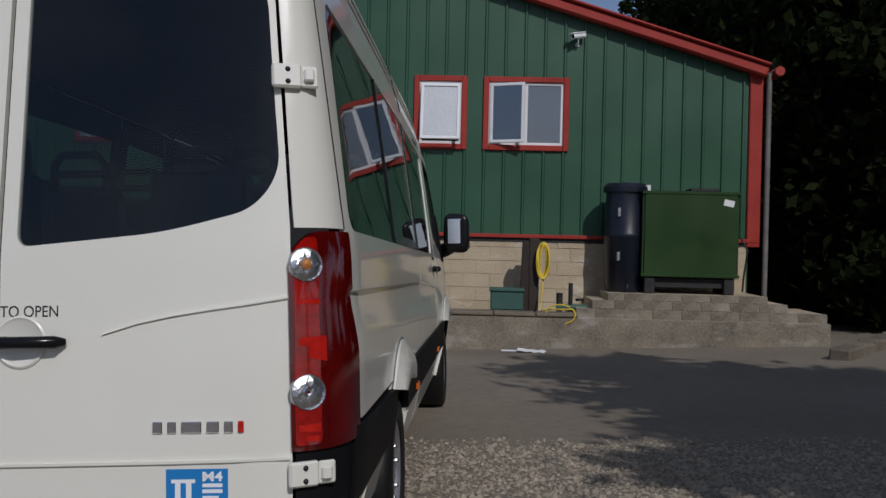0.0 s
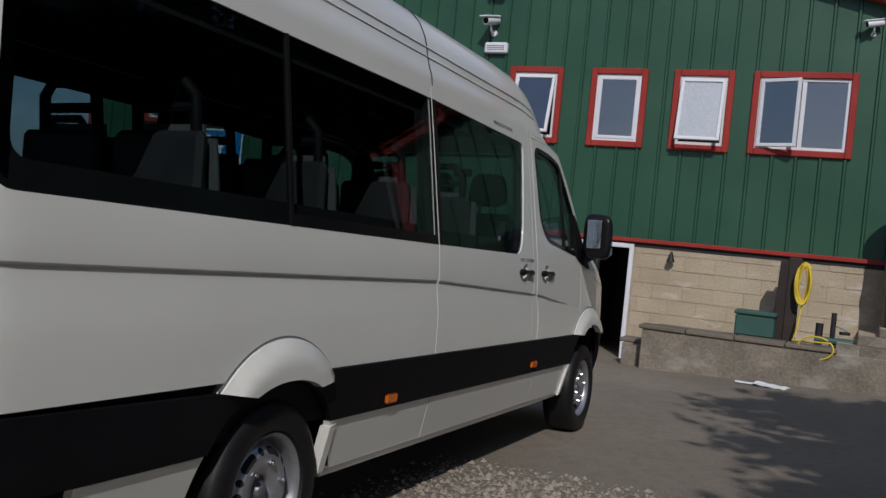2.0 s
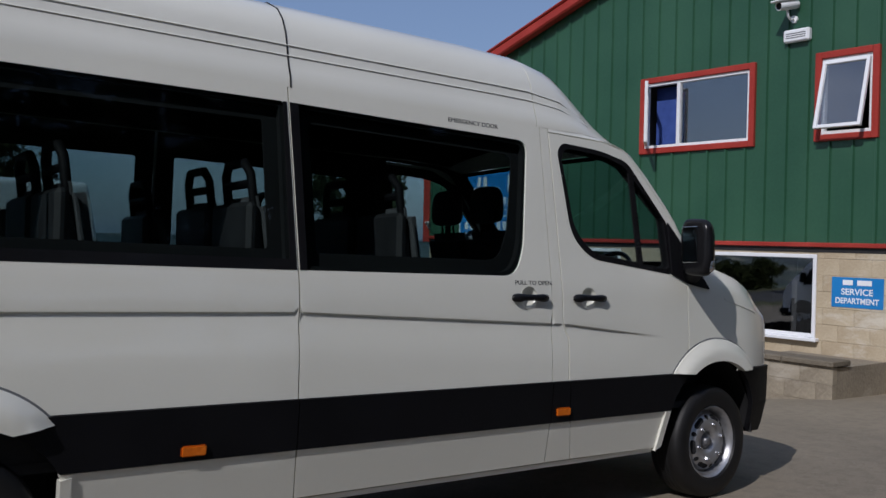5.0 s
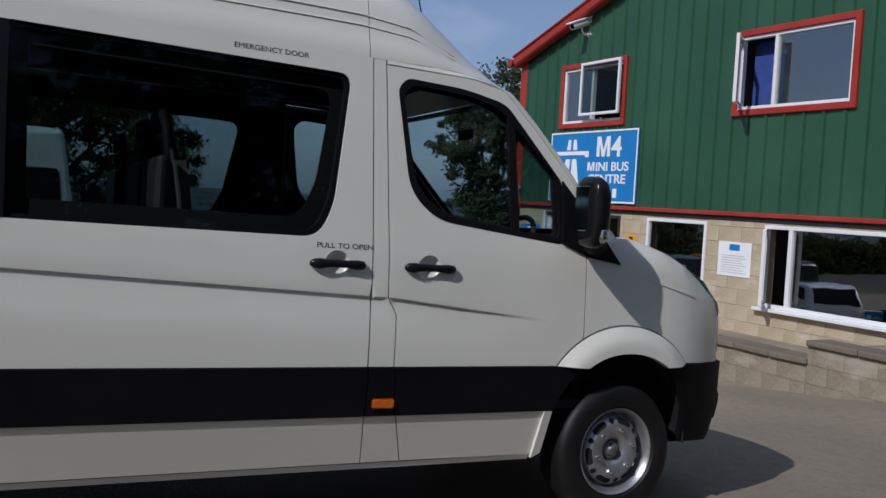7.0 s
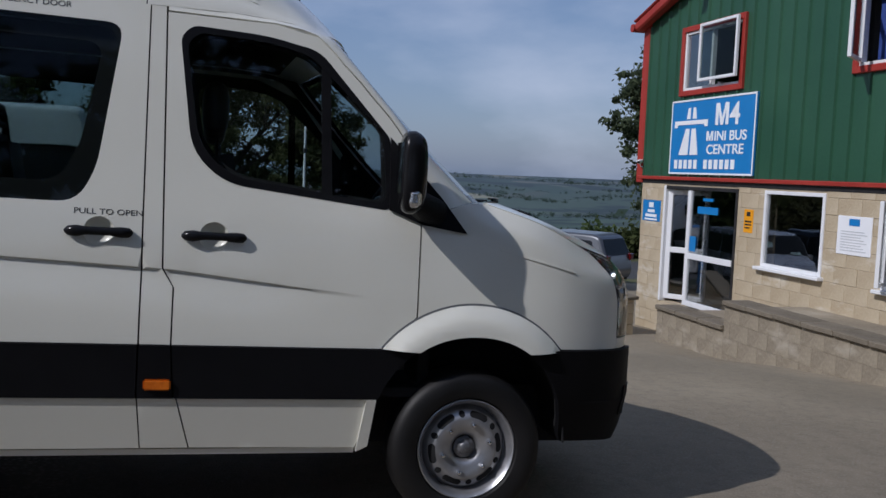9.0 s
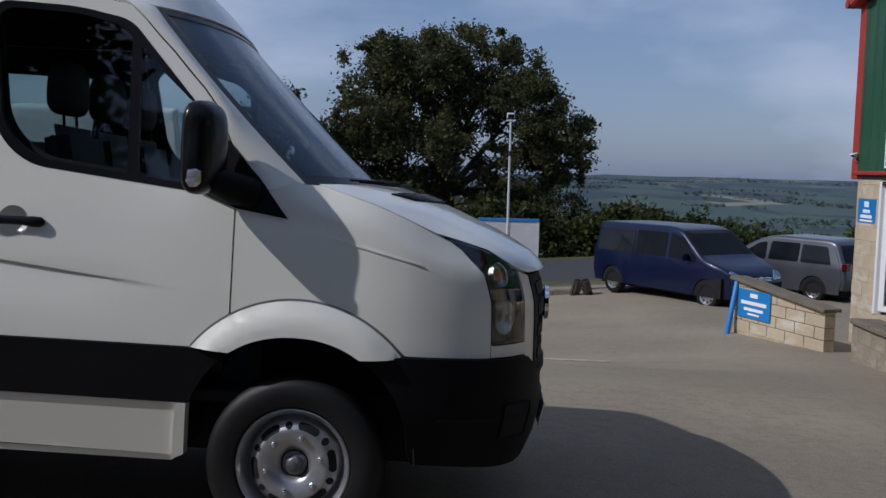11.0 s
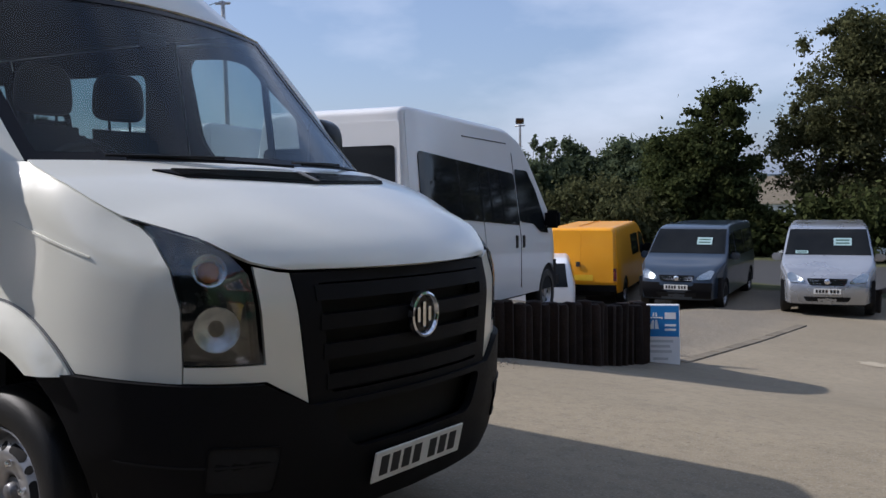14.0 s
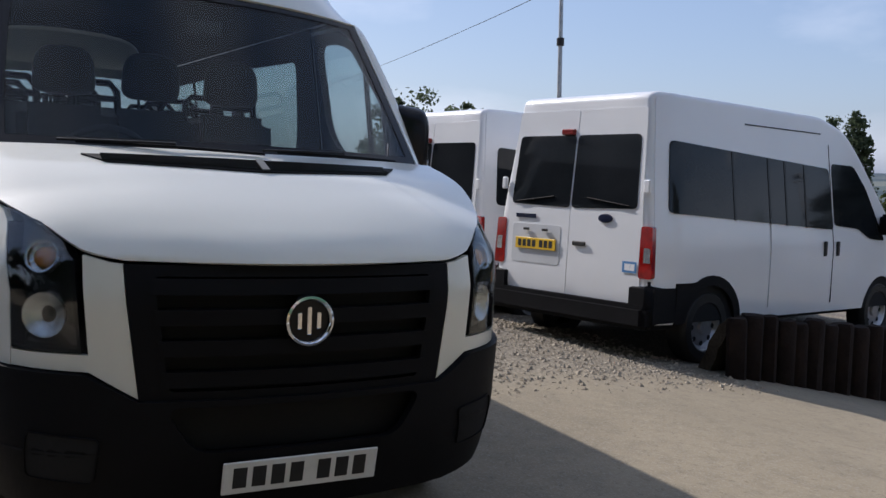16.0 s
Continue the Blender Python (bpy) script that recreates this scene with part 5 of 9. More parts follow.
    hl = skin("headlight", cover, [], van_surface, "lamp_back", bus, 0.01, -0.05, 0.05, mirror=mir, label="tall headlight with dark housing")
    skin("headlight_rim", cover, [shrink(cover, 0.012)], van_surface, "gloss_black", hl, 0.05, 0.0, 0.04, mirror=mir)
    for w, z, r, mt in ((0.77, 0.955, 0.062, "lamp"), (0.79, 1.125, 0.045, "lamp")):
        m = on_van(front_s(w), z, -0.035)
        m = MIRROR @ m @ MIRROR if mir else m
        bm = add_spin(bmesh.new(), [(0.003, -0.02), (0.02, -0.018), (0.045, -0.006), (r, 0.012), (r + 0.006, 0.014), (r + 0.007, -0.01)], 28, pose(0, 0, 0, 90))
        part("lamp_reflector", bm, mt, hl, "round chrome reflector", smooth=50, m=m)
        if z > 1.1:
            part("bulb", add_spin(bmesh.new(), [(0.001, 0.014), (0.020, 0.010), (0.030, 0.0), (0.032, -0.01)], 16, pose(0, 0, 0, 90)), "bulb", hl, smooth=60, m=m)
    ob = skin("lens", cover, [], van_surface, "glass_lens", hl, 0.004, 0.004, 0.05, mirror=mir)
    ob.visible_shadow = False
    # painted panel between lamp and grille
    fp = [(hb, 0.802), (front_s(0.64), 0.795), (front_s(0.505), 0.715), (front_s(0.56), 1.118), (front_s(0.60), 1.122), (front_s(0.672), 1.140), (front_s(0.655), 1.0), (front_s(0.642), 0.846), (hb, 0.849)]
    skin("front_panel", fp, [], van_surface, "cream", bus, 0.02, 0, 0.04, mirror=mir)
    # rear door
    y2s = rear_s
    dh = rounded([(y2s(0.05), 1.325), (y2s(0.47), 1.362), (y2s(0.72), 1.425), (y2s(0.80), 1.53), (y2s(0.76), 2.09), (y2s(0.05), 2.11)], [0.04, 0.1, 0.1, 0.1, 0.08, 0.04])
    rd = skin("rear_door", [(y2s(0.006), 0.46), (y2s(0.826), 0.46), (y2s(0.826), 1.37), (y2s(0.78), 2.185), (y2s(0.006), 2.185)], [dh], van_surface, "cream", bus, 0.02, -0.004, 0.06, mirror=mir)
    pane("window", [(p[0] + (0.004 if p[0] > y2s(0.4) else -0.004), p[1] + (0.004 if p[1] > 1.75 else -0.004)) for p in dh], "glass_rear", rd, mir, -0.012, "dark tinted rear glass")
    skin("door_crease", [(y2s(0.01), 0.716), (y2s(0.82), 0.728), (y2s(0.82), 0.736), (y2s(0.01), 0.724)], [], van_surface, "cream", rd, 0.01, 0.004, 0.2, mirror=mir)
    ws_ = [0.30, 0.40, 0.50, 0.60, 0.70, 0.822]
    zs_ = [1.078, 1.108, 1.128, 1.143, 1.156, 1.174]
    skin("door_crease", [(y2s(w), z) for w, z in zip(ws_, zs_)] + [(y2s(w), z + 0.001 + 0.011 * (w - 0.30)) for w, z in zip(ws_[::-1], zs_[::-1])], [], van_surface, "cream", rd, 0.008, 0.003, 0.05, mirror=mir)
    skin("lower_corner", [(y2s(0.833), 0.46), (-5.62, 0.46), (-5.62, 0.56), (-5.722, 0.75), (y2s(0.835), 0.75)], [], van_surface, "plastic", bus, 0.03, 0.002, 0.06, mirror=mir)
    for z, w in ((1.807, 0.850), (0.688, 0.872)):
        m = on_van(y2s(w), z, 0.0)
        m = MIRROR @ m @ MIRROR if mir else m
        bm = bmesh.new()
        add_box(bm, -0.065, -0.035, 0, 0.02, 0.035, 0.022, 0.006)
        add_box(bm, 0.02, -0.032, 0, 0.07, 0.032, 0.016, 0.005)
        add_box(bm, 0.026, -0.018, 0.012, 0.056, 0.02, 0.032, 0.005)
        h = part("door_hinge", bm, "cream", rd, "painted bolted hinge", m=m)
        for yy in (-0.018, 0.018):
            part("bolt", add_spin(bmesh.new(), [(0.001, 0.006), (0.006, 0.005), (0.008, 0)], 10, pose(-0.02, yy, 0.022, 90)), "iron", h, smooth=60)
    m = on_van(y2s(0.068), 1.06, -0.004)
    m = MIRROR @ m @ MIRROR if mir else m
    part("handle_cup", add_spin(bmesh.new(), [(0.0, 0.0), (0.06, 0.001), (0.068, 0.006), (0.074, 0.003)], 28, pose(0, 0, 0.001, 90)), "cream", rd, smooth=40, m=m)
    part("pull_handle", tube([(-0.13, 0, 0.01), (-0.11, 0, 0.03), (0.0, 0, 0.042), (0.11, 0, 0.03), (0.13, 0, 0.01)], [0.01, 0.018, 0.017, 0.018, 0.01], 10), "gloss_black", rd, "black pull handle", smooth=50, m=m)
    # door mirror
    s, fold = (-1, 0.0) if not mir else (1, 0.13)
    head = bmesh.new()
    bmesh.ops.create_uvsphere(head, u_segments=28, v_segments=16, radius=1)
    for v in head.verts:
        p = [math.copysign(abs(c) ** 0.5, c) for c in v.co]
        k = 1 - 0.16 * max(0.0, p[0])
        v.co = (-0.345 + 0.058 * max(p[0], -0.92) - 0.012 * p[1], (1.11 + 0.115 * p[1] * k - fold) * s, 1.562 + 0.172 * p[2] * k - 0.008 * p[1])
    if s < 0:
        bmesh.ops.reverse_faces(head, faces=head.faces)
    dm = part("door_mirror", head, "gloss_black", bus, "large black door mirror", smooth=60)
    bm = bmesh.new()
    add_box(bm, -0.402, 1.035, 1.47, -0.397, 1.19, 1.685, 0.002)
    for v in bm.verts:
        v.co.y = (v.co.y - fold) * s
    part("mirror_glass", bm, "chrome", dm)
    arm = tube([(-0.20, s * 0.95, 1.40), (-0.27, s * (1.01 - fold / 2), 1.42), (-0.335, s * (1.09 - fold), 1.45)], [0.06, 0.062, 0.05], 12)
    part("mirror_arm", arm, "plastic", dm, smooth=50)
    bm = bmesh.new()
    add_box(bm, -0.385, 1.175, 1.415, -0.325, 1.228, 1.49, 0.018)
    for v in bm.verts:
        v.co.y = (v.co.y - fold) * s
    part("mirror_indicator", bm, "lamp", dm, "clear indicator lens")

# door lettering and the rear badge bars
m = on_van(-1.55, 1.318, 0.0005)
lettering("PULL TO OPEN", 0.032, "ink", bus, m, width=0.26, depth=0.0008)
m = on_van(-1.90, 2.142, 0.0005)
lettering("EMERGENCY DOOR", 0.032, "ink", bus, m, width=0.33, depth=0.0008)
m = on_van(rear_s(0.092), 1.130, -0.0035)
lettering("TO OPEN", 0.045, "ink", bus, m, width=0.165, depth=0.0008)
x = 0.44
for k, wd in enumerate((0.034, 0.03, 0.062, 0.04, 0.03, 0.022)):
    m = on_van(rear_s(x + wd / 2), 0.822, -0.003)
    part("badge_bar", boxed(-wd / 2 + 0.003, -0.016, 0, wd / 2 - 0.003, 0.016, 0.006, 0.002), "chrome" if k != 5 else "red_bright", bus, "raised chrome badge shape", m=m)
    x += wd + 0.008
m = on_van(rear_s(0.566), 0.658, -0.0035)
st = part("dealer_sticker", boxed(-0.085, -0.05, 0, 0.085, 0.05, 0.0015), "blue_sign", bus, "blue dealer sticker with white bars", m=m)
for a, b, c, d in ((-0.07, 0.012, -0.005, 0.022), (-0.06, -0.03, -0.045, 0.012), (-0.03, -0.03, -0.015, 0.012), (0.015, 0.0, 0.07, 0.01), (0.015, -0.016, 0.07, -0.006), (0.015, -0.036, 0.06, -0.024), (-0.075, -0.044, 0.0, -0.038)):
    part("sticker_bar", boxed(a, b, 0.0016, c, d, 0.0026), "white_sign", st)
lettering("M4", 0.036, "white_sign", st, pose(0.042, 0.017, 0.002), width=0.055, depth=0.0005, bold=0.001)

# front bumper, grille, plate
top = [(0.405, 0.806), (front_s(0.857), 0.798), (front_s(0.65), 0.79), (front_s(0.505), 0.71)]
low = [(0.47, 0.375), (front_s(0.88), 0.36), (front_s(0.6), 0.325)]
outline = low + [(2 * FRONT_C - a, b) for a, b in reversed(low)] + [(2 * FRONT_C - a, b) for a, b in arch_edge(*FA, 1, 0.42, 0.795, 5)] + [(2 * FRONT_C - a, b) for a, b in top] + top[::-1] + arch_edge(*FA, 1, 0.42, 0.795, 5)[::-1]
mouth = rounded([(front_s(0.34), 0.545), (front_s(-0.34), 0.545), (front_s(-0.435), 0.69), (front_s(0.435), 0.69)], 0.06)
bumper = skin("front_bumper", outline, [mouth], van_surface, "plastic", bus, 0.03, 0.022, 0.05, label="black plastic front bumper")
skin("lower_intake", [(front_s(0.47), 0.53), (front_s(-0.47), 0.53), (front_s(-0.47), 0.71), (front_s(0.47), 0.71)], [], van_surface, "dark", bumper, 0.01, -0.06, 0.08)
skin("bumper_groove", [(0.56, 0.555), (front_s(0.60), 0.545), (front_s(0.60), 0.552), (0.56, 0.562)], [], van_surface, "dark", bumper, 0.006, 0.0235, 0.05)
for k in (1, -1):
    corner = [(front_s(0.80 * k), 0.47), (front_s(0.62 * k), 0.455), (front_s(0.60 * k), 0.60), (front_s(0.79 * k), 0.615)][::k]
    panel = skin("fog_panel", rounded(corner, 0.02), [], van_surface, "dark", bumper, 0.006, 0.0235, 0.05, label="dark recessed panel in the bumper's corner")
    skin("panel_rim", rounded(corner, 0.02), [shrink(rounded(corner, 0.02), 0.008)], van_surface, "plastic", panel, 0.012, 0.029, 0.05)
grille = skin("grille", [(front_s(0.50), 0.70), (front_s(-0.50), 0.70), (front_s(-0.556), 1.118), (front_s(0.556), 1.118)], [rounded([(front_s(0.42), 0.735), (front_s(-0.42), 0.735), (front_s(-0.47), 1.085), (front_s(0.47), 1.085)], 0.02)], van_surface, "plastic", bus, 0.02, 0.004, 0.05, label="black grille with four thick bars")
skin("grille_mesh", [(front_s(0.46), 0.70), (front_s(-0.46), 0.70), (front_s(-0.5), 1.11), (front_s(0.5), 1.11)], [], van_surface, "dark", grille, 0.01, -0.06, 0.08)
for z in (1.055, 0.962, 0.868, 0.772):
    w = 0.435 + (z - 0.735) * 0.14
    skin("grille_bar", [(front_s(w), z - 0.024), (front_s(-w), z - 0.024), (front_s(-w), z + 0.024), (front_s(w), z + 0.024)], [], van_surface, "plastic", grille, 0.04, 0.008, 0.05)
badge = part("badge", add_spin(bmesh.new(), [(0.064, 0.002), (0.066, 0.016), (0.072, 0.021), (0.079, 0.018), (0.082, 0.0)], 40, Matrix.Identity(4)), "chrome", grille, "round chrome badge", smooth=50, m=on_van(FRONT_C, 0.95, 0.012) @ pose(0, 0, 0, 90))
part("badge_disc", add_spin(bmesh.new(), [(0.0, 0.004), (0.066, 0.003), (0.068, -0.012), (0.0, -0.012)], 32, Matrix.Identity(4)), "gloss_black", badge, m=Matrix.Identity(4))
for x, h in ((-0.032, 0.026), (0.0, 0.044), (0.032, 0.026)):
    part("badge_bar", boxed(x - 0.0075, 0.003, -h, x + 0.0075, 0.013, h, 0.002), "chrome", badge)
plate = part("number_plate", boxed(-0.26, -0.0555, 0, 0.26, 0.0555, 0.008, 0.003), "plate_white", bumper, "white number plate with dark bars", m=on_van(FRONT_C, 0.462, 0.026))
for k in range(7):
    x = -0.205 + k * 0.062 + (0.03 if k > 3 else 0)
    part("plate_bar", boxed(x - 0.022, -0.034, 0.0082, x + 0.022, 0.036, 0.0092), "ink", plate)

# bonnet, windscreen, roof
rows = []
for i in range(25):
    v = i / 24
    s = 0.045 + (front_s(0.555) - 0.045) * v
    z = bonnet_z(s) + 0.002
    x, y, _ = van_surface(s, z, 0.0)
    w = -y
    bulge = 0.24 * (1 - ease(v, 0.0, 0.75))
    mid = x + bulge + (0.982 - x) * ease(v, 0.6, 1.0)
    top = ramp(mid, [0.28, 0.41, 0.53, 0.65, 0.76, 0.86, 0.93, 0.968, 0.984], [1.466, 1.426, 1.383, 1.333, 1.286, 1.234, 1.19, 1.15, 1.125])
    row = []
    for j in range(-12, 13):
        u = j / 12
        row.append((x + bulge * (1 - u * u) + (0.982 - x) * (1 - u * u) * ease(v, 0.6, 1.0), u * w, z + (top - z) * (1 - abs(u) ** 3)))
    rows.append(row)
part("slam_panel", boxed(0.66, -0.50, 1.02, 0.82, 0.50, 1.09), "dark", bus)
part("bonnet", sheet(rows, 0.012), "cream", bus, "cream bonnet", smooth=50)
def bonnet_at(x, y, lift=0.0):
    """The point of the bonnet over x, y."""
    col = []
    for r in rows:
        ys = [p[1] for p in r]
        k = 1 if ys[0] < ys[-1] else -1
        col.append((float(np.interp(y, ys[::k], [p[0] for p in r][::k])), float(np.interp(y, ys[::k], [p[2] for p in r][::k]))))
    return (x, y, float(np.interp(x, [c[0] for c in col], [c[1] for c in col])) + lift)


def vent_x(y, k):
    return 0.39 - 0.26 * y * y + k * (0.105 - 0.06 * abs(y))


vent = part("bonnet_vent", sheet([[bonnet_at(vent_x(y * (1 - 0.12 * k), k), y * (1 - 0.12 * k), 0.006) for y in np.linspace(-0.60, 0.60, 25)] for k in (0, 0.33, 0.66, 1)], 0.01), "plastic", bus, "black louvred air intake across the bonnet", smooth=40)
for k in (0.1, 0.28, 0.46, 0.64, 0.82):
    part("louvre", tube([bonnet_at(vent_x(y, k), y, 0.008) for y in np.linspace(-0.54, 0.54, 15)], 0.0045, 5), "gloss_black", vent)



def screen_row(t, k=0.0):
    """A line across the windscreen, t from its foot to its head."""
    e = screen_edge(1.452 + 0.68 * t)
    row = []
    for j in range(-12, 13):
        u = j / 12
        row.append((e.x + (0.21 - 0.08 * t) * (1 - u * u) + k, -u * e.y * 0.995, e.z + (0.02 * t + 0.012) * (1 - u * u) - 0.006))
    return row


ws = part("windscreen", sheet([screen_row(t) for t in np.linspace(0, 1, 14)], 0.006), "glass_screen", bus, "wide curved windscreen", smooth=60)
ws.visible_shadow = False
part("screen_band", sheet([screen_row(t, 0.004) for t in (0.965, 0.985, 1.0)], 0.003), "gloss_black", ws, smooth=60)
part("screen_band", sheet([screen_row(t, 0.004) for t in (0.0, 0.03, 0.055)], 0.003), "gloss_black", ws, smooth=60)
for s in (-1, 1):
    band = [[tuple(Vector(screen_row(t, 0.004)[-1 if s > 0 else 0]).lerp(Vector(screen_row(t, 0.004)[-2 if s > 0 else 1]), f)) for f in (0, 0.3, 0.6)] for t in np.linspace(0, 1, 14)]
    part("screen_band", sheet(band, 0.003), "gloss_black", ws, smooth=60)
part("cowl", sheet([[(x + (0.33 if k else 0.10) - (0.29 if k else 0.12) * (y / 0.8) ** 2 - 0.02, y, 1.448 - 0.008 * k - 0.03 * (y / 0.8) ** 2) for y in np.linspace(-0.8, 0.8, 17)] for k, x in ((0, -0.10), (1, 0.045))], 0.01), "plastic", bus, smooth=50)
def scuttle(y, lift=0.0):
    return (0.325 - 0.46 * y * y, y, 1.472 + lift)


for y0, y1 in ((-0.60, 0.05), (0.1, 0.70)):
    wiper = part("wiper", tube([scuttle(y1, -0.008), scuttle((y0 + y1) / 2, 0.0), scuttle(y0, 0.002)], 0.006, 6), "plastic", bus, "black wiper arm")
    part("wiper_blade", tube([scuttle(y0 - 0.06, 0.006), scuttle(y0 * 0.75 + y1 * 0.25, 0.010), scuttle((y0 + y1) / 2, 0.012)], 0.005, 6), "rubber", wiper)
# Grey strip stands in for a faint reflection line across the vent.
part("vent_divider", sheet([[bonnet_at(vent_x(y, k), y, 0.014) for y in (-0.009, 0.0, 0.009, 0.018)] for k in (0.04, 0.5, 0.97)], 0.004), "trimgrey", vent)

ROOF = [(1, 0), (0.993, 0.10), (0.975, 0.18), (0.955, 0.30), (0.945, 0.40), (0.925, 0.52), (0.885, 0.66), (0.82, 0.78), (0.70, 0.88), (0.5, 0.95), (0.25, 0.985), (0, 1)]


def roof_row(x, inner=0.0):
    b, zb = roof_side(x)
    b -= inner
    if x < -5.8:
        b *= ramp(x, [-5.93, -5.8], [0.95, 1])
    bulge = 0.135 * ease(x, -1.6, -0.67) ** 1.3
    top = ramp(x, [-5.93, -5.86, -5.7, -5.3, -1.55, -1.4, -1.2, -1.0, -0.84, -0.72, -0.67], [2.488, 2.588, 2.648, 2.688, 2.692, 2.672, 2.615, 2.50, 2.372, 2.240, 2.168])
    soft = ease(x, -1.3, -0.70)
    pts = [(x + bulge * (1 - yn * yn), -b * yn, zb + (top - zb - inner) * (zn * (1 - soft) + (1 - abs(yn) ** 2.2) * soft)) for yn, zn in ROOF]
    return pts + [(px, -py, pz) for px, py, pz in pts[-2::-1]]


xs = [-5.92, -5.88, -5.8, -5.65, -5.4, -1.449] + list(np.arange(-5.0, -1.6, 0.4)) + list(np.arange(-1.4, -0.69, 0.06)) + [-0.67]
part("roof", sheet([roof_row(x) for x in sorted(xs) if x <= -1.449], 0.012), "cream", bus, "cream high roof", smooth=50)
part("roof_cap", sheet([roof_row(x) for x in [-1.444] + sorted(x for x in xs if x > -1.443)], 0.012), "cream", bus, "cream roof cap over the cab", smooth=50)
part("roof_lining", sheet([roof_row(x, 0.05) for x in np.linspace(-5.85, -0.80, 18)], 0.004), "dark", bus, smooth=50)
bm = bmesh.new()
back = roof_row(-5.90)
bm.faces.new([bm.verts.new(p) for p in back])
part("roof_end", bm, "cream", bus)
for x in (-2.96,):
    r = [(p[0], p[1] * 1.001, p[2] + 0.001) for p in roof_row(x)]
    part("roof_seam", tube(r, 0.004, 5), "plastic", bus)
for s in (0.30, 0.405):
    for sd in (-1, 1):
        line = [(x, sd * -roof_row(x)[3 if s < 0.35 else 4][1] * 1.002, roof_row(x)[3 if s < 0.35 else 4][2]) for x in np.linspace(-5.6, -1.0, 20)]
        part("roof_bead", tube(line, 0.0045, 5), "cream", bus)
bm = bmesh.new()
add_box(bm, -0.77, -0.02, 2.27, -0.69, 0.02, 2.325, 0.012)
part("roof_aerial", bm, "gloss_black", bus)
part("aerial_rod", tube([(-0.72, 0.0, 2.30), (-0.84, 0.0, 2.74)], 0.004, 6), "gloss_black", bus)

# rear bumper and underside
skin("rear_bumper", [(rear_s(0.9), 0.33), (rear_s(0.9), 0.455), (rear_s(-0.9), 0.455), (rear_s(-0.9), 0.33)], [], van_surface, "plastic", bus, 0.05, 0.04, 0.08, label="black plastic rear bumper")
part("underbody", boxed(-5.75, -0.62, 0.30, 0.72, 0.62, 0.58), "dark", bus)
part("floor", boxed(-5.8, -0.93, 0.58, -0.2, 0.93, 0.62), "dark", bus)
part("engine_block", boxed(-0.15, -0.55, 0.45, 0.80, 0.55, 1.05), "dark", bus)
part("bulkhead", boxed(-0.22, -0.85, 0.6, -0.17, 0.85, 1.38), "dark", bus)
for cx, top in ((0, 0.90), (REAR_AXLE, 0.82)):
    for s in (-1, 1):
        rows = [[(cx + 0.475 * math.cos(a), s * y, 0.36 + (top - 0.36) * math.sin(a)) for y in (0.60, 0.80, 0.93)] for a in np.linspace(0.02, math.pi - 0.02, 16)]
        part("wheel_liner", sheet(rows, 0.006), "dark", bus, smooth=50)


def wheel(parent, x, y, side, r=0.352, twin=False):
    """A tyre on a steel rim with slots; side -1 faces -y."""
    tyre = [(0.222, -0.09), (0.235, -0.112), (0.27, -0.122), (0.31, -0.118), (0.335, -0.105), (0.347, -0.085), (r, -0.05), (r, 0.05), (0.347, 0.085), (0.33, 0.11), (0.27, 0.12), (0.222, 0.09)]
    m = Matrix.Translation((x, y, r)) @ (Matrix.Identity(4) if side < 0 else Matrix.Rotation(math.pi, 4, "Z"))
    bm = add_spin(bmesh.new(), tyre, 44, Matrix.Identity(4))
    bmesh.ops.recalc_face_normals(bm, faces=bm.faces)
    ty = part("wheel", bm, "rubber", parent, "black tyre on a silver steel rim", smooth=40, m=m)
    for k in (-0.03, 0.0, 0.03):
        part("tread_groove", add_spin(bmesh.new(), [(r + 0.0006, k - 0.004), (r + 0.0012, k), (r + 0.0006, k + 0.004)], 44), "dark", ty)

    def slope(d):
        return ramp(d, [0.133, 0.142, 0.172, 0.180], [-0.090, -0.089, -0.068, -0.058])

    rim = part("rim", add_spin(bmesh.new(), [(0.052, -0.03), (0.056, -0.062), (0.066, -0.072), (0.078, -0.082), (0.125, -0.090), (0.137, -0.090), (0.143, -0.088), (0.171, -0.069), (0.178, -0.060), (0.183, -0.035), (0.192, -0.030), (0.197, -0.058), (0.203, -0.082), (0.212, -0.096), (0.220, -0.105), (0.225, -0.103)], 64), "rim", ty, smooth=50)
    # Dark plates proud of the rim stand in for the shade in its slots.
    for k in range(12):
        a = 2 * math.pi * (k + 0.3) / 12
        long = 0.030 if k % 2 == 0 else 0.0
        rows = []
        for v in np.linspace(-0.014, 0.014, 5):
            half = long + math.sqrt(max(0.0, 0.0148 ** 2 - v * v))
            rows.append([((0.156 + v) * math.cos(a + u * half / 0.156), slope(0.156 + v) - 0.0012, (0.156 + v) * math.sin(a + u * half / 0.156)) for u in np.linspace(-1, 1, 7)])
        part("rim_slot", sheet(rows, 0.001), "dark", rim)
    part("brake_drum", add_spin(bmesh.new(), [(0.0, 0.0), (0.19, 0.0), (0.20, 0.06)], 24), "iron", ty)
    for k in range(6):
        a = 2 * math.pi * (k + 0.25) / 6
        part("wheel_nut", add_spin(bmesh.new(), [(0.001, -0.106), (0.008, -0.104), (0.012, -0.096), (0.013, -0.075)], 8, Matrix.Translation((0.110 * math.cos(a), -0.004, 0.110 * math.sin(a)))), "chrome", rim, smooth=40)
    part("hub_cap", add_spin(bmesh.new(), [(0.001, -0.088), (0.022, -0.088), (0.030, -0.080), (0.034, -0.064), (0.048, -0.060), (0.053, -0.045)], 20), "hub", rim, smooth=50)
    return ty


for x, w in ((0, 0.86), (REAR_AXLE, 0.85)):
    for s in (-1, 1):
        wheel(bus, x, s * w, s)


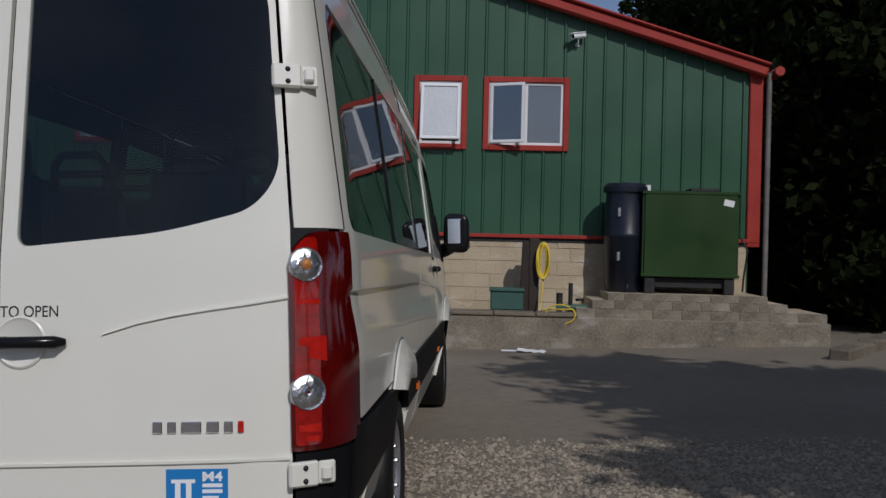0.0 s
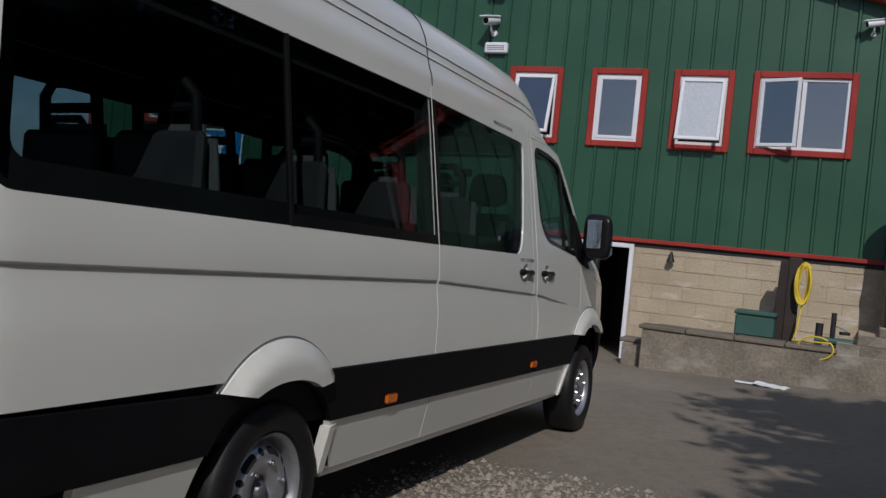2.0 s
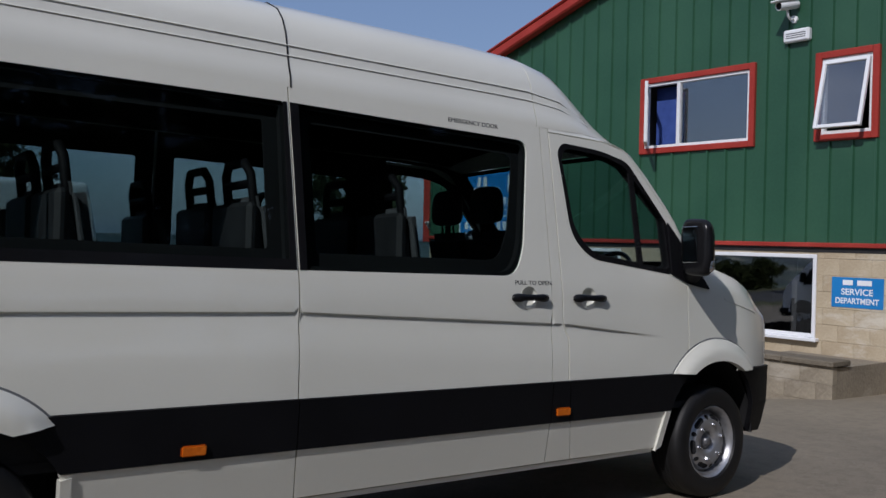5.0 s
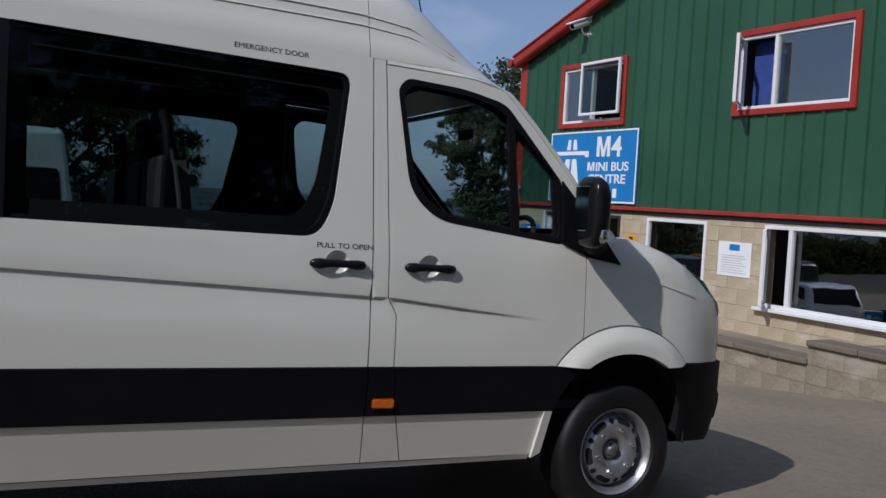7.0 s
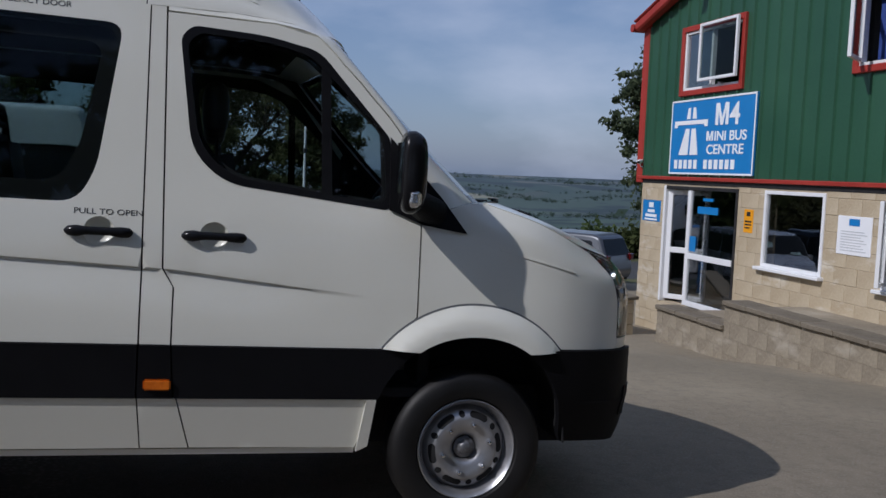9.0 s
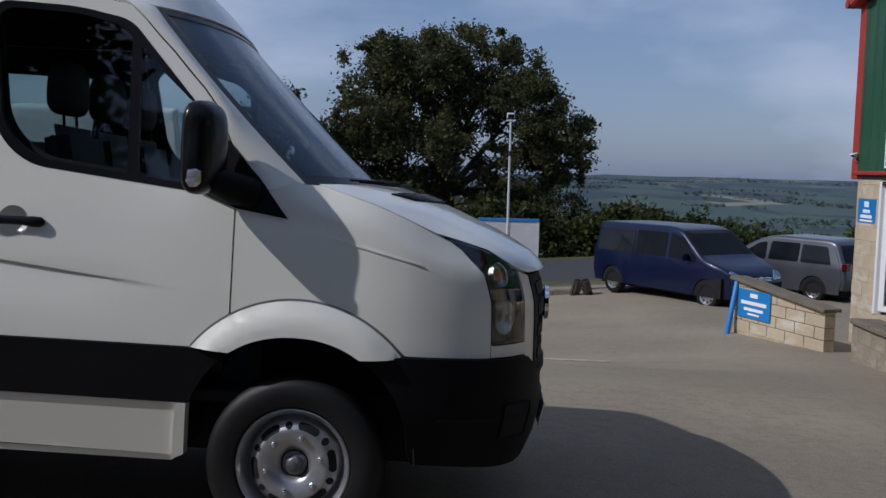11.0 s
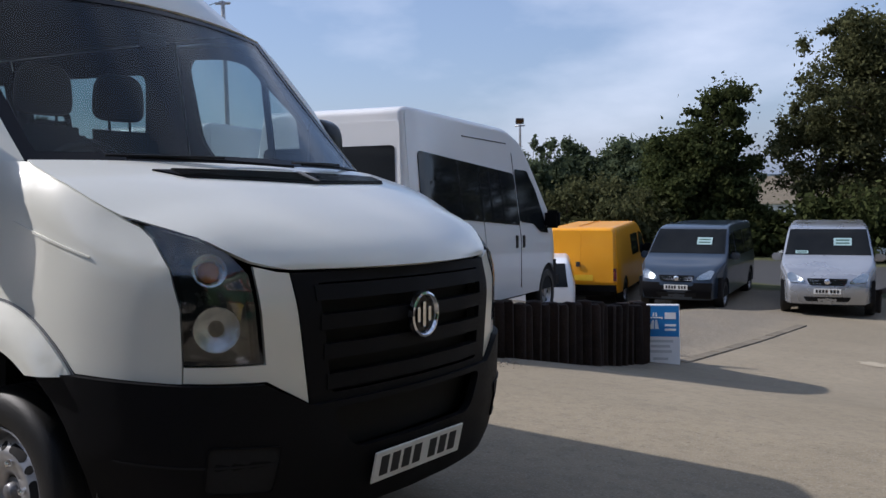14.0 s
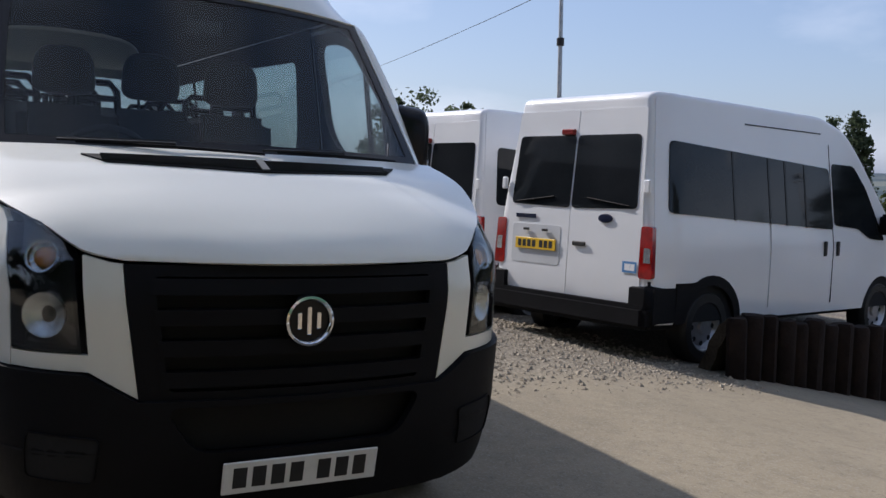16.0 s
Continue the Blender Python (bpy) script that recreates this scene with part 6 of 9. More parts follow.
# seats inside
def seat(parent, x, y, driver=False):
    h = 1.02 if not driver else 1.08
    b = part("seat", boxed(x - 0.24, y - 0.22, 0.95, x + 0.24, y + 0.22, 1.10, 0.05, seg=2), "cloth", parent, "grey cloth passenger seat with dark sides", smooth=50)
    part("seat_leg", boxed(x - 0.12, y - 0.16, 0.62, x + 0.12, y + 0.16, 0.955), "dark", b)
    back = boxed(-0.06, -0.215, 0, 0.05, 0.215, 0.66 if not driver else 0.62, 0.05, seg=2)
    m = pose(x - 0.22, y, 1.04, 0, -10, 0)
    part("backrest", back, "seatblack" if driver else "cloth", b, smooth=50, m=m)
    if driver:
        pad = bmesh.new()
        power = lambda v, e: math.copysign(abs(v) ** e, v)
        rings = [[(x - 0.355 + 0.06 * power(math.cos(p), 0.7) * math.cos(q), y + (0.142 - 0.02 * math.sin(p)) * power(math.cos(p), 0.45) * power(math.sin(q), 0.6), 1.815 + 0.118 * power(math.sin(p), 0.6)) for q in np.linspace(0, 2 * math.pi, 24, endpoint=False)] for p in np.linspace(-1.52, 1.52, 13)]
        grid = [[pad.verts.new(c) for c in r] for r in rings]
        for r0, r1 in zip(grid, grid[1:]):
            for k in range(24):
                pad.faces.new((r0[k], r0[(k + 1) % 24], r1[(k + 1) % 24], r1[k]))
        pad.faces.new(grid[0][::-1]), pad.faces.new(grid[-1])
        part("headrest", pad, "seatblack", b, "black headrest", smooth=60)
        for k in (-0.06, 0.06):
            part("headrest_post", tube([(x - 0.34, y + k, 1.62), (x - 0.35, y + k, 1.74)], 0.007, 6), "dark", b)
    else:
        top = 1.70
        part("seat_shell", boxed(x - 0.40, y - 0.2, 1.12, x - 0.345, y + 0.2, 1.66, 0.02), "seatblack", b)
        part("grab_handle", tube([(x - 0.34, y - 0.135, top - 0.06), (x - 0.36, y - 0.13, top + 0.09), (x - 0.368, y - 0.085, top + 0.14), (x - 0.368, y + 0.085, top + 0.14), (x - 0.36, y + 0.13, top + 0.09), (x - 0.34, y + 0.135, top - 0.06)], 0.022, 8), "plastic", b, "black grab handle", smooth=50)
        part("grab_bar", tube([(x - 0.358, y - 0.13, top + 0.045), (x - 0.358, y + 0.13, top + 0.045)], 0.02, 8), "plastic", b)
    return b


for y in (-0.50, -0.09, 0.32):
    seat(bus, -0.80, y, True)
for x in (-1.95, -2.75, -3.55, -4.35, -5.15):
    for y in (-0.66, -0.20, 0.66) if x > -5 else (0.66,):
        seat(bus, x, y)
part("dashboard", boxed(-0.20, -0.80, 1.02, 0.16, 0.80, 1.40, 0.06, seg=2), "seatblack", bus, "black moulded dashboard", smooth=50)
part("instrument_hood", boxed(-0.16, -0.62, 1.36, 0.05, -0.22, 1.46, 0.04, seg=2), "seatblack", bus, smooth=50)
sw = part("steering_wheel", tube([(0.20 * math.cos(a), 0.20 * math.sin(a), 0) for a in np.linspace(0, 2 * math.pi, 25)], 0.015, 8), "seatblack", bus, "black steering wheel", smooth=60, m=pose(-0.40, -0.42, 1.36, 0, -62, 0))
part("wheel_spokes", boxed(-0.025, -0.19, -0.012, 0.025, 0.19, 0.012), "seatblack", sw)
part("wheel_boss", boxed(-0.07, -0.07, -0.03, 0.12, 0.07, 0.02, 0.02), "seatblack", sw)
part("rear_view_mirror", boxed(-0.50, -0.08, 1.975, -0.47, 0.08, 2.04, 0.012), "seatblack", bus)
part("tax_disc", boxed(0.0, -0.001, -0.04, 0.001, 0.001, 0.04), "paper", bus, m=pose(0.02, 0.70, 1.50))

# ---- other vehicles; x forward from the rear axle ----
def outline_rows(top, step=0.12):
    out = [top[0]]
    for a, b in zip(top, top[1:]):
        k = max(1, int(math.dist(a, b) / step))
        out += [(a[0] + (b[0] - a[0]) * i / k, a[1] + (b[1] - a[1]) * i / k) for i in range(1, k + 1)]
    return out


class Shell:
    """A car body from its side outline (rear foot over the roof to the front foot), half width and tumblehome."""

    def __init__(self, top, half, belt, lean, r, sill, axles, wheel_r):
        self.top, self.half, self.belt, self.lean, self.r = outline_rows(rounded(top, [0] + [0.16] * (len(top) - 2) + [0], 4)), half, belt, lean, r
        n = []
        for i in range(len(self.top)):
            a, b = self.top[max(0, i - 1)], self.top[min(len(self.top) - 1, i + 1)]
            d = Vector((b[0] - a[0], b[1] - a[1])).normalized()
            n.append((-d.y, d.x))
        self.norm, self.sill, self.axles, self.wheel_r = n, sill, axles, wheel_r
        self.length = (min(p[0] for p in self.top), max(p[0] for p in self.top))

    def width(self, x, z):
        lo, hi = self.length
        w = self.half - self.lean * max(0.0, z - self.belt) - 0.05 * max(0.0, 0.6 - z)
        return w - 0.16 * ease(x, hi - 0.75, hi) - 0.05 * ease(-x, -lo - 0.35, -lo)

    def side(self, a, b, off):
        return (a, -(self.width(a, b) + off), b)

    def side_outline(self):
        ins = [(p[0] - n[0] * self.r, p[1] - n[1] * self.r) for p, n in zip(self.top, self.norm)]
        ins = [p for p in ins if p[1] >= self.sill + 0.02]
        base = []
        for ax in sorted(self.axles, reverse=True):
            R = self.wheel_r + 0.07
            t0 = math.asin((self.sill - self.wheel_r) / R) if abs(self.sill - self.wheel_r) < R else 0
            base += [(ax + R * math.cos(t), self.wheel_r + R * math.sin(t)) for t in np.linspace(t0, math.pi - t0, 13)]
        return ins[::-1] and [(ins[0][0], self.sill)][:0] + ins + [(ins[-1][0], self.sill)] + base + [(ins[0][0], self.sill)]

    def row(self, i, off=0.0, reach=1.0):
        p, n = self.top[i], self.norm[i]
        cols = []
        for t in np.linspace(0, math.pi / 2, 5):
            d = self.r - self.r * math.sin(t) - off
            x, z = p[0] - n[0] * d, p[1] - n[1] * d
            cols.append((x, self.width(p[0], p[1] - n[1] * self.r) - self.r + self.r * math.cos(t) + off * math.cos(t), z))
        side = [(x, -y, z) for x, y, z in cols]
        x, z = p[0] + n[0] * off, p[1] + n[1] * off
        w = cols[-1][1]
        nose = 0.07 * ease(p[0], self.length[1] - 0.8, self.length[1])
        mid = [(x + nose * (1 - u * u), u * w, z) for u in (-0.75, -0.5, -0.25, 0, 0.25, 0.5, 0.75)]
        return side + mid + [(x, y, z) for x, y, z in cols[::-1]]

    def wrap(self, a=0, b=None, off=0.0, cut=0, thick=0.0):
        b = len(self.top) if b is None else b
        rows = [self.row(i, off)[cut:len(self.row(i)) - cut] for i in range(a, b)]
        bm = bmesh.new()
        grid = [[bm.verts.new(p) for p in r] for r in rows]
        for r0, r1 in zip(grid, grid[1:]):
            for j in range(len(r0) - 1):
                bm.faces.new((r0[j], r0[j + 1], r1[j + 1], r1[j]))
        if thick:
            bmesh.ops.solidify(bm, geom=bm.faces[:], thickness=thick)
        bmesh.ops.recalc_face_normals(bm, faces=bm.faces)
        return bm

    def span(self, z0, z1, front):
        """Rows of the outline between two heights at the front or rear."""
        mid = (self.length[0] + self.length[1]) / 2
        k = [i for i, p in enumerate(self.top) if z0 - 1e-6 <= p[1] <= z1 + 1e-6 and (p[0] > mid) == front]
        return min(k), max(k) + 1


def car_wheel(parent, x, y, side, r, rim="rim"):
    m = Matrix.Translation((x, y, r)) @ (Matrix.Identity(4) if side < 0 else Matrix.Rotation(math.pi, 4, "Z"))
    bm = add_spin(bmesh.new(), [(r * 0.62, -0.08), (r * 0.68, -0.105), (r * 0.9, -0.105), (r * 0.98, -0.08), (r, -0.04), (r, 0.05), (r * 0.97, 0.09), (r * 0.6, 0.09)], 28)
    w = part("wheel", bm, "rubber", parent, smooth=40, m=m)
    rm = part("rim", add_spin(bmesh.new(), [(0.001, -0.075), (r * 0.16, -0.075), (r * 0.2, -0.05), (r * 0.42, -0.055), (r * 0.52, -0.04), (r * 0.6, -0.085), (r * 0.64, -0.09)], 28), rim, w, smooth=35)
    # Dark discs on the rim, in place of the shade in its holes.
    for k in range(8):
        a = 2 * math.pi * k / 8
        part("rim_slot", add_spin(bmesh.new(), [(0.001, -0.0585), (r * 0.07, -0.0575), (r * 0.075, -0.05)], 8, Matrix.Translation((r * 0.45 * math.cos(a), 0, r * 0.45 * math.sin(a)))), "dark", rm)


def glazing(shell, parent, polys):
    for k, poly in enumerate(polys):
        material = "black_glass" if k == 0 else "screen_dark"
        for mir in (False, True):
            skin("window", rounded(poly, 0.06), [], shell.side, material, parent, 0.008, 0.009, 0.15, mirror=mir, label="dark side glass")


def plate_on(parent, m, material):
    p = part("number_plate", boxed(-0.26, -0.055, 0, 0.26, 0.055, 0.01, 0.003), material, parent, m=m)
    for k in range(7):
        x = -0.2 + k * 0.062 + (0.03 if k > 3 else 0)
        part("plate_bar", boxed(x - 0.022, -0.033, 0.0102, x + 0.022, 0.035, 0.0112), "ink", p)
    return p


AHEAD, ASTERN = pose(0, 0, 0, 90, 0, 90), pose(0, 0, 0, 90, 0, -90)


def vehicle(name, label, category, m, paint, top, half, belt, lean, r, sill, axles, wheel_r, windows, screen, rear_glass, lower=None, group="parked vehicles"):
    v = root(name, label, category, group, m)
    sh = Shell(top, half, belt, lean, r, sill, axles, wheel_r)
    for mir in (False, True):
        skin("side_panel", sh.side_outline()[::-1], [], sh.side, paint, v, 0.02, 0, 0.15, mirror=mir)
        if lower:
            lo, hi = sh.length
            edges = [lo + r * 0.6] + [e for a in sorted(axles) for e in (a - wheel_r - 0.1, a + wheel_r + 0.1)] + [hi - r * 0.8]
            for a, b in zip(edges[::2], edges[1::2]):
                if b - a > 0.1:
                    skin("lower_trim", [(a, sill - 0.02), (b, sill - 0.02), (b, lower), (a, lower)], [], sh.side, "plastic", v, 0.02, 0.012, 0.3, mirror=mir)
    part("shell", sh.wrap(), paint, v, smooth=45)
    part("underside", boxed(sh.length[0] + 0.2, -half * 0.75, sill - 0.08, sh.length[1] - 0.3, half * 0.75, sill + 0.15), "dark", v)
    for ax in axles:
        part("axle_well", boxed(ax - wheel_r - 0.09, -half + 0.03, sill, ax + wheel_r + 0.09, half - 0.03, wheel_r * 2 + 0.1), "dark", v)
        for s in (-1, 1):
            car_wheel(v, ax, s * (half - 0.125), s, wheel_r)
    glazing(sh, v, windows)
    if screen:
        part("windscreen", sh.wrap(*sh.span(*screen, True), off=0.006, cut=3), "screen_dark", v, "dark windscreen", smooth=50)
    if rear_glass:
        part("rear_window", sh.wrap(*sh.span(*rear_glass, False), off=0.006, cut=4), "screen_dark", v, "dark rear glass", smooth=50)
    return v, sh


def door_mirrors(v, x, y, z, material, w=0.2, h=0.22):
    for s in (-1, 1):
        bm = boxed(x - 0.05, s * y, z - h / 2, x + 0.05, s * (y + w), z + h / 2, 0.03, seg=2)
        bmesh.ops.recalc_face_normals(bm, faces=bm.faces)
        part("door_mirror", bm, material, v, smooth=50)


# white high-roof minibuses beside each other
HIGH_ROOF = [(-0.80, 0.42), (-0.84, 0.60), (-0.82, 1.45), (-0.74, 2.44), (-0.66, 2.48), (2.05, 2.50), (2.55, 2.38), (2.85, 2.12), (3.50, 1.42), (3.95, 1.16), (4.12, 0.95), (4.15, 0.45), (4.05, 0.34)]


def white_bus(m, label):
    v, sh = vehicle("minibus", label, "minibus", m, "white", HIGH_ROOF, 0.975, 1.1, 0.125, 0.05, 0.40, (0.0, 3.30), 0.345,
                    [[(-0.62, 1.398), (2.16, 1.285), (2.12, 1.94), (-0.57, 2.048)], [(2.19, 1.33), (2.7, 1.30), (2.95, 1.19), (3.30, 1.17), (2.92, 1.76), (2.66, 2.0), (2.19, 2.0)]], (1.46, 2.12), None, None)
    x = sh.top[0][0]
    # rear doors: glass, seams, lamps, plate
    def rear(y, z, off=0.0):
        xx = float(np.interp(z, [0.42, 0.60, 1.45, 2.44], [-0.80, -0.84, -0.82, -0.74])) - off
        return (xx, y, z)
    def rear_fn(a, b, off):
        return rear(a, b, off)
    for s in (-1, 1):
        d = skin("rear_door", rounded([(0.006 * s, 0.56), (0.83 * s, 0.56), (0.83 * s, 1.2), (0.755 * s, 2.33), (0.006 * s, 2.33)][::s], 0.03), [], rear_fn, "white", v, 0.01, 0.006, 0.2, flip=True)
        skin("window", rounded([(0.012 * s, 1.40), (0.755 * s, 1.42), (0.72 * s, 2.09), (0.012 * s, 2.09)][::s], 0.05), [], rear_fn, "black_glass", d, 0.008, 0.012, 0.2, flip=True, label="dark rear door glass")
        part("wiper", tube([rear(0.68 * s, 1.44, 0.02), rear(0.2 * s, 1.50, 0.02)], 0.008, 6), "plastic", d)
        lamp = skin("tail_light", rounded([(0.815 * s, 0.81), (0.955 * s, 0.81), (0.935 * s, 1.27), (0.815 * s, 1.27)][::s], 0.03), [], rear_fn, "red_inner", v, 0.05, 0.012, 0.2, flip=True, label="red and clear tail light")
        skin("clear_lamp", [(0.86 * s, 0.95), (0.93 * s, 0.95), (0.925 * s, 1.08), (0.86 * s, 1.08)][::s], [], rear_fn, "lamp", lamp, 0.004, 0.014, 0.2, flip=True)
        for z in (1.62,):
            part("door_hinge", boxed(-0.03, -0.03, -0.06, 0.01, 0.03, 0.06, 0.01), "white", v, m=Matrix.Translation(rear(0.86 * s, z, 0.02)))
    skin("plate_recess", rounded([(0.10, 0.84), (0.72, 0.84), (0.72, 1.22), (0.10, 1.22)], 0.04), [], rear_fn, "grey_paint", v, 0.006, 0.010, 0.2, flip=True)
    plate_on(v, Matrix.Translation(rear(0.40, 1.03, 0.018)) @ ASTERN, "plate_yellow")
    for y in (0.28, 0.52):
        part("plate_lamp", boxed(-0.02, -0.03, -0.012, 0, 0.03, 0.012), "ink", v, m=Matrix.Translation(rear(y, 1.17, 0.02)))
    part("latch", boxed(-0.016, -0.08, -0.022, 0, 0.08, 0.022, 0.008), "iron", v, m=Matrix.Translation(rear(-0.14, 1.07, 0.012)))
    part("maker_badge", add_spin(bmesh.new(), [(0.001, -0.012), (0.05, -0.01), (0.06, 0)], 20, pose(0, 0, 0, 0, 0, 90) @ Matrix.Diagonal((1.4, 1, 0.7, 1))), "navy", v, "plain oval blue badge", m=Matrix.Translation(rear(-0.42, 1.32, 0.012)) @ pose(0, 0, 0, 0, 0, 180))
    part("model_bar", boxed(-0.006, -0.13, -0.02, 0, 0.13, 0.02), "navy", v, m=Matrix.Translation(rear(0.55, 1.30, 0.012)))
    part("dealer_sticker", boxed(-0.003, -0.075, -0.05, 0, 0.075, 0.05), "faded_blue", v, "faded blue dealer sticker", m=Matrix.Translation(rear(-0.72, 0.90, 0.012)))
    for u, w in ((-0.035, 0.022), (0.02, 0.03)):
        part("sticker_bar", boxed(-0.0042, u - w, -0.03, -0.0032, u + w, 0.03), "white_sign", v, m=Matrix.Translation(rear(-0.72, 0.90, 0.012)))
    part("brake_light", boxed(-0.03, -0.075, -0.028, 0.02, 0.075, 0.028, 0.01), "dull_red", v, m=Matrix.Translation(rear(0.10, 2.12, 0.02)))
    b = boxed(-0.93, -0.95, 0.36, -0.78, 0.95, 0.58, 0.04, seg=2)
    part("rear_bumper", b, "plastic", v, smooth=50)
    for s in (-1, 1):
        bm = boxed(-0.885, s * 0.70, 0.36, -0.42, s * 0.982, 0.79, 0.06, seg=3)
        bmesh.ops.recalc_face_normals(bm, faces=bm.faces)
        part("bumper_corner", bm, "plastic", v, smooth=50)
        for xx in (1.98, 2.24):
            part("door_handle", boxed(xx - 0.025, s * 0.97, 1.0, xx + 0.025, s * 0.995, 1.16, 0.008) if s > 0 else boxed(xx - 0.025, -0.995, 1.0, xx + 0.025, -0.97, 1.16, 0.008), "iron", v)
        part("door_seam", tube([(2.155, s * 0.977, 0.5), (2.155, s * 0.975, 1.1), (2.155, s * 0.838, 2.2)], 0.006, 5), "dark", v)
        part("door_seam", tube([(0.95, s * 0.977, 0.5), (0.95, s * 0.978, 1.1), (0.95, s * 0.95, 1.38)], 0.005, 5), "grey_paint", v)
        part("rain_gutter", tube([(0.6, s * 0.828, 2.29), (2.0, s * 0.826, 2.31)], 0.007, 5), "ink", v)
    door_mirrors(v, 3.22, 0.95, 1.36, "plastic", 0.2, 0.24)
    arc = lambda r, a, b: [(r * math.cos(radians(t)), 0.345 + r * math.sin(radians(t))) for t in np.linspace(a, b, 12)]
    for mir in (False, True):
        skin("arch_trim", [(-0.52, 0.40), (-0.52, 0.77), (-0.30, 0.77)] + arc(0.49, 118, 8) + arc(0.395, 8, 172), [], sh.side, "plastic", v, 0.02, 0.014, 0.1, mirror=mir, label="black wheel arch trim")
        for xx in (0.35, 0.95, 1.25, 1.62):
            lo, hi = 1.390 - 0.0406 * (xx + 0.62), 2.040 - 0.0401 * (xx + 0.57)
            skin("window_divider", [(xx - 0.014, lo), (xx + 0.014, lo), (xx + 0.014, hi), (xx - 0.014, hi)], [], sh.side, "gloss_black", v, 0.004, 0.013, 0.15, mirror=mir)
    part("front_bumper", boxed(3.75, -0.86, 0.32, 4.24, 0.86, 0.62, 0.08, seg=3), "plastic", v, smooth=50)
    return v


T1 = pose(-3.30, 4.87, -0.375, 0, 1.9, 101) @ pose(-0.10, -0.10, 0.06, 0, 0.7, 0.3) @ Matrix.Diagonal((1, 1, 0.957, 1))
white_bus(T1, "white high-roof minibus with dark windows on the gravel")
white_bus(T1 @ pose(0.3, 2.45, -0.02), "white high-roof minibus parked alongside its twin")

# silver and slate people carriers, nose towards the yard
CARRIER = [(-0.82, 0.40), (-0.86, 0.60), (-0.84, 1.0), (-0.70, 1.79), (-0.55, 1.83), (1.85, 1.845), (2.28, 1.77), (3.02, 1.18), (3.62, 0.98), (3.86, 0.80), (3.92, 0.50), (3.84, 0.28)]


def people_carrier(m, label, paint, sticker):
    v, sh = vehicle("van", label, "van", m, paint, CARRIER, 0.95, 1.0, 0.16, 0.1, 0.30, (0.0, 3.2), 0.325,
                    [[(-0.60, 1.10), (0.75, 1.10), (0.75, 1.66), (-0.52, 1.66)], [(0.82, 1.10), (1.85, 1.10), (1.85, 1.68), (0.82, 1.68)], [(1.95, 1.10), (2.88, 1.10), (2.40, 1.60), (1.97, 1.68)]], (1.22, 1.77), (1.15, 1.68), None)
    n = lambda y, z, off=0.0: (float(np.interp(z, [0.28, 0.5, 0.8, 0.98], [3.84, 3.92, 3.86, 3.62])) + 0.06 * (1 - (y / 0.75) ** 2) + off, y, z)
    fn = lambda a, b, off: n(a, b, off)
    for s in (-1, 1):
        h = skin("headlight", rounded([(0.42 * s, 0.72), (0.74 * s, 0.74), (0.80 * s, 0.90), (0.70 * s, 0.93), (0.46 * s, 0.80)][::s], 0.03), [], fn, "lamp", v, 0.02, 0.015, 0.1, label="clear headlight")
        ob = skin("lens", rounded([(0.42 * s, 0.72), (0.74 * s, 0.74), (0.80 * s, 0.90), (0.70 * s, 0.93), (0.46 * s, 0.80)][::s], 0.03), [], fn, "glass_lens", h, 0.004, 0.022, 0.1)
        ob.visible_shadow = False
    g = skin("grille", rounded([(-0.34, 0.68), (0.34, 0.68), (0.40, 0.82), (-0.40, 0.82)], 0.04), [], fn, "gloss_black", v, 0.02, 0.02, 0.1, label="dark grille with chrome bars")
    for z in (0.715, 0.75, 0.785):
        skin("grille_bar", [(-0.36, z - 0.006), (0.36, z - 0.006), (0.36, z + 0.006), (-0.36, z + 0.006)], [], fn, "chrome", g, 0.006, 0.026, 0.1)
    part("badge", add_spin(bmesh.new(), [(0.001, -0.02), (0.05, -0.018), (0.058, -0.008), (0.06, 0.0)], 20, pose(0, 0, 0, 0, 0, 90)), "chrome", g, "plain round badge", m=Matrix.Translation(n(0, 0.755, 0.02)), smooth=50)
    skin("lower_intake", rounded([(-0.40, 0.34), (0.40, 0.34), (0.46, 0.44), (-0.46, 0.44)], 0.03), [], fn, "dark", v, 0.01, 0.008, 0.1)
    plate_on(v, Matrix.Translation(n(0, 0.56, 0.02)) @ AHEAD, "plate_white")
    if paint != "silver":
        skin("front_bumper", [(-0.74, 0.30), (0.74, 0.30), (0.78, 0.66), (-0.78, 0.66)], [], fn, "plastic", v, 0.02, 0.004, 0.1)
    door_mirrors(v, 2.62, 0.93, 1.16, paint, 0.22, 0.16)
    for y, z, w, h in sticker:
        xx = 3.02 - (z - 1.18) * 1.2
        pc = part("price_card", boxed(-w / 2, -h / 2, 0, w / 2, h / 2, 0.004), "card", v, "pale price card behind the glass", m=Matrix.Translation((xx + 0.03, y, z)) @ pose(0, 0, 0, 90 - 40, 0, 90))
        for k in (-0.2, 0.2):
            part("price_bar", boxed(-w * 0.38, h * k - h * 0.1, 0.0042, w * 0.38, h * k + h * 0.1, 0.0052), "greenbox", pc)
    return v


def facing(x, y, deg, ahead, z=None):
    """Pose for a car whose point `ahead` metres before the rear axle stands at x, y."""
    a = radians(deg)
    ox, oy = x - ahead * math.cos(a), y - ahead * math.sin(a)
    return pose(ox, oy, ground_z(ox, oy) if z is None else z, 0, 0, deg)


people_carrier(facing(-1.36, 17.55, -78, 3.9, -1.64), "silver people carrier with sale cards in the windscreen", "silver", [(0.30, 1.50, 0.36, 0.2), (-0.52, 1.29, 0.26, 0.08)])
people_carrier(facing(-4.42, 17.08, -83, 3.9, -1.65), "slate blue van with a price card in the windscreen", "slate", [(0.36, 1.50, 0.34, 0.2)])
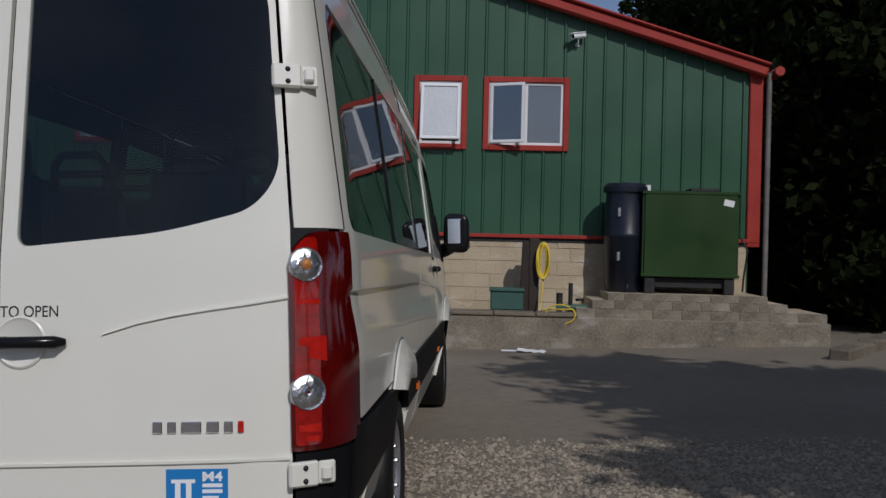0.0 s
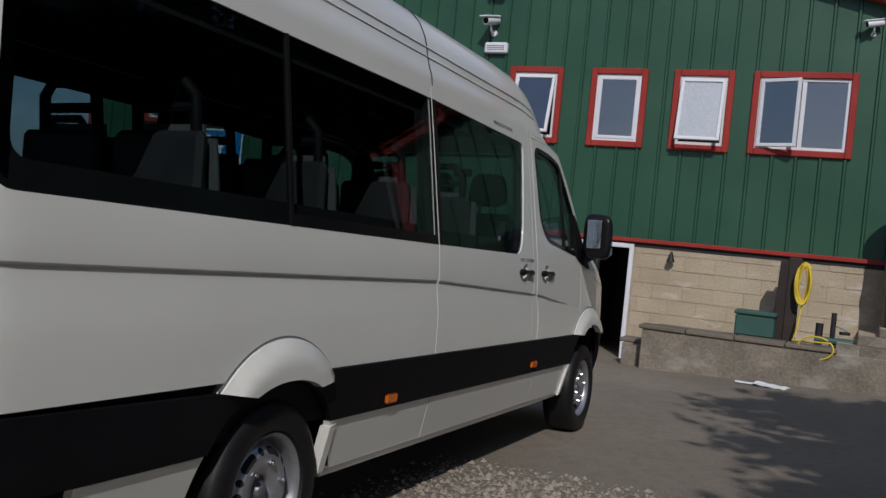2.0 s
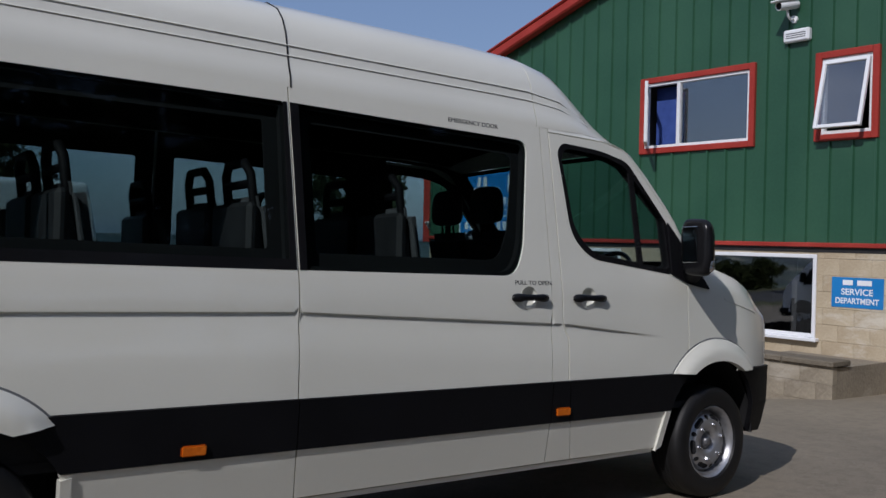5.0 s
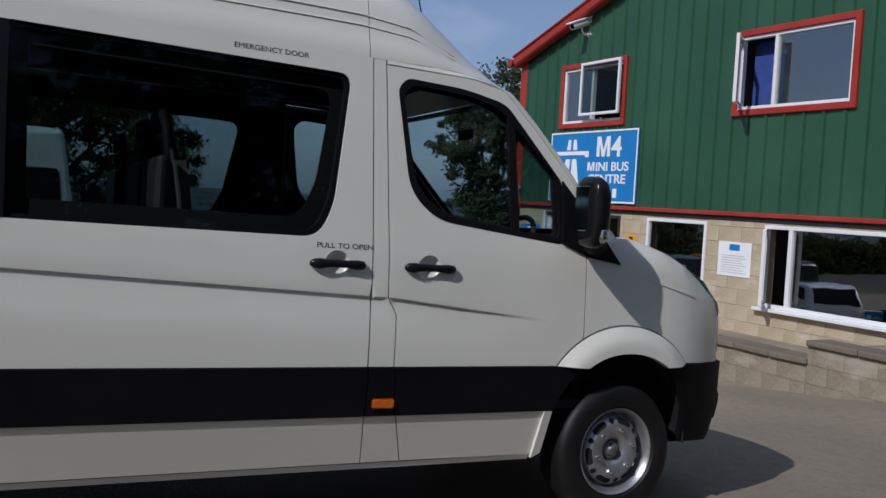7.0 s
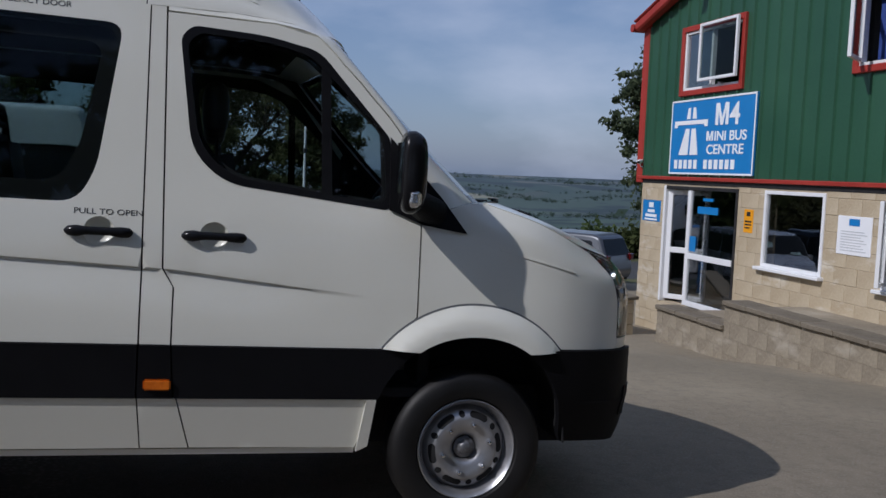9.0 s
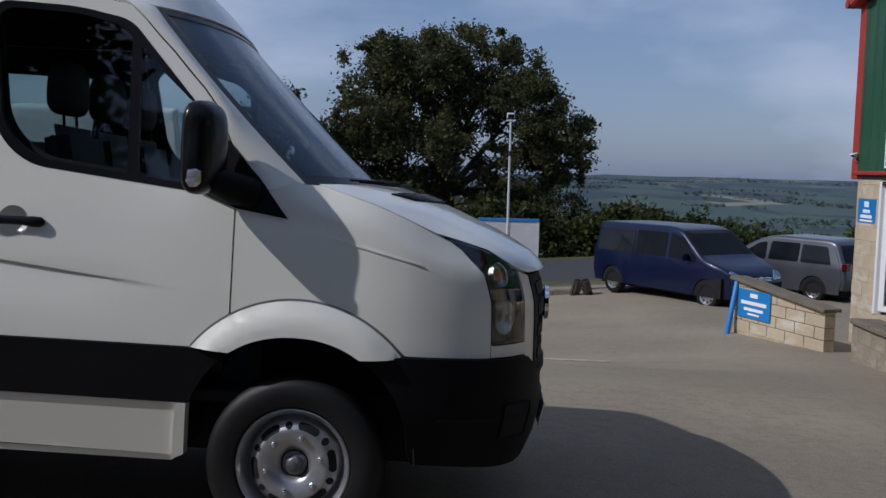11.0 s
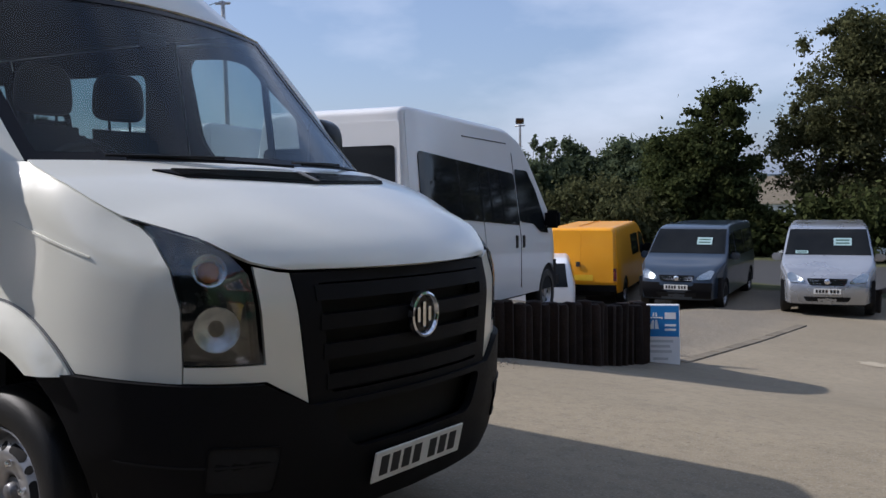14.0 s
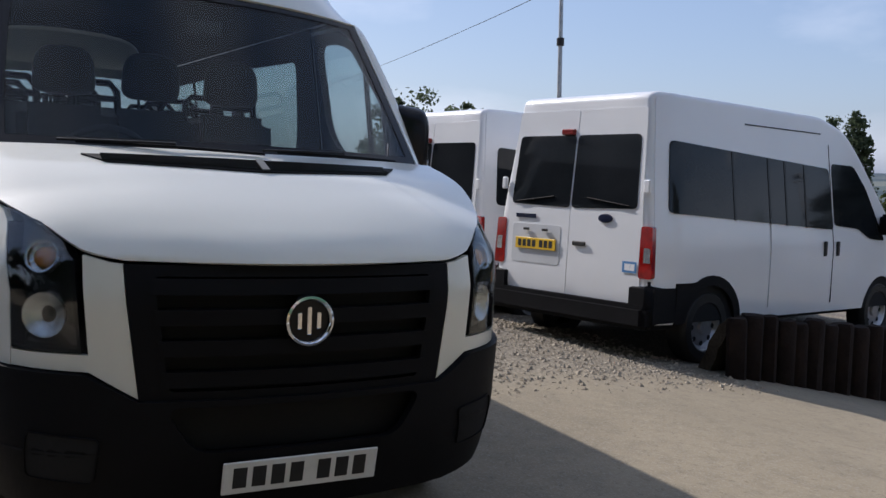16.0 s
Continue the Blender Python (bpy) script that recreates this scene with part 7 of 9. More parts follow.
people_carrier(facing(6.44, 17.27, -56, 3.2, -1.50), "navy blue van parked beside the shop", "navy", [])

# yellow panel van seen from behind
T4 = [(-0.93, 0.42), (-0.96, 0.60), (-0.94, 1.1), (-0.84, 1.88), (-0.70, 1.93), (2.1, 1.95), (2.5, 1.80), (3.15, 1.15), (3.75, 0.95), (3.85, 0.6), (3.8, 0.32)]
v, sh = vehicle("panel_van", "bright yellow panel van with closed rear doors", "van", facing(-6.95, 17.45, 103, -0.95, -1.76), "yellow", T4, 0.92, 1.0, 0.12, 0.1, 0.36, (0.0, 2.95), 0.32,
                [[(2.05, 1.10), (2.95, 1.08), (2.5, 1.62), (2.08, 1.68)], [(0.95, 1.14), (1.9, 1.14), (1.9, 1.66), (0.95, 1.66)]], (1.2, 1.78), None, None)
rf = lambda a, b, off: (float(np.interp(b, [0.42, 0.6, 1.1, 1.88], [-0.93, -0.96, -0.94, -0.84])) - off, a, b)
for s in (-1, 1):
    skin("rear_door", rounded([(0.005 * s, 0.62), (0.80 * s, 0.62), (0.76 * s, 1.86), (0.005 * s, 1.86)][::s], 0.05), [], rf, "yellow", v, 0.008, 0.006, 0.2, flip=True)
    skin("tail_light", [(0.79 * s, 0.66), (0.87 * s, 0.66), (0.86 * s, 0.96), (0.79 * s, 0.96)][::s], [], rf, "red_lens", v, 0.03, 0.008, 0.2, flip=True, label="red tail light")
part("door_latch", boxed(-0.03, -0.05, -0.06, 0, 0.05, 0.06, 0.01), "ink", v, m=pose(-0.955, 0.06, 1.05))
skin("rear_bumper", [(-0.86, 0.40), (0.86, 0.40), (0.86, 0.56), (-0.86, 0.56)], [], rf, "plastic", v, 0.04, 0.03, 0.2, flip=True)
skin("plate_panel", [(-0.30, 0.66), (0.30, 0.66), (0.30, 0.80), (-0.30, 0.80)], [], rf, "plate_yellow", v, 0.01, 0.012, 0.2, flip=True)
part("roof_ladder_rail", tube([(-0.6, 0.1, 1.955), (1.8, 0.1, 1.97)], 0.012, 6), "yellow", v)
door_mirrors(v, 2.75, 0.9, 1.2, "plastic")

# silver estate beyond the shop, white hatchback and dark car among the sale cars
MPV = [(-0.78, 0.36), (-0.85, 0.55), (-0.80, 0.95), (-0.55, 1.55), (-0.3, 1.62), (1.3, 1.64), (1.75, 1.50), (2.6, 1.02), (3.3, 0.85), (3.5, 0.6), (3.45, 0.25)]
v, sh = vehicle("estate_car", "silver people carrier with dark glass", "car", facing(9.65, 20.0, 130, 0.0, -1.60), "silver_dark", MPV, 0.90, 0.9, 0.22, 0.1, 0.26, (0.0, 2.68), 0.31,
                [[(-0.45, 1.0), (0.4, 1.0), (0.4, 1.46), (-0.30, 1.44)], [(0.47, 1.0), (1.35, 1.0), (1.30, 1.48), (0.47, 1.48)], [(1.42, 1.0), (2.3, 0.98), (1.7, 1.40), (1.44, 1.46)]], (1.06, 1.5), (1.0, 1.5), None)
for s in (-1, 1):
    bm = boxed(-0.86, s * 0.66, 0.86, -0.72, s * 0.86, 1.06, 0.02)
    bmesh.ops.recalc_face_normals(bm, faces=bm.faces)
    part("tail_light", bm, "red_lens", v)
door_mirrors(v, 2.05, 0.88, 1.02, "silver_dark", 0.18, 0.13)
HATCH = [(-0.55, 0.34), (-0.60, 0.55), (-0.55, 0.90), (-0.30, 1.30), (0.0, 1.37), (1.2, 1.38), (1.6, 1.27), (2.3, 0.95), (3.0, 0.80), (3.2, 0.55), (3.15, 0.22)]
v, sh = vehicle("hatchback_car", "small white hatchback with a dark rear window", "car", facing(-6.55, 14.5, 117, 0.2, -1.66), "white", HATCH, 0.83, 0.8, 0.25, 0.1, 0.24, (0.0, 2.45), 0.29,
                [[(-0.1, 0.88), (0.6, 0.88), (0.6, 1.25), (0.12, 1.23)], [(0.66, 0.88), (1.9, 0.86), (1.45, 1.20), (0.66, 1.25)]], (0.95, 1.28), (0.78, 1.31), None)
v, sh = vehicle("estate_car", "dark green off-road car with a white roof card", "car", facing(-9.6, 18.6, 100, 0.0, -1.45), "navy_plastic", MPV, 0.90, 0.9, 0.14, 0.1, 0.3, (0.0, 2.6), 0.34,
                [[(-0.45, 1.0), (0.4, 1.0), (0.4, 1.46), (-0.30, 1.44)], [(0.47, 1.0), (1.35, 1.0), (1.30, 1.48), (0.47, 1.48)]], (1.06, 1.5), (1.0, 1.5), None)

# ---- fittings on the garage wall; u runs to the reader's right, v up, w towards the reader ----
def on_wall(y, z, out=0.0):
    return BM @ pose(-out, y - 0.16, z) @ FACE_X


def poly_plate(pts, w0, w1):
    bm = bmesh.new()
    a = [bm.verts.new((u, v, w0)) for u, v in pts]
    b = [bm.verts.new((u, v, w1)) for u, v in pts]
    k = len(pts)
    bm.faces.new(a[::-1]), bm.faces.new(b)
    for i in range(k):
        bm.faces.new((a[i], a[(i + 1) % k], b[(i + 1) % k], b[i]))
    bmesh.ops.recalc_face_normals(bm, faces=bm.faces)
    return bm


def plate(parent, name, u0, v0, u1, v1, w0, w1, material, label="", bevel=0.0):
    return part(name, boxed(u0, v0, w0, u1, v1, w1, bevel), material, parent, label)


ROAD = [[(.20, .61), (.25, .61), (.24, .26), (.12, .26)], [(.275, .61), (.325, .61), (.365, .26), (.265, .26)],
        [(.222, .89), (.252, .89), (.25, .74), (.205, .74)], [(.285, .89), (.315, .89), (.33, .74), (.28, .74)],
        [(.05, .72), (.47, .72), (.47, .63), (.435, .63), (.425, .665), (.095, .665), (.085, .63), (.05, .63)]]


def road_mark(parent, w, h, z0, z1, material="white_sign", span=1.0, u_off=0.0):
    for p in ROAD:
        part("road_symbol", poly_plate([(u_off + (u * span - 0.5) * w, (v - 0.5) * h) for u, v in p], z0, z1), material, parent)


def shop_sign():
    w, h = 2.58, 1.29
    s = root("shop_sign", "large blue sign with white motorway symbol and lettering", "sign", m=on_wall(9.11, 2.385, 0.04))
    plate(s, "panel", -w / 2, -h / 2, w / 2, h / 2, -0.035, 0.0, "blue_sign", "blue painted panel", 0.004)
    for a, b, c, d in ((-w / 2, h / 2 - 0.03, w / 2, h / 2), (-w / 2, -h / 2, w / 2, -h / 2 + 0.03), (-w / 2, -h / 2 + 0.03, -w / 2 + 0.03, h / 2 - 0.03), (w / 2 - 0.03, -h / 2 + 0.03, w / 2, h / 2 - 0.03)):
        plate(s, "edge_trim", a, b, c, d, 0.001, 0.008, "white_sign")
    road_mark(s, w, h, 0.001, 0.007)
    def big_m(x, y, a, b):
        stem, k = 0.215 * a, 0.10 * a
        pts = [(0, 0), (0, b), (stem + k * 0.6, b), (a / 2, 0.30 * b), (a - stem - k * 0.6, b), (a, b), (a, 0), (a - stem, 0), (a - stem, 0.72 * b), (a / 2 + k, 0), (a / 2 - k, 0), (stem, 0.72 * b), (stem, 0)]
        part("letter", poly_plate([(x + p, y + q) for p, q in pts], 0.001, 0.007), "white_sign", s)

    def words(text, size, x, v, width, bold):
        lettering(text, size, "white_sign", s, pose(x + width / 2, (v - 0.5) * h, 0.004), width=width, depth=0.003, bold=bold, pieces=True)

    big_m(0.16, 0.635 * h - h / 2, 0.38, 0.36)
    words("4", 0.50, 0.575, 0.635, 0.29, 0.008)
    big_m(-0.09, 0.44 * h - h / 2, 0.205, 0.16)
    words("INI BUS", 0.22, 0.155, 0.44, 0.915, 0.0035)
    words("CENTRE", 0.22, -0.07, 0.27, 1.08, 0.0035)
    for i in [k for k in range(12) if k != 5]:
        plate(s, "text_bar", (0.07 + i * 0.063 - 0.5) * w, (0.075 - 0.5) * h, (0.07 + i * 0.063 + 0.042 - 0.5) * w, (0.195 - 0.5) * h, 0.001, 0.007, "white_sign")


def bar_sign(label, y0, y1, z0, z1, face, bars, ink, symbol=False, m=None):
    w, h = y1 - y0, z1 - z0
    s = root("wall_sign", label, "sign", m=m if m is not None else on_wall((y0 + y1) / 2, (z0 + z1) / 2, 0.015))
    plate(s, "panel", -w / 2, -h / 2, w / 2, h / 2, -0.02, 0.0, face, "", 0.003)
    for u0, v0, u1, v1 in bars:
        plate(s, "text_bar", (u0 - 0.5) * w, (v0 - 0.5) * h, (u1 - 0.5) * w, (v1 - 0.5) * h, 0.001, 0.004, ink)
    return s, w, h


def service_sign():
    s, w, h = bar_sign("blue service department sign with white lettering", 1.61, 2.33, 0.82, 1.23, "blue_sign", [], "white_sign")
    plate(s, "text_bar", -0.20, 0.10, -0.06, 0.17, 0.001, 0.004, "white_sign")
    plate(s, "text_bar", 0.0, 0.10, 0.20, 0.17, 0.001, 0.004, "white_sign")
    lettering("SERVICE", 0.12, "white_sign", s, pose(0, -0.03, 0.003), width=0.44, bold=0.002)
    lettering("DEPARTMENT", 0.11, "white_sign", s, pose(0, -0.15, 0.003), width=0.60, bold=0.002)


def security_camera(y, z, turn, tilt=-12, label="white security camera on a wall bracket", size=1.0, scale=1.0):
    c = root("security_camera", label, "camera", m=on_wall(y, z) @ Matrix.Scale(scale, 4))
    part("base_plate", add_spin(bmesh.new(), [(0.0, 0.0), (0.055, 0.0), (0.05, 0.03), (0.0, 0.03)], 20, pose(0, -0.17, 0, 90, 0, 0)), "upvc", c, smooth=40)
    part("arm", tube([(0, -0.17, 0.03), (0, -0.19, 0.10), (0, -0.15, 0.17), (0, -0.06, 0.2)], 0.018, 10), "upvc", c, smooth=50)
    m = pose(0, 0, 0.2) @ Matrix.Rotation(radians(turn), 4, "Y") @ Matrix.Rotation(radians(-tilt), 4, "X")
    L = 0.36 * size
    bm = bmesh.new()
    add_spin(bm, [(0.0, -L / 2), (0.06, -L / 2), (0.066, -L / 2 + 0.02), (0.068, L / 2 - 0.03), (0.062, L / 2 - 0.012), (0.052, L / 2 - 0.02)], 20, pose(0, 0, 0, 90, 0, 0))
    part("housing", bm, "upvc", c, smooth=40, m=m)
    part("lens", add_spin(bmesh.new(), [(0.052, L / 2 - 0.022), (0.03, L / 2 - 0.03), (0.0, L / 2 - 0.03)], 20, pose(0, 0, 0, 90, 0, 0)), "gloss_black", c, m=m)
    part("hood", boxed(-0.078, 0.055, -L / 2, 0.078, 0.085, L / 2 + 0.06, 0.012), "upvc", c, m=m)


def alarm_box():
    a = root("alarm_box", "white oblong alarm sounder on the wall", "alarm", m=on_wall(2.92, 4.63))
    plate(a, "case", -0.2, -0.09, 0.2, 0.09, 0, 0.1, "upvc", "", 0.02)
    for v in (-0.03, 0.0, 0.03):
        plate(a, "vent_slot", -0.15, v - 0.006, 0.15, v + 0.006, 0.098, 0.103, "trimgrey")


def floodlight(y, z):
    f = root("floodlight", "dark floodlight under the roof apex", "lamp", m=on_wall(y, z))
    plate(f, "bracket", -0.03, 0.05, 0.03, 0.1, 0, 0.14, "iron")
    part("housing", boxed(-0.15, -0.1, 0.08, 0.15, 0.1, 0.2, 0.02, m=pose(0, 0, 0, 25, 0, 0)), "iron", f)
    part("front_glass", boxed(-0.13, -0.08, 0.201, 0.13, 0.08, 0.205, m=pose(0, 0, 0, 25, 0, 0)), "black_glass", f)


def door_lamp():
    d = root("wall_sensor", "small white sensor lamp over the door", "sensor", m=on_wall(1.06, 1.80))
    plate(d, "base", -0.05, -0.06, 0.05, 0.06, 0, 0.04, "upvc", "", 0.012)
    part("head", add_spin(bmesh.new(), [(0, -0.04), (0.035, -0.03), (0.045, 0.0), (0.035, 0.03), (0, 0.04)], 14, pose(0, -0.02, 0.07)), "upvc", d, smooth=60)


def wall_bell():
    b = root("wall_lantern", "small dark iron bell on the block wall", "bell", m=on_wall(-0.27, 1.44))
    plate(b, "bracket", -0.012, -0.02, 0.012, 0.1, 0, 0.1, "iron")
    part("bell", add_spin(bmesh.new(), [(0.0, 0.07), (0.03, 0.06), (0.045, 0.0), (0.065, -0.06), (0.058, -0.062), (0.0, 0.04)], 18, pose(0, 0, 0.09)), "iron", b, smooth=40)


shop_sign()
bar_sign("small blue opening-hours sign with white bars", 10.68, 11.36, 0.85, 1.24, "blue_sign", [(.36, .66, .62, .9), (.3, .42, .7, .56), (.18, .2, .82, .34), (.14, .05, .86, .13)], "white_sign")
s, w, h = bar_sign("white notice board with a small blue heading", 5.18, 5.83, 0.74, 1.25, "white_sign", [(.12, v, .88 - (i % 3) * .08, v + .025) for i, v in enumerate(np.arange(.1, .66, .07))], "grey_paint")
plate(s, "heading", -0.10, 0.13, 0.10, 0.22, 0.001, 0.004, "blue_sign", "blue heading panel")
bar_sign("narrow yellow warning label with black bars", 7.76, 8.0, 0.86, 1.22, "yellow", [(.3, .72, .7, .9), (.15, .45, .85, .52), (.15, .32, .85, .38), (.15, .18, .7, .24)], "ink")
service_sign()
security_camera(-2.77, 5.02, -62, scale=0.7)
security_camera(3.0, 5.05, -15)
security_camera(9.44, 4.98, 4, tilt=-22, label="long white security camera under the eaves", size=1.4)
security_camera(11.42, 1.95, 30, label="small white security camera at the wall's corner", size=0.6, scale=0.5)
alarm_box()
floodlight(2.98, 5.66)
door_lamp()
wall_bell()


# ---- oil tank corner ----
def oil_tank():
    t = root("oil_tank", "green steel oil tank with a white label on black feet", "tank", m=pose(6.22, -4.52, 0.80))
    part("body", boxed(0, -0.75, 0.26, 0.8, 0.75, 1.62, 0.035, seg=3), "tank", t, smooth=40)
    for z in (0.29, 1.59):
        part("seam", boxed(-0.012, -0.765, z - 0.025, 0.812, 0.765, z + 0.025, 0.008), "tank", t)
    for y in (-0.62, 0.62):
        part("foot", boxed(0.03, y - 0.08, 0.0, 0.78, y + 0.08, 0.262, 0.01), "iron", t, "black steel skid")
    part("underside", boxed(0.1, -0.7, 0.1, 0.75, 0.7, 0.24), "iron", t)
    part("lid", boxed(0.2, -0.48, 1.62, 0.62, -0.02, 1.68, 0.015), "iron", t, "rusty brown lid")
    part("filler_cap", add_spin(bmesh.new(), [(0.0, 0.1), (0.05, 0.1), (0.05, 0.0)], 16, pose(0.3, 0.64, 1.62, 90, 0, 0)), "upvc", t, "white filler cap")
    part("label_plate", boxed(-0.006, -0.62, 1.36, 0.001, -0.46, 1.46, m=pose(0, 0, 0, 12, 0, 0) @ Matrix.Translation((0, 0.27, 0.12))), "paper", t, "white paper label")
    part("feed_pipe", tube([(0.1, -0.8, 0.9), (0.05, -0.9, 0.7), (0.1, -0.86, 0.3), (0.3, -0.9, 0.05)], 0.016, 8), "iron", t)


def water_butt():
    b = root("water_butt", "tall dark blue plastic water butt with a lid", "water butt", m=pose(6.62, -3.55, 0.80))
    bm = add_spin(bmesh.new(), [(0.0, 0.0), (0.28, 0.0), (0.30, 0.03), (0.335, 0.85), (0.345, 0.87), (0.345, 0.93), (0.335, 0.95), (0.315, 1.62), (0.0, 1.62)], 32, pose(0, 0, 0, 90, 0, 0))
    part("barrel", bm, "navy_plastic", b, smooth=35)
    lid = part("lid", add_spin(bmesh.new(), [(0.33, 1.60), (0.36, 1.60), (0.36, 1.68), (0.31, 1.74), (0.1, 1.76), (0.0, 1.76)], 32, pose(0, 0, 0, 90, 0, 0)), "navy_plastic", b, smooth=35)
    for z in (1.2, 0.5):
        part("clip", boxed(-0.36, 0.12, z, -0.26, 0.17, z + 0.14, 0.01), "galv", b)
    part("tap", tube([(-0.3, 0, 0.12), (-0.38, 0, 0.12), (-0.39, 0, 0.07)], 0.015, 8), "iron", b)


def timber_post():
    p = root("timber_post", "dark weathered timber post with a slanting brace", "post", m=pose(6.55, -2.07, 0.425))
    part("upright", boxed(-0.12, -0.10, 0.0, 0.12, 0.06, 1.2, 0.012), "wood", p)
    part("plank", boxed(-0.10, 0.062, 0.0, 0.10, 0.20, 1.14, 0.008, m=pose(0, 0, 0, 1.5, 0, 0)), "wood", p, "second leaning plank")


def hose(kind, pts, label, r=0.016):
    h = root("garden_hose", label, "hose")
    part(kind, tube(pts, r, 8), "hose", h, smooth=60)


oil_tank()
water_butt()
timber_post()
coil = []
for i in range(6 * 24):
    a = 2 * math.pi * i / 24
    k = i / 144
    coil.append((6.40 - 0.035 + 0.04 * math.sin(i * 0.37) - 0.05 * k, -2.225 + (0.085 + 0.012 * math.sin(i * 0.11)) * math.sin(a) + 0.02 * math.sin(i * 0.05), 1.27 + (0.27 + 0.02 * math.cos(i * 0.09)) * math.cos(a)))
hose("coil", coil, "coiled yellow hose hanging on the timber post")
loop = [(6.36, -2.24, 1.02), (6.2, -2.2, 0.6), (6.0, -2.18, 0.51)]
for i in range(26):
    a = math.pi * 0.8 + 2 * math.pi * i / 26
    loop.append((5.83 + 0.11 * math.cos(a) * 0.6, -2.48 + 0.22 * math.cos(a), 0.46 + 0.15 * math.sin(a)))
hose("loop", loop, "loop of yellow hose over the ledge", 0.012)

box = root("storage_box", "dark green plastic box with a lid", "box", m=pose(6.34, -1.66, 0.48))
part("body", boxed(-0.2, -0.26, 0, 0.25, 0.26, 0.29, 0.02), "greenbox", box)
part("lid", boxed(-0.22, -0.28, 0.29, 0.27, 0.28, 0.345, 0.015), "greenbox", box, m=pose(0, 0, 0, 0, 0, 0))
pump = root("hand_pump", "small iron pump and pipework on the ledge", "pump", m=pose(6.2, -2.66, 0.47))
part("barrel", tube([(0, 0, 0), (0, 0, 0.2), (0, 0.0, 0.46)], 0.035, 12), "iron", pump, smooth=40)
part("short_pipe", tube([(0.02, 0.17, 0), (0.02, 0.17, 0.3)], 0.05, 12), "iron", pump, smooth=40)
part("manifold", tube([(0, 0.22, 0.08), (0, -0.28, 0.08)], 0.05, 12), "greenbox", pump, "green pipe manifold", smooth=40)
part("valve", add_spin(bmesh.new(), [(0, -0.02), (0.07, -0.02), (0.07, 0.02), (0, 0.02)], 16, pose(0, -0.15, 0.2, 90, 0, 0)), "iron", pump, smooth=40)
part("lever", tube([(0, -0.02, 0.3), (-0.05, -0.18, 0.24)], 0.012, 8), "galv", pump)
part("foot_block", boxed(-0.12, -0.4, -0.02, 0.15, -0.1, 0.06, 0.01), "greenbox", pump)


def litter(x, y, lx, ly, turn, label, lift=0.0):
    zs = ground_z(x, y)
    p = root("paper_scrap", label, "litter", m=pose(x, y, zs + 0.006 + lift, 0, 0, turn))
    bm = bmesh.new()
    n = 6
    vs = [[bm.verts.new((lx * (i / n - 0.5), ly * (j / 3 - 0.5), 0.012 * math.sin(i * 1.7 + j) ** 2 + 0.02 * (i / n) ** 3)) for j in range(4)] for i in range(n + 1)]
    for i in range(n):
        for j in range(3):
            bm.faces.new((vs[i][j], vs[i + 1][j], vs[i + 1][j + 1], vs[i][j + 1]))
    part("sheet", bm, "paper", p, m=pose(0, 0, 0.002))


litter(5.3, -2.02, 0.42, 0.34, 80, "white sheet of paper lying on the tarmac")
plank = root("white_board", "thin white board lying on the tarmac", "board", m=pose(5.33, -1.9, ground_z(5.33, -1.9) + 0.004, 0, 0, 93))
part("board", boxed(-0.33, -0.04, 0, 0.33, 0.04, 0.018, 0.004), "white_sign", plank)

# ---- log wall, display boards and poles ----
log_wall = root("log_wall", "retaining wall of upright dark weathered logs", "wall", kind="structure")
y = LOGS[0][1] - 0.2
while y < 9.22:
    r = random.uniform(0.085, 0.115)
    y += r
    x = float(np.interp(y, [p[1] for p in LOGS], [p[0] for p in LOGS])) + random.uniform(-0.02, 0.02)
    top = 0.225 - 0.130 * (y - 4.8) + random.uniform(-0.03, 0.03) - 0.05 * max(0, 5.1 - y)
    low = ground_z(0.2, y) - 0.35
    bm = bmesh.new()
    rings, n = [], 9
    ph = [random.uniform(0.9, 1.08) for _ in range(n)]
    for z, k in ((low, 1.0), ((low + top) / 2, 0.97), (top - 0.03, 0.98), (top, 0.82)):
        rings.append([bm.verts.new((r * k * ph[i] * math.cos(6.283 * i / n), r * k * ph[i] * math.sin(6.283 * i / n), z + random.uniform(-0.008, 0.008))) for i in range(n)])
    for a, b in zip(rings, rings[1:]):
        for i in range(n):
            bm.faces.new((a[i], a[(i + 1) % n], b[(i + 1) % n], b[i]))
    bm.faces.new(rings[-1])
    part("log", bm, "log", log_wall, smooth=50, m=pose(x, y, 0, random.uniform(-1, 1), random.uniform(-1.2, 1.2), random.uniform(0, 360)))
    y += r + 0.004
for x in np.arange(-2.15, -3.9, -0.2):
    top = -0.36 + random.uniform(-0.03, 0.03) - 0.12 * (-2 - x)
    part("log", tube([(0, 0, ground_z(x, 10.6) - 0.4), (0, 0, top)], random.uniform(0.09, 0.11), 9), "log", log_wall, smooth=50, m=pose(x, 9.44 + random.uniform(-0.02, 0.02), 0))


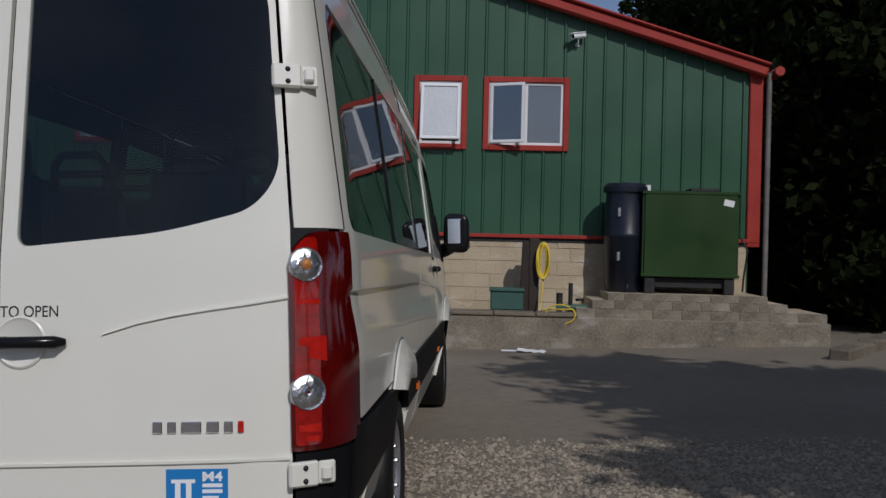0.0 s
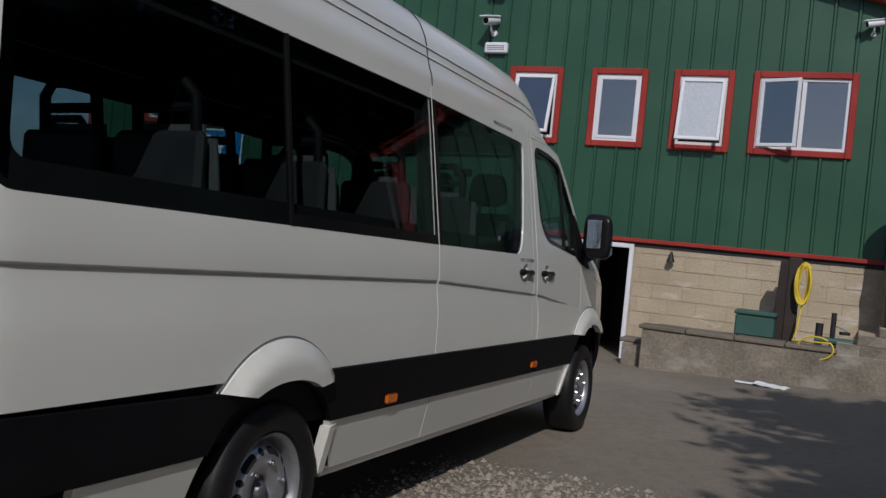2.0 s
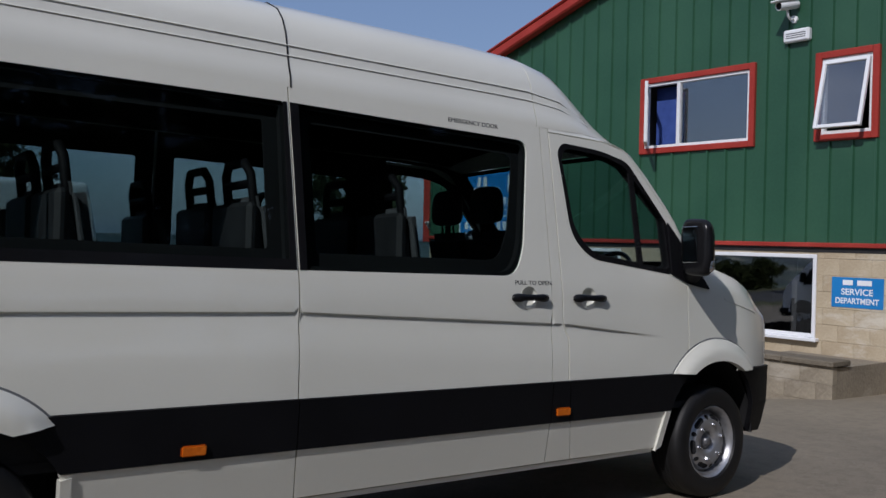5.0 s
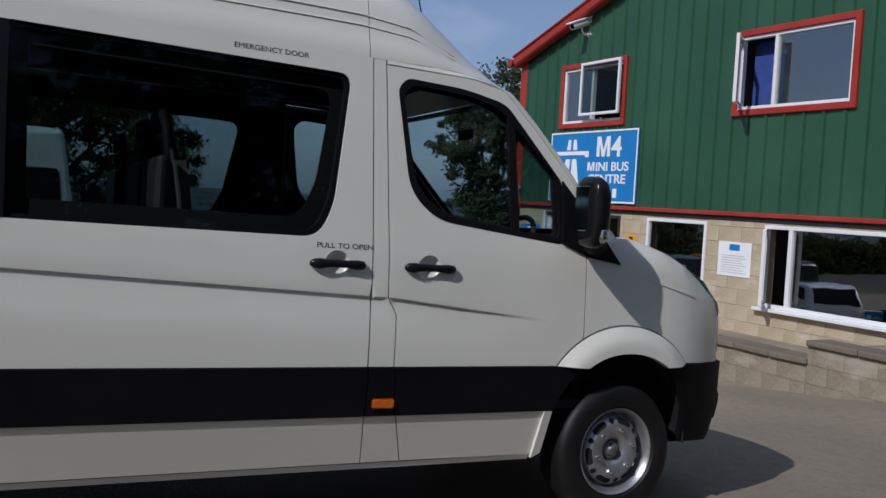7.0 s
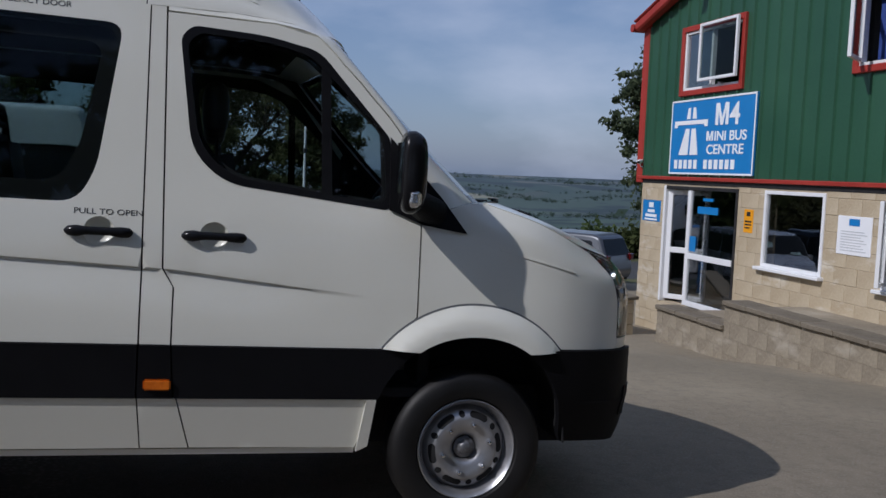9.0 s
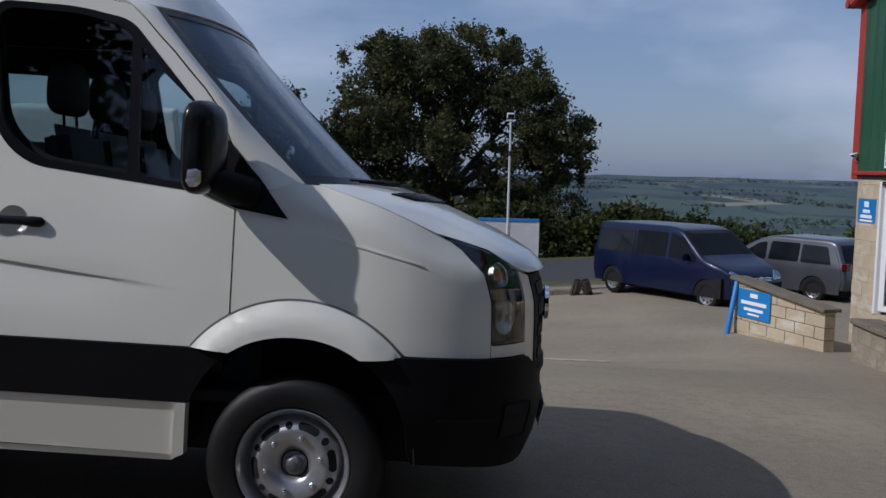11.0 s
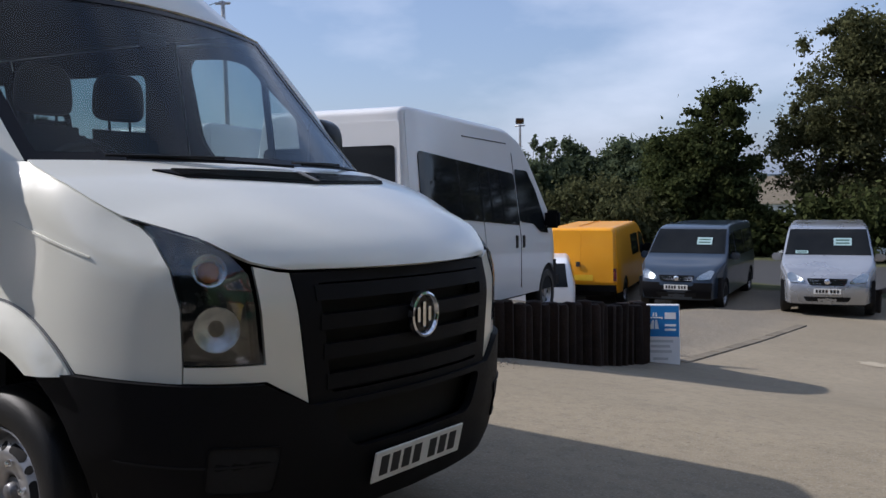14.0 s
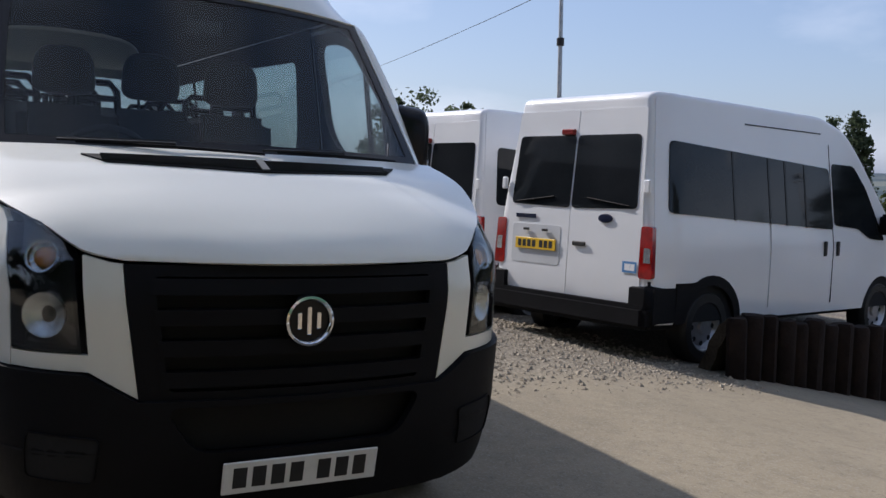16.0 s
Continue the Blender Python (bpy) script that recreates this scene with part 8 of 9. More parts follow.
def soil_bank():
    """Earth heaped against the back of the logs, falling to the gravel."""
    rng = random.Random(17)
    rows = []
    for y in np.arange(4.75, 9.36, 0.16):
        lx = ramp(y, [p[1] for p in LOGS], [p[0] for p in LOGS]) - 0.06
        wide = ramp(y, [4.75, 6.5, 9.4], [0.36, 0.55, 0.9])
        top = 0.185 - 0.130 * (y - 4.8) - 0.05 * max(0, 5.1 - y)
        row = []
        for k in np.linspace(0, 1, 9):
            x = lx - wide * k
            z = top + (ground_z(x, y) - 0.03 - top) * (0.35 * k + 0.65 * ease(k, 0.15, 1.0))
            row.append((x + rng.uniform(-0.012, 0.012), float(y), z + rng.uniform(-0.018, 0.018) * (1 - k)))
        rows.append(row)
    bank = root("soil_bank", "dark earth bank heaped behind the log wall", "bank", kind="structure")
    part("earth", sheet(rows, 0.12), "soil", bank, smooth=60)


soil_bank()


def a_board():
    z0 = ground_z(-1.72, 9.62)
    b = root("pavement_sign", "blue and white folding pavement sign with motorway symbol", "sign", m=pose(-1.83, 9.50, z0 - 0.05, 0, 0, 24))
    for s in (1, -1):
        m = pose(0, s * 0.17, 0.03) @ Matrix.Rotation(radians(s * 10.5), 4, "X") @ pose(0, 0, 0, 90, 0, 0 if s > 0 else 0)
        m = pose(0, -s * 0.19, 0.03, 90 - s * 11, 0, 0)
        leaf = part("leaf_panel", boxed(-0.26, 0, -0.01, 0.26, 0.86, 0.01, 0.006), "white_sign", b, m=m)
        if s > 0:
            part("blue_face", boxed(-0.25, 0.42, 0.011, 0.25, 0.84, 0.013), "blue_sign", leaf, "blue upper half")
            for p in ROAD:
                part("road_symbol", poly_plate([(-0.21 + u * 0.52, 0.43 + v * 0.36) for u, v in p], 0.0135, 0.016), "white_sign", leaf)
            for u, v, a, c in ((0.06, 0.66, 0.15, 0.09), (0.06, 0.56, 0.15, 0.03), (0.06, 0.5, 0.15, 0.03)):
                part("text_bar", boxed(u, v, 0.0135, u + a, v + c, 0.016), "white_sign", leaf)
            for v, a in ((0.34, 0.34), (0.27, 0.26), (0.20, 0.3), (0.10, 0.2)):
                part("text_bar", boxed(-a / 2, v, 0.011, a / 2, v + 0.035, 0.013), "grey_paint", leaf)
    part("foot_bar", boxed(-0.27, -0.23, 0.0, 0.27, 0.23, 0.035, 0.01), "plastic", b)


a_board()


def lamp_pole(x, y, top, label, heads, turn=0, r=0.045, material="galv", size=1.0):
    z0 = ground_z(x, y)
    p = root("lamp_pole", label, "lamp pole", m=pose(x, y, z0 - 0.05, 0, 0, turn))
    h = top - z0
    part("pole", tube([(0, 0, 0), (0, 0, h * 0.45), (0, 0, h)], [r, r * 0.9, r * 0.7], 12), material, p, smooth=40)
    part("foot_flange", boxed(-0.1, -0.1, 0, 0.1, 0.1, 0.07, 0.01), material, p)
    part("collar", tube([(0, 0, h * 0.80), (0, 0, h * 0.80 + 0.12)], r * 1.35, 12), "iron", p)
    part("crossbar", tube([(-0.2 * size, 0, h - 0.03), (0.2 * size, 0, h - 0.03)], 0.022, 8), material, p)
    for u, dz, yaw in heads:
        m = pose(u, 0, h + dz, 0, 0, yaw) @ pose(0, 0, 0, 28, 0, 0) @ Matrix.Scale(size, 4)
        head = part("floodlight", boxed(-0.16, -0.05, -0.1, 0.16, 0.09, 0.11, 0.025), "grey_paint" if material == "grey_paint" else "iron", p, m=m)
        part("lamp_glass", boxed(-0.135, -0.056, -0.08, 0.135, -0.0505, 0.09), "black_glass", head)
        part("stirrup", tube([(0, 0.02, -0.12), (0, 0.02, -0.02)], 0.018, 6), "iron", head)


lamp_pole(1.14, 19.3, 2.93, "slim white lamp pole with a floodlight", [(0.0, 0.09, 12)], r=0.037, material="grey_paint", size=0.6)
lamp_pole(-9.75, 19.5, 2.9, "galvanised lamp pole with a floodlight", [(0.0, 0.09, 40)], size=0.7)
lamp_pole(-8.38, 7.72, 4.34, "tall galvanised pole with two floodlights", [(-0.24, 0.12, 60), (0.2, 0.1, -20)], 30, 0.045, size=0.6)
wire = root("overhead_wire", "thin black overhead cable from the lamp pole", "cable")
part("cable", tube([(-8.38 - 35.62 * t, 7.72 + 5.28 * t, 4.30 + 0.30 * t - 1.6 * t * (1 - t)) for t in [i / 14 for i in range(15)]], 0.006, 5), "iron", wire)
far_pole = root("telegraph_pole", "wooden telegraph pole in the distance", "pole", m=pose(-44, 13, ground_z(-44, 13) - 0.2))
part("pole", tube([(0, 0, 0), (0, 0, 4.9 - ground_z(-44, 13))], [0.14, 0.1], 10), "wood", far_pole)


def display_board():
    z0 = ground_z(1.1, 19.75)
    b = root("display_board", "blank two-panel white board with a blue rail and legs", "board", m=pose(1.17, 19.75, 0))
    for a, c in ((-0.75, -0.03), (0.04, 0.76)):
        part("panel", boxed(a, -0.02, -1.09, c, 0.02, 0.25, 0.006), "grey_paint", b)
    part("top_rail", boxed(-0.80, -0.04, 0.25, 0.80, 0.04, 0.33, 0.008), "blue_paint", b, "blue painted rail")
    for x in (-0.78, 0.005, 0.78):
        part("mullion", boxed(x - 0.025, -0.03, -1.1, x + 0.025, 0.03, 0.249, 0.004), "grey_paint", b)
    for x in (-0.6, 0.62):
        part("back_post", boxed(x - 0.04, 0.04, z0 - 0.1, x + 0.04, 0.11, 0.0, 0.004), "wood", b)


display_board()
for x, y, h in ((0.36, 19.55, 1.12), (1.80, 19.55, 1.12)):
    p = root("bollard", "slim bright blue steel post", "post", m=pose(x, y, ground_z(x, y) - 0.03))
    part("tube", tube([(0, 0, 0), (0, 0, h), (0, 0, h + 0.02)], [0.05, 0.05, 0.03], 14), "blue_paint", p, smooth=40)
p = root("leaning_post", "leaning blue steel rail post beside the block wall", "post", m=pose(4.86, 11.60, ground_z(4.86, 11.6) - 0.03, -3, 9, 0))
part("tube", tube([(0, 0, 0), (0, 0, 0.95), (0, 0, 0.97)], [0.045, 0.045, 0.03], 14), "blue_paint", p, smooth=40)


def sleeper_rail(x0, y0, x1, y1, h, n, label):
    f = root("rail_fence", label, "fence", m=pose(0, 0, 0))
    for i in range(n):
        t = i / (n - 1)
        x, y = x0 + (x1 - x0) * t, y0 + (y1 - y0) * t
        z = ground_z(x, y)
        part("post", boxed(-0.06, -0.06, -0.1, 0.06, 0.06, h, 0.012), "wood", f, m=pose(x, y, z, random.uniform(-3, 3), random.uniform(-3, 3), random.uniform(-10, 10)))
    a, b = (x0, y0, ground_z(x0, y0) + h - 0.05), (x1, y1, ground_z(x1, y1) + h - 0.05)
    d = Vector(b) - Vector(a)
    part("rail", boxed(-0.1, -0.04, -0.05, d.length + 0.1, 0.04, 0.05, 0.012), "wood", f, m=Matrix.Translation(a) @ d.to_track_quat("X", "Z").to_matrix().to_4x4() @ pose(0, -0.09, 0.02))


for x, y, tilt in ((2.92, 19.4, 14), (3.27, 19.32, -16)):
    stub = root("timber_stub", "short leaning stump of a dark timber post", "post", m=pose(x, y, ground_z(x, y)))
    part("stump", boxed(-0.10, -0.10, -0.1, 0.10, 0.10, 0.42, 0.03, seg=2, m=pose(0, 0, 0, -8, tilt, 12)), "wood", stub)
    part("nailed_block", boxed(-0.07, -0.16, 0.05, 0.09, -0.09, 0.36, 0.02, m=pose(0, 0, 0, -8, tilt, 12)), "wood", stub)
sleeper_rail(-0.62, 18.9, 0.0, 22.3, 0.50, 5, "low dark timber knee rail along the verge")
kerb = root("kerb", "weathered kerb round the grassy island", "kerb", kind="structure")
for i in range(5):
    x = 0.65 + i * 0.5
    part("kerb_stone", boxed(-0.245, -0.07, -0.2, 0.245, 0.07, 0.13, 0.015), "concrete", kerb, m=pose(x, 19.62, ground_z(x, 19.62), 0, random.uniform(-1, 1), 0))
for i in range(9):
    y = 10.1 + i * 0.66
    x = -1.62 + (y - 10) * 0.035
    part("edge_stone", boxed(-0.10, -0.325, -0.15, 0.10, 0.325, 0.015, 0.012), "cap", kerb, m=pose(x, y, ground_z(x, y) + 0.002, math.degrees(math.atan((ground_z(x, y + 0.3) - ground_z(x, y - 0.3)) / 0.6)) + random.uniform(-0.6, 0.6), 0, -2 + random.uniform(-1, 1)))


# ---- vegetation ----
def leaf_mesh(name, clumps, per, size, seed):
    """Many small four-cornered leaves strewn through the given clumps."""
    rng = np.random.default_rng(seed)
    c = np.repeat(np.array([q[0] for q in clumps], float), per, axis=0)
    r = np.repeat(np.array([q[1] for q in clumps], float), per)
    n = len(c)
    d = rng.normal(size=(n, 3))
    d /= np.linalg.norm(d, axis=1)[:, None]
    grow = np.repeat(rng.uniform(0.55, 1.35, (len(clumps), 3)), per, axis=0)
    p = c + rng.normal(size=(n, 3)) * (0.62 * r)[:, None] * grow * np.array([1, 1, 0.8])
    a = rng.normal(size=(n, 3)) + d * 0.5
    a /= np.linalg.norm(a, axis=1)[:, None]
    b = np.cross(a, rng.normal(size=(n, 3)))
    b /= np.linalg.norm(b, axis=1)[:, None]
    s = size * (0.6 + 0.8 * rng.random(n))[:, None]
    v = np.stack([p - a * s, p + b * s * 0.55 + a * s * 0.1, p + a * s, p - b * s * 0.55 + a * s * 0.1], 1).reshape(-1, 3)
    me = bpy.data.meshes.new(name)
    me.vertices.add(4 * n)
    me.vertices.foreach_set("co", v.astype(np.float32).ravel())
    me.loops.add(4 * n)
    me.loops.foreach_set("vertex_index", np.arange(4 * n, dtype=np.int32))
    me.polygons.add(n)
    me.polygons.foreach_set("loop_start", np.arange(0, 4 * n, 4, dtype=np.int32))
    me.update(calc_edges=True)
    return me


def lobes_to_clumps(lobes, count, size, seed):
    rng = np.random.default_rng(seed)
    vol = np.array([l[3] * l[4] * l[5] for l in lobes]) ** 0.75
    out = []
    for i in rng.choice(len(lobes), count, p=vol / vol.sum()):
        x, y, z, a, b, c = lobes[i]
        d = rng.normal(size=3)
        d /= np.linalg.norm(d)
        k = 0.30 + 0.82 * rng.random() ** 0.55
        out.append(((x + d[0] * a * k, y + d[1] * b * k, z + d[2] * c * k), size * (0.6 + 0.8 * rng.random()) * (1.0 if k < 0.95 else 0.62)))
    return out


def tree(name, label, x, y, height, lobes, count, clump, per, leaf, material, seed, trunk=0.22, group="", fork=0.3):
    """Trunk, limbs to the crown's lobes, twigs to its clumps, and the leaves; lobes are relative to the foot."""
    rng = random.Random(seed)
    t = root(name, label, "tree", group, m=pose(x, y, ground_z(x, y) - 0.1))
    bm = bmesh.new()
    top = Vector((rng.uniform(-0.2, 0.2), rng.uniform(-0.2, 0.2), height * fork))
    add_tube(bm, [(0, 0, -0.2), (0.02, 0, 0.25), (top.x * 0.5, top.y * 0.5, top.z * 0.6), top], [trunk * 1.5, trunk * 1.08, trunk * 0.95, trunk * 0.8], 10)
    part("trunk", bm, "bark", t, smooth=60)
    clumps = lobes_to_clumps(lobes, count, clump, seed)
    for lx, ly, lz, a, b, c in lobes:
        end = Vector((lx, ly, lz))
        mid = top.lerp(end, 0.5) + Vector((rng.uniform(-0.3, 0.3), rng.uniform(-0.3, 0.3), rng.uniform(0, 0.4)))
        bm = bmesh.new()
        add_tube(bm, [top - Vector((0, 0, 0.1)), mid, end], [trunk * 0.55, trunk * 0.36, trunk * 0.12], 7)
        near = [q for q in clumps if (Vector(q[0]) - end).length < max(a, b, c) * 1.05]
        for q, r in near[:: max(1, len(near) // 14)]:
            s = mid.lerp(end, rng.random())
            add_tube(bm, [s, s.lerp(Vector(q), 0.5) + Vector((0, 0, 0.12)), q], [trunk * 0.14, trunk * 0.1, 0.01], 5)
        part("limb", bm, "bark", t, smooth=60)
    crown = finish("crown", leaf_mesh("crown", clumps, per, leaf, seed), material, t)
    return t


def rel(lobes, x, y):
    z0 = ground_z(x, y) - 0.1
    return [(a - x, b - y, c - z0, d, e, f) for a, b, c, d, e, f in lobes]


tree("ash_tree", "broad dark olive roadside tree with gaps in its crown", -1.2, 33, 9.0, [(a + 0.8, b, c, d, e, f) for a, b, c, d, e, f in rel([
    (-4.7, 33, 4.0, 2.0, 2.4, 2.5), (-3.6, 32.6, 5.6, 1.6, 2.0, 1.6), (-1.9, 33, 5.4, 1.5, 2.2, 1.8), (-0.4, 33.3, 5.2, 1.6, 2.2, 1.9), (1.0, 33, 4.2, 1.6, 2.2, 2.0),
    (2.6, 33, 2.6, 1.4, 1.8, 1.5), (-5.8, 33, 2.0, 1.5, 2.0, 1.6), (-2.6, 33, 2.6, 2.4, 2.4, 1.8), (0.4, 33, 1.9, 2.2, 2.2, 1.6), (-4.2, 33, 0.6, 2.0, 1.8, 1.2), (1.6, 33, 0.4, 2.0, 1.8, 1.2), (-1.5, 33, -0.6, 4.5, 1.6, 1.0)], -1.2, 33)],
    620, 0.45, 210, 0.075, "leaf_ash", 5, 0.3)
tree("maple_tree", "small bright-edged green tree behind the parked vans", -9.0, 31, 6.4, rel([
    (-7.7, 31, 3.7, 0.8, 0.9, 1.1), (-8.5, 31, 2.6, 1.3, 1.3, 1.2), (-9.7, 31, 2.0, 1.0, 1.2, 0.9), (-9.0, 31, 0.9, 2.0, 1.7, 1.2), (-7.6, 31, 1.4, 1.1, 1.3, 1.2), (-9.4, 31, -0.4, 2.0, 1.5, 0.9), (-7.6, 31, -0.2, 1.4, 1.4, 1.2)], -9, 31),
    320, 0.36, 150, 0.085, "leaf", 8, 0.13)
tree("lime_tree", "tall haze-tinted green tree standing beyond the garage", 24.4, 43.6, 13, rel([
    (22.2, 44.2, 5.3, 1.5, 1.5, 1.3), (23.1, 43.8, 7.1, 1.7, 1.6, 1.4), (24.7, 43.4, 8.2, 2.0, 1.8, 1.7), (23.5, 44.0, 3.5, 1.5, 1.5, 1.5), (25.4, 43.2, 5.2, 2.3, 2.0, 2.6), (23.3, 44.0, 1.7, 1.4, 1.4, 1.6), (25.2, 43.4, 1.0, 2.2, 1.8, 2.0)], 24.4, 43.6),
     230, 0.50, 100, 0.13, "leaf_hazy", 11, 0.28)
SLIM, HAZY, SCRUB = [(-15.1, 30.0, 2.84, 0.75), (-15.1, 31.2, 3.05, 0.85), (-25.1, 34.9, 4.02, 0.8), (-24.2, 35.5, 4.18, 0.8)], [(-25.2, 53.0, 3.79, 1.7), (-22.5, 54.3, 3.91, 1.7), (-20.5, 53.0, 3.95, 1.9), (-18.6, 51.6, 3.24, 2.0), (-41.1, 21.2, 5.48, 2.6), (-41.4, 24.8, 5.08, 1.6), (-37.2, 67.4, 4.19, 2.2), (-14.4, 51.0, 2.81, 2.0)], [(-13.1, 28.8, 1.22, 1.3), (-12.9, 30.1, 1.49, 1.4), (-12.4, 31.4, 1.32, 1.4), (-10.6, 28.9, 0.88, 1.2)]
for i, (x, y, z, r) in enumerate(SLIM):
    h = z - ground_z(x, y)
    tree("young_tree", "slender young tree rising from the hedge", x, y, h,
         [(0, 0, h - r * 0.8, r * 0.34, r * 0.34, r * 0.9), (r * 0.4, 0, h - r * 1.9, r * 0.6, r * 0.6, r * 0.8), (-r * 0.4, 0.1, h - r * 2.3, r * 0.62, r * 0.6, r * 0.9), (0, 0, h * 0.42, r, r, h * 0.26)],
         90, 0.26, 80, 0.10, "leaf_hazy", 40 + i, 0.08, "trees along the far hedge")
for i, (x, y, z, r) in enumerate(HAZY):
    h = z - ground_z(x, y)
    tree("hedgerow_tree", "bushy haze-tinted tree in the distance", x, y, h,
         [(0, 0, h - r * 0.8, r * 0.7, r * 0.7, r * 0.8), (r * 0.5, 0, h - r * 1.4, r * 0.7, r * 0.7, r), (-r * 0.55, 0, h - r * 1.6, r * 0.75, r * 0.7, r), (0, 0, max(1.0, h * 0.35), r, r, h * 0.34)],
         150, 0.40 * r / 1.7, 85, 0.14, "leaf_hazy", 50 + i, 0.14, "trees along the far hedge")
for i, (x, y, z, r) in enumerate(SCRUB):
    h = z - ground_z(x, y)
    tree("scrub_bush", "rounded olive bush on the rough slope", x, y, h,
         [(0, 0, h - r * 0.7, r, r, r * 0.7), (r * 0.7, 0.2, h - r * 1.1, r * 0.8, r * 0.8, r * 0.8), (-r * 0.8, 0, h - r * 1.2, r * 0.8, r * 0.8, r * 0.8), (0, 0, h * 0.3, r * 1.4, r, h * 0.3)],
         110, 0.34, 80, 0.09, "leaf_ash", 64 + i, 0.07, "scrub bushes on the slope", 0.2)
WOOD = [(10.5, -9.6, 10), (14, -8.8, 12), (18, -9.8, 12.5), (22.5, -8.6, 13), (27, -9.4, 14), (32, -8.8, 15), (12, -13, 12), (20, -14, 13), (6.5, -12.5, 8.5)]
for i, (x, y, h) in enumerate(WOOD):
    tree("woodland_tree", "tall dense woodland tree with leaves coloured shade-dark", x, y, h,
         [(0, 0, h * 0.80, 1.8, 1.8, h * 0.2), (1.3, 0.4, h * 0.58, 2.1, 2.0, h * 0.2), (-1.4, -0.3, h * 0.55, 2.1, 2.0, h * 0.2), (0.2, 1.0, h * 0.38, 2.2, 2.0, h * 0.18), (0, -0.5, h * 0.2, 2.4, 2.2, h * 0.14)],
         190, 0.72, 110, 0.14, "leaf_shaded", 70 + i, 0.24, "woodland beside the garage")
# Trees out of view, placed to throw shade on the yard and the wood.
SHADE = [(-9.0, -7.6, 8.8), (-8.0, -9.6, 8.4), (-6.7, -6.9, 9.2), (-10.9, -7.4, 8.2), (-10.4, -9.3, 8.6), (-13.5, -12.0, 8.2), (-1.5, -13.6, 9), (-17, -10.5, 6.5), (2.6, -14.2, 13), (6.8, -15, 14), (11, -16, 14.5), (-22, -9, 7.5)]
for i, (x, y, h) in enumerate(SHADE):
    tree("woodland_tree", "broad leafy tree out of view at the yard's edge", x, y, h,
         [(0.2, 0.2, h * 0.80, 1.6, 1.3, h * 0.17), (1.5, 0.1, h * 0.66, 1.4, 1.3, h * 0.15), (-1.4, 0.1, h * 0.62, 1.4, 1.4, h * 0.16), (0, -1.2, h * 0.55, 2.0, 1.4, h * 0.18), (1.7, -1.2, h * 0.42, 1.4, 1.2, h * 0.12)],
         130, 0.55, 85, 0.14, "leaf", 95 + i, 0.2, "trees behind the yard")


def hedge(name, label, line, width, tops, per_m, leaf, material, seed, clump=0.4):
    rng = np.random.default_rng(seed)
    clumps = []
    for (x0, y0), (x1, y1) in zip(line, line[1:]):
        n = int(math.dist((x0, y0), (x1, y1)) * per_m)
        for i in range(n):
            t = rng.random()
            x, y = x0 + (x1 - x0) * t, y0 + (y1 - y0) * t + rng.uniform(-width, width) / 2
            g = ground_z(x, y)
            hi = tops[0] + (tops[1] - tops[0]) * (0.5 + 0.5 * math.sin(x * 0.9 + 2 * math.sin(x * 0.37))) * (0.6 + 0.4 * rng.random())
            hi -= 0.3 * ease(x, 1.5, 4.5) + 0.95 * ease(x, 5.0, 12.0) if y > 20 else 0.0
            clumps.append(((x, y, g + (hi - g) * rng.random() ** 0.6), clump * (0.6 + 0.7 * rng.random())))
    me = leaf_mesh(name, clumps, 55, leaf, seed)
    tagged(finish(name, me, material), label, "hedge", kind="stuff")


hedge("hedge", "rough green roadside hedge", [(-40, 31), (-24, 30.6), (-8, 30.5), (6, 30.6), (22, 31)], 1.8, (-0.15, 0.75), 19, 0.12, "leaf", 3)
hedge("hedge", "paler scrub beyond the road", [(-42, 36), (-10, 35), (20, 36)], 3.0, (-0.8, 0.6), 11, 0.14, "leaf_pale", 4)
hedge("undergrowth", "dark undergrowth beside the garage", [(7.6, -9.2), (14, -8.4), (36, -8.2)], 2.0, (0.6, 1.9), 16, 0.15, "leaf_shaded", 6, 0.45)
hedge("undergrowth", "dark undergrowth along the yard's edge", [(-16, -13.5), (-4, -15), (8, -14)], 2.0, (0.8, 2.4), 12, 0.17, "leaf_shaded", 7, 0.5)
edge = root("stone_edging", "low dark stone edging before the woodland", "edging", kind="structure")
for i in range(7):
    x, y = 4.0 + i * 0.62, -6.1 - i * 0.42
    part("edge_stone", boxed(-0.3, -0.14, -0.2, 0.3, 0.14, 0.16, 0.03), "cap", edge, m=pose(x, y, ground_z(x, y), random.uniform(-3, 3), random.uniform(-3, 3), -34 + random.uniform(-3, 3)))


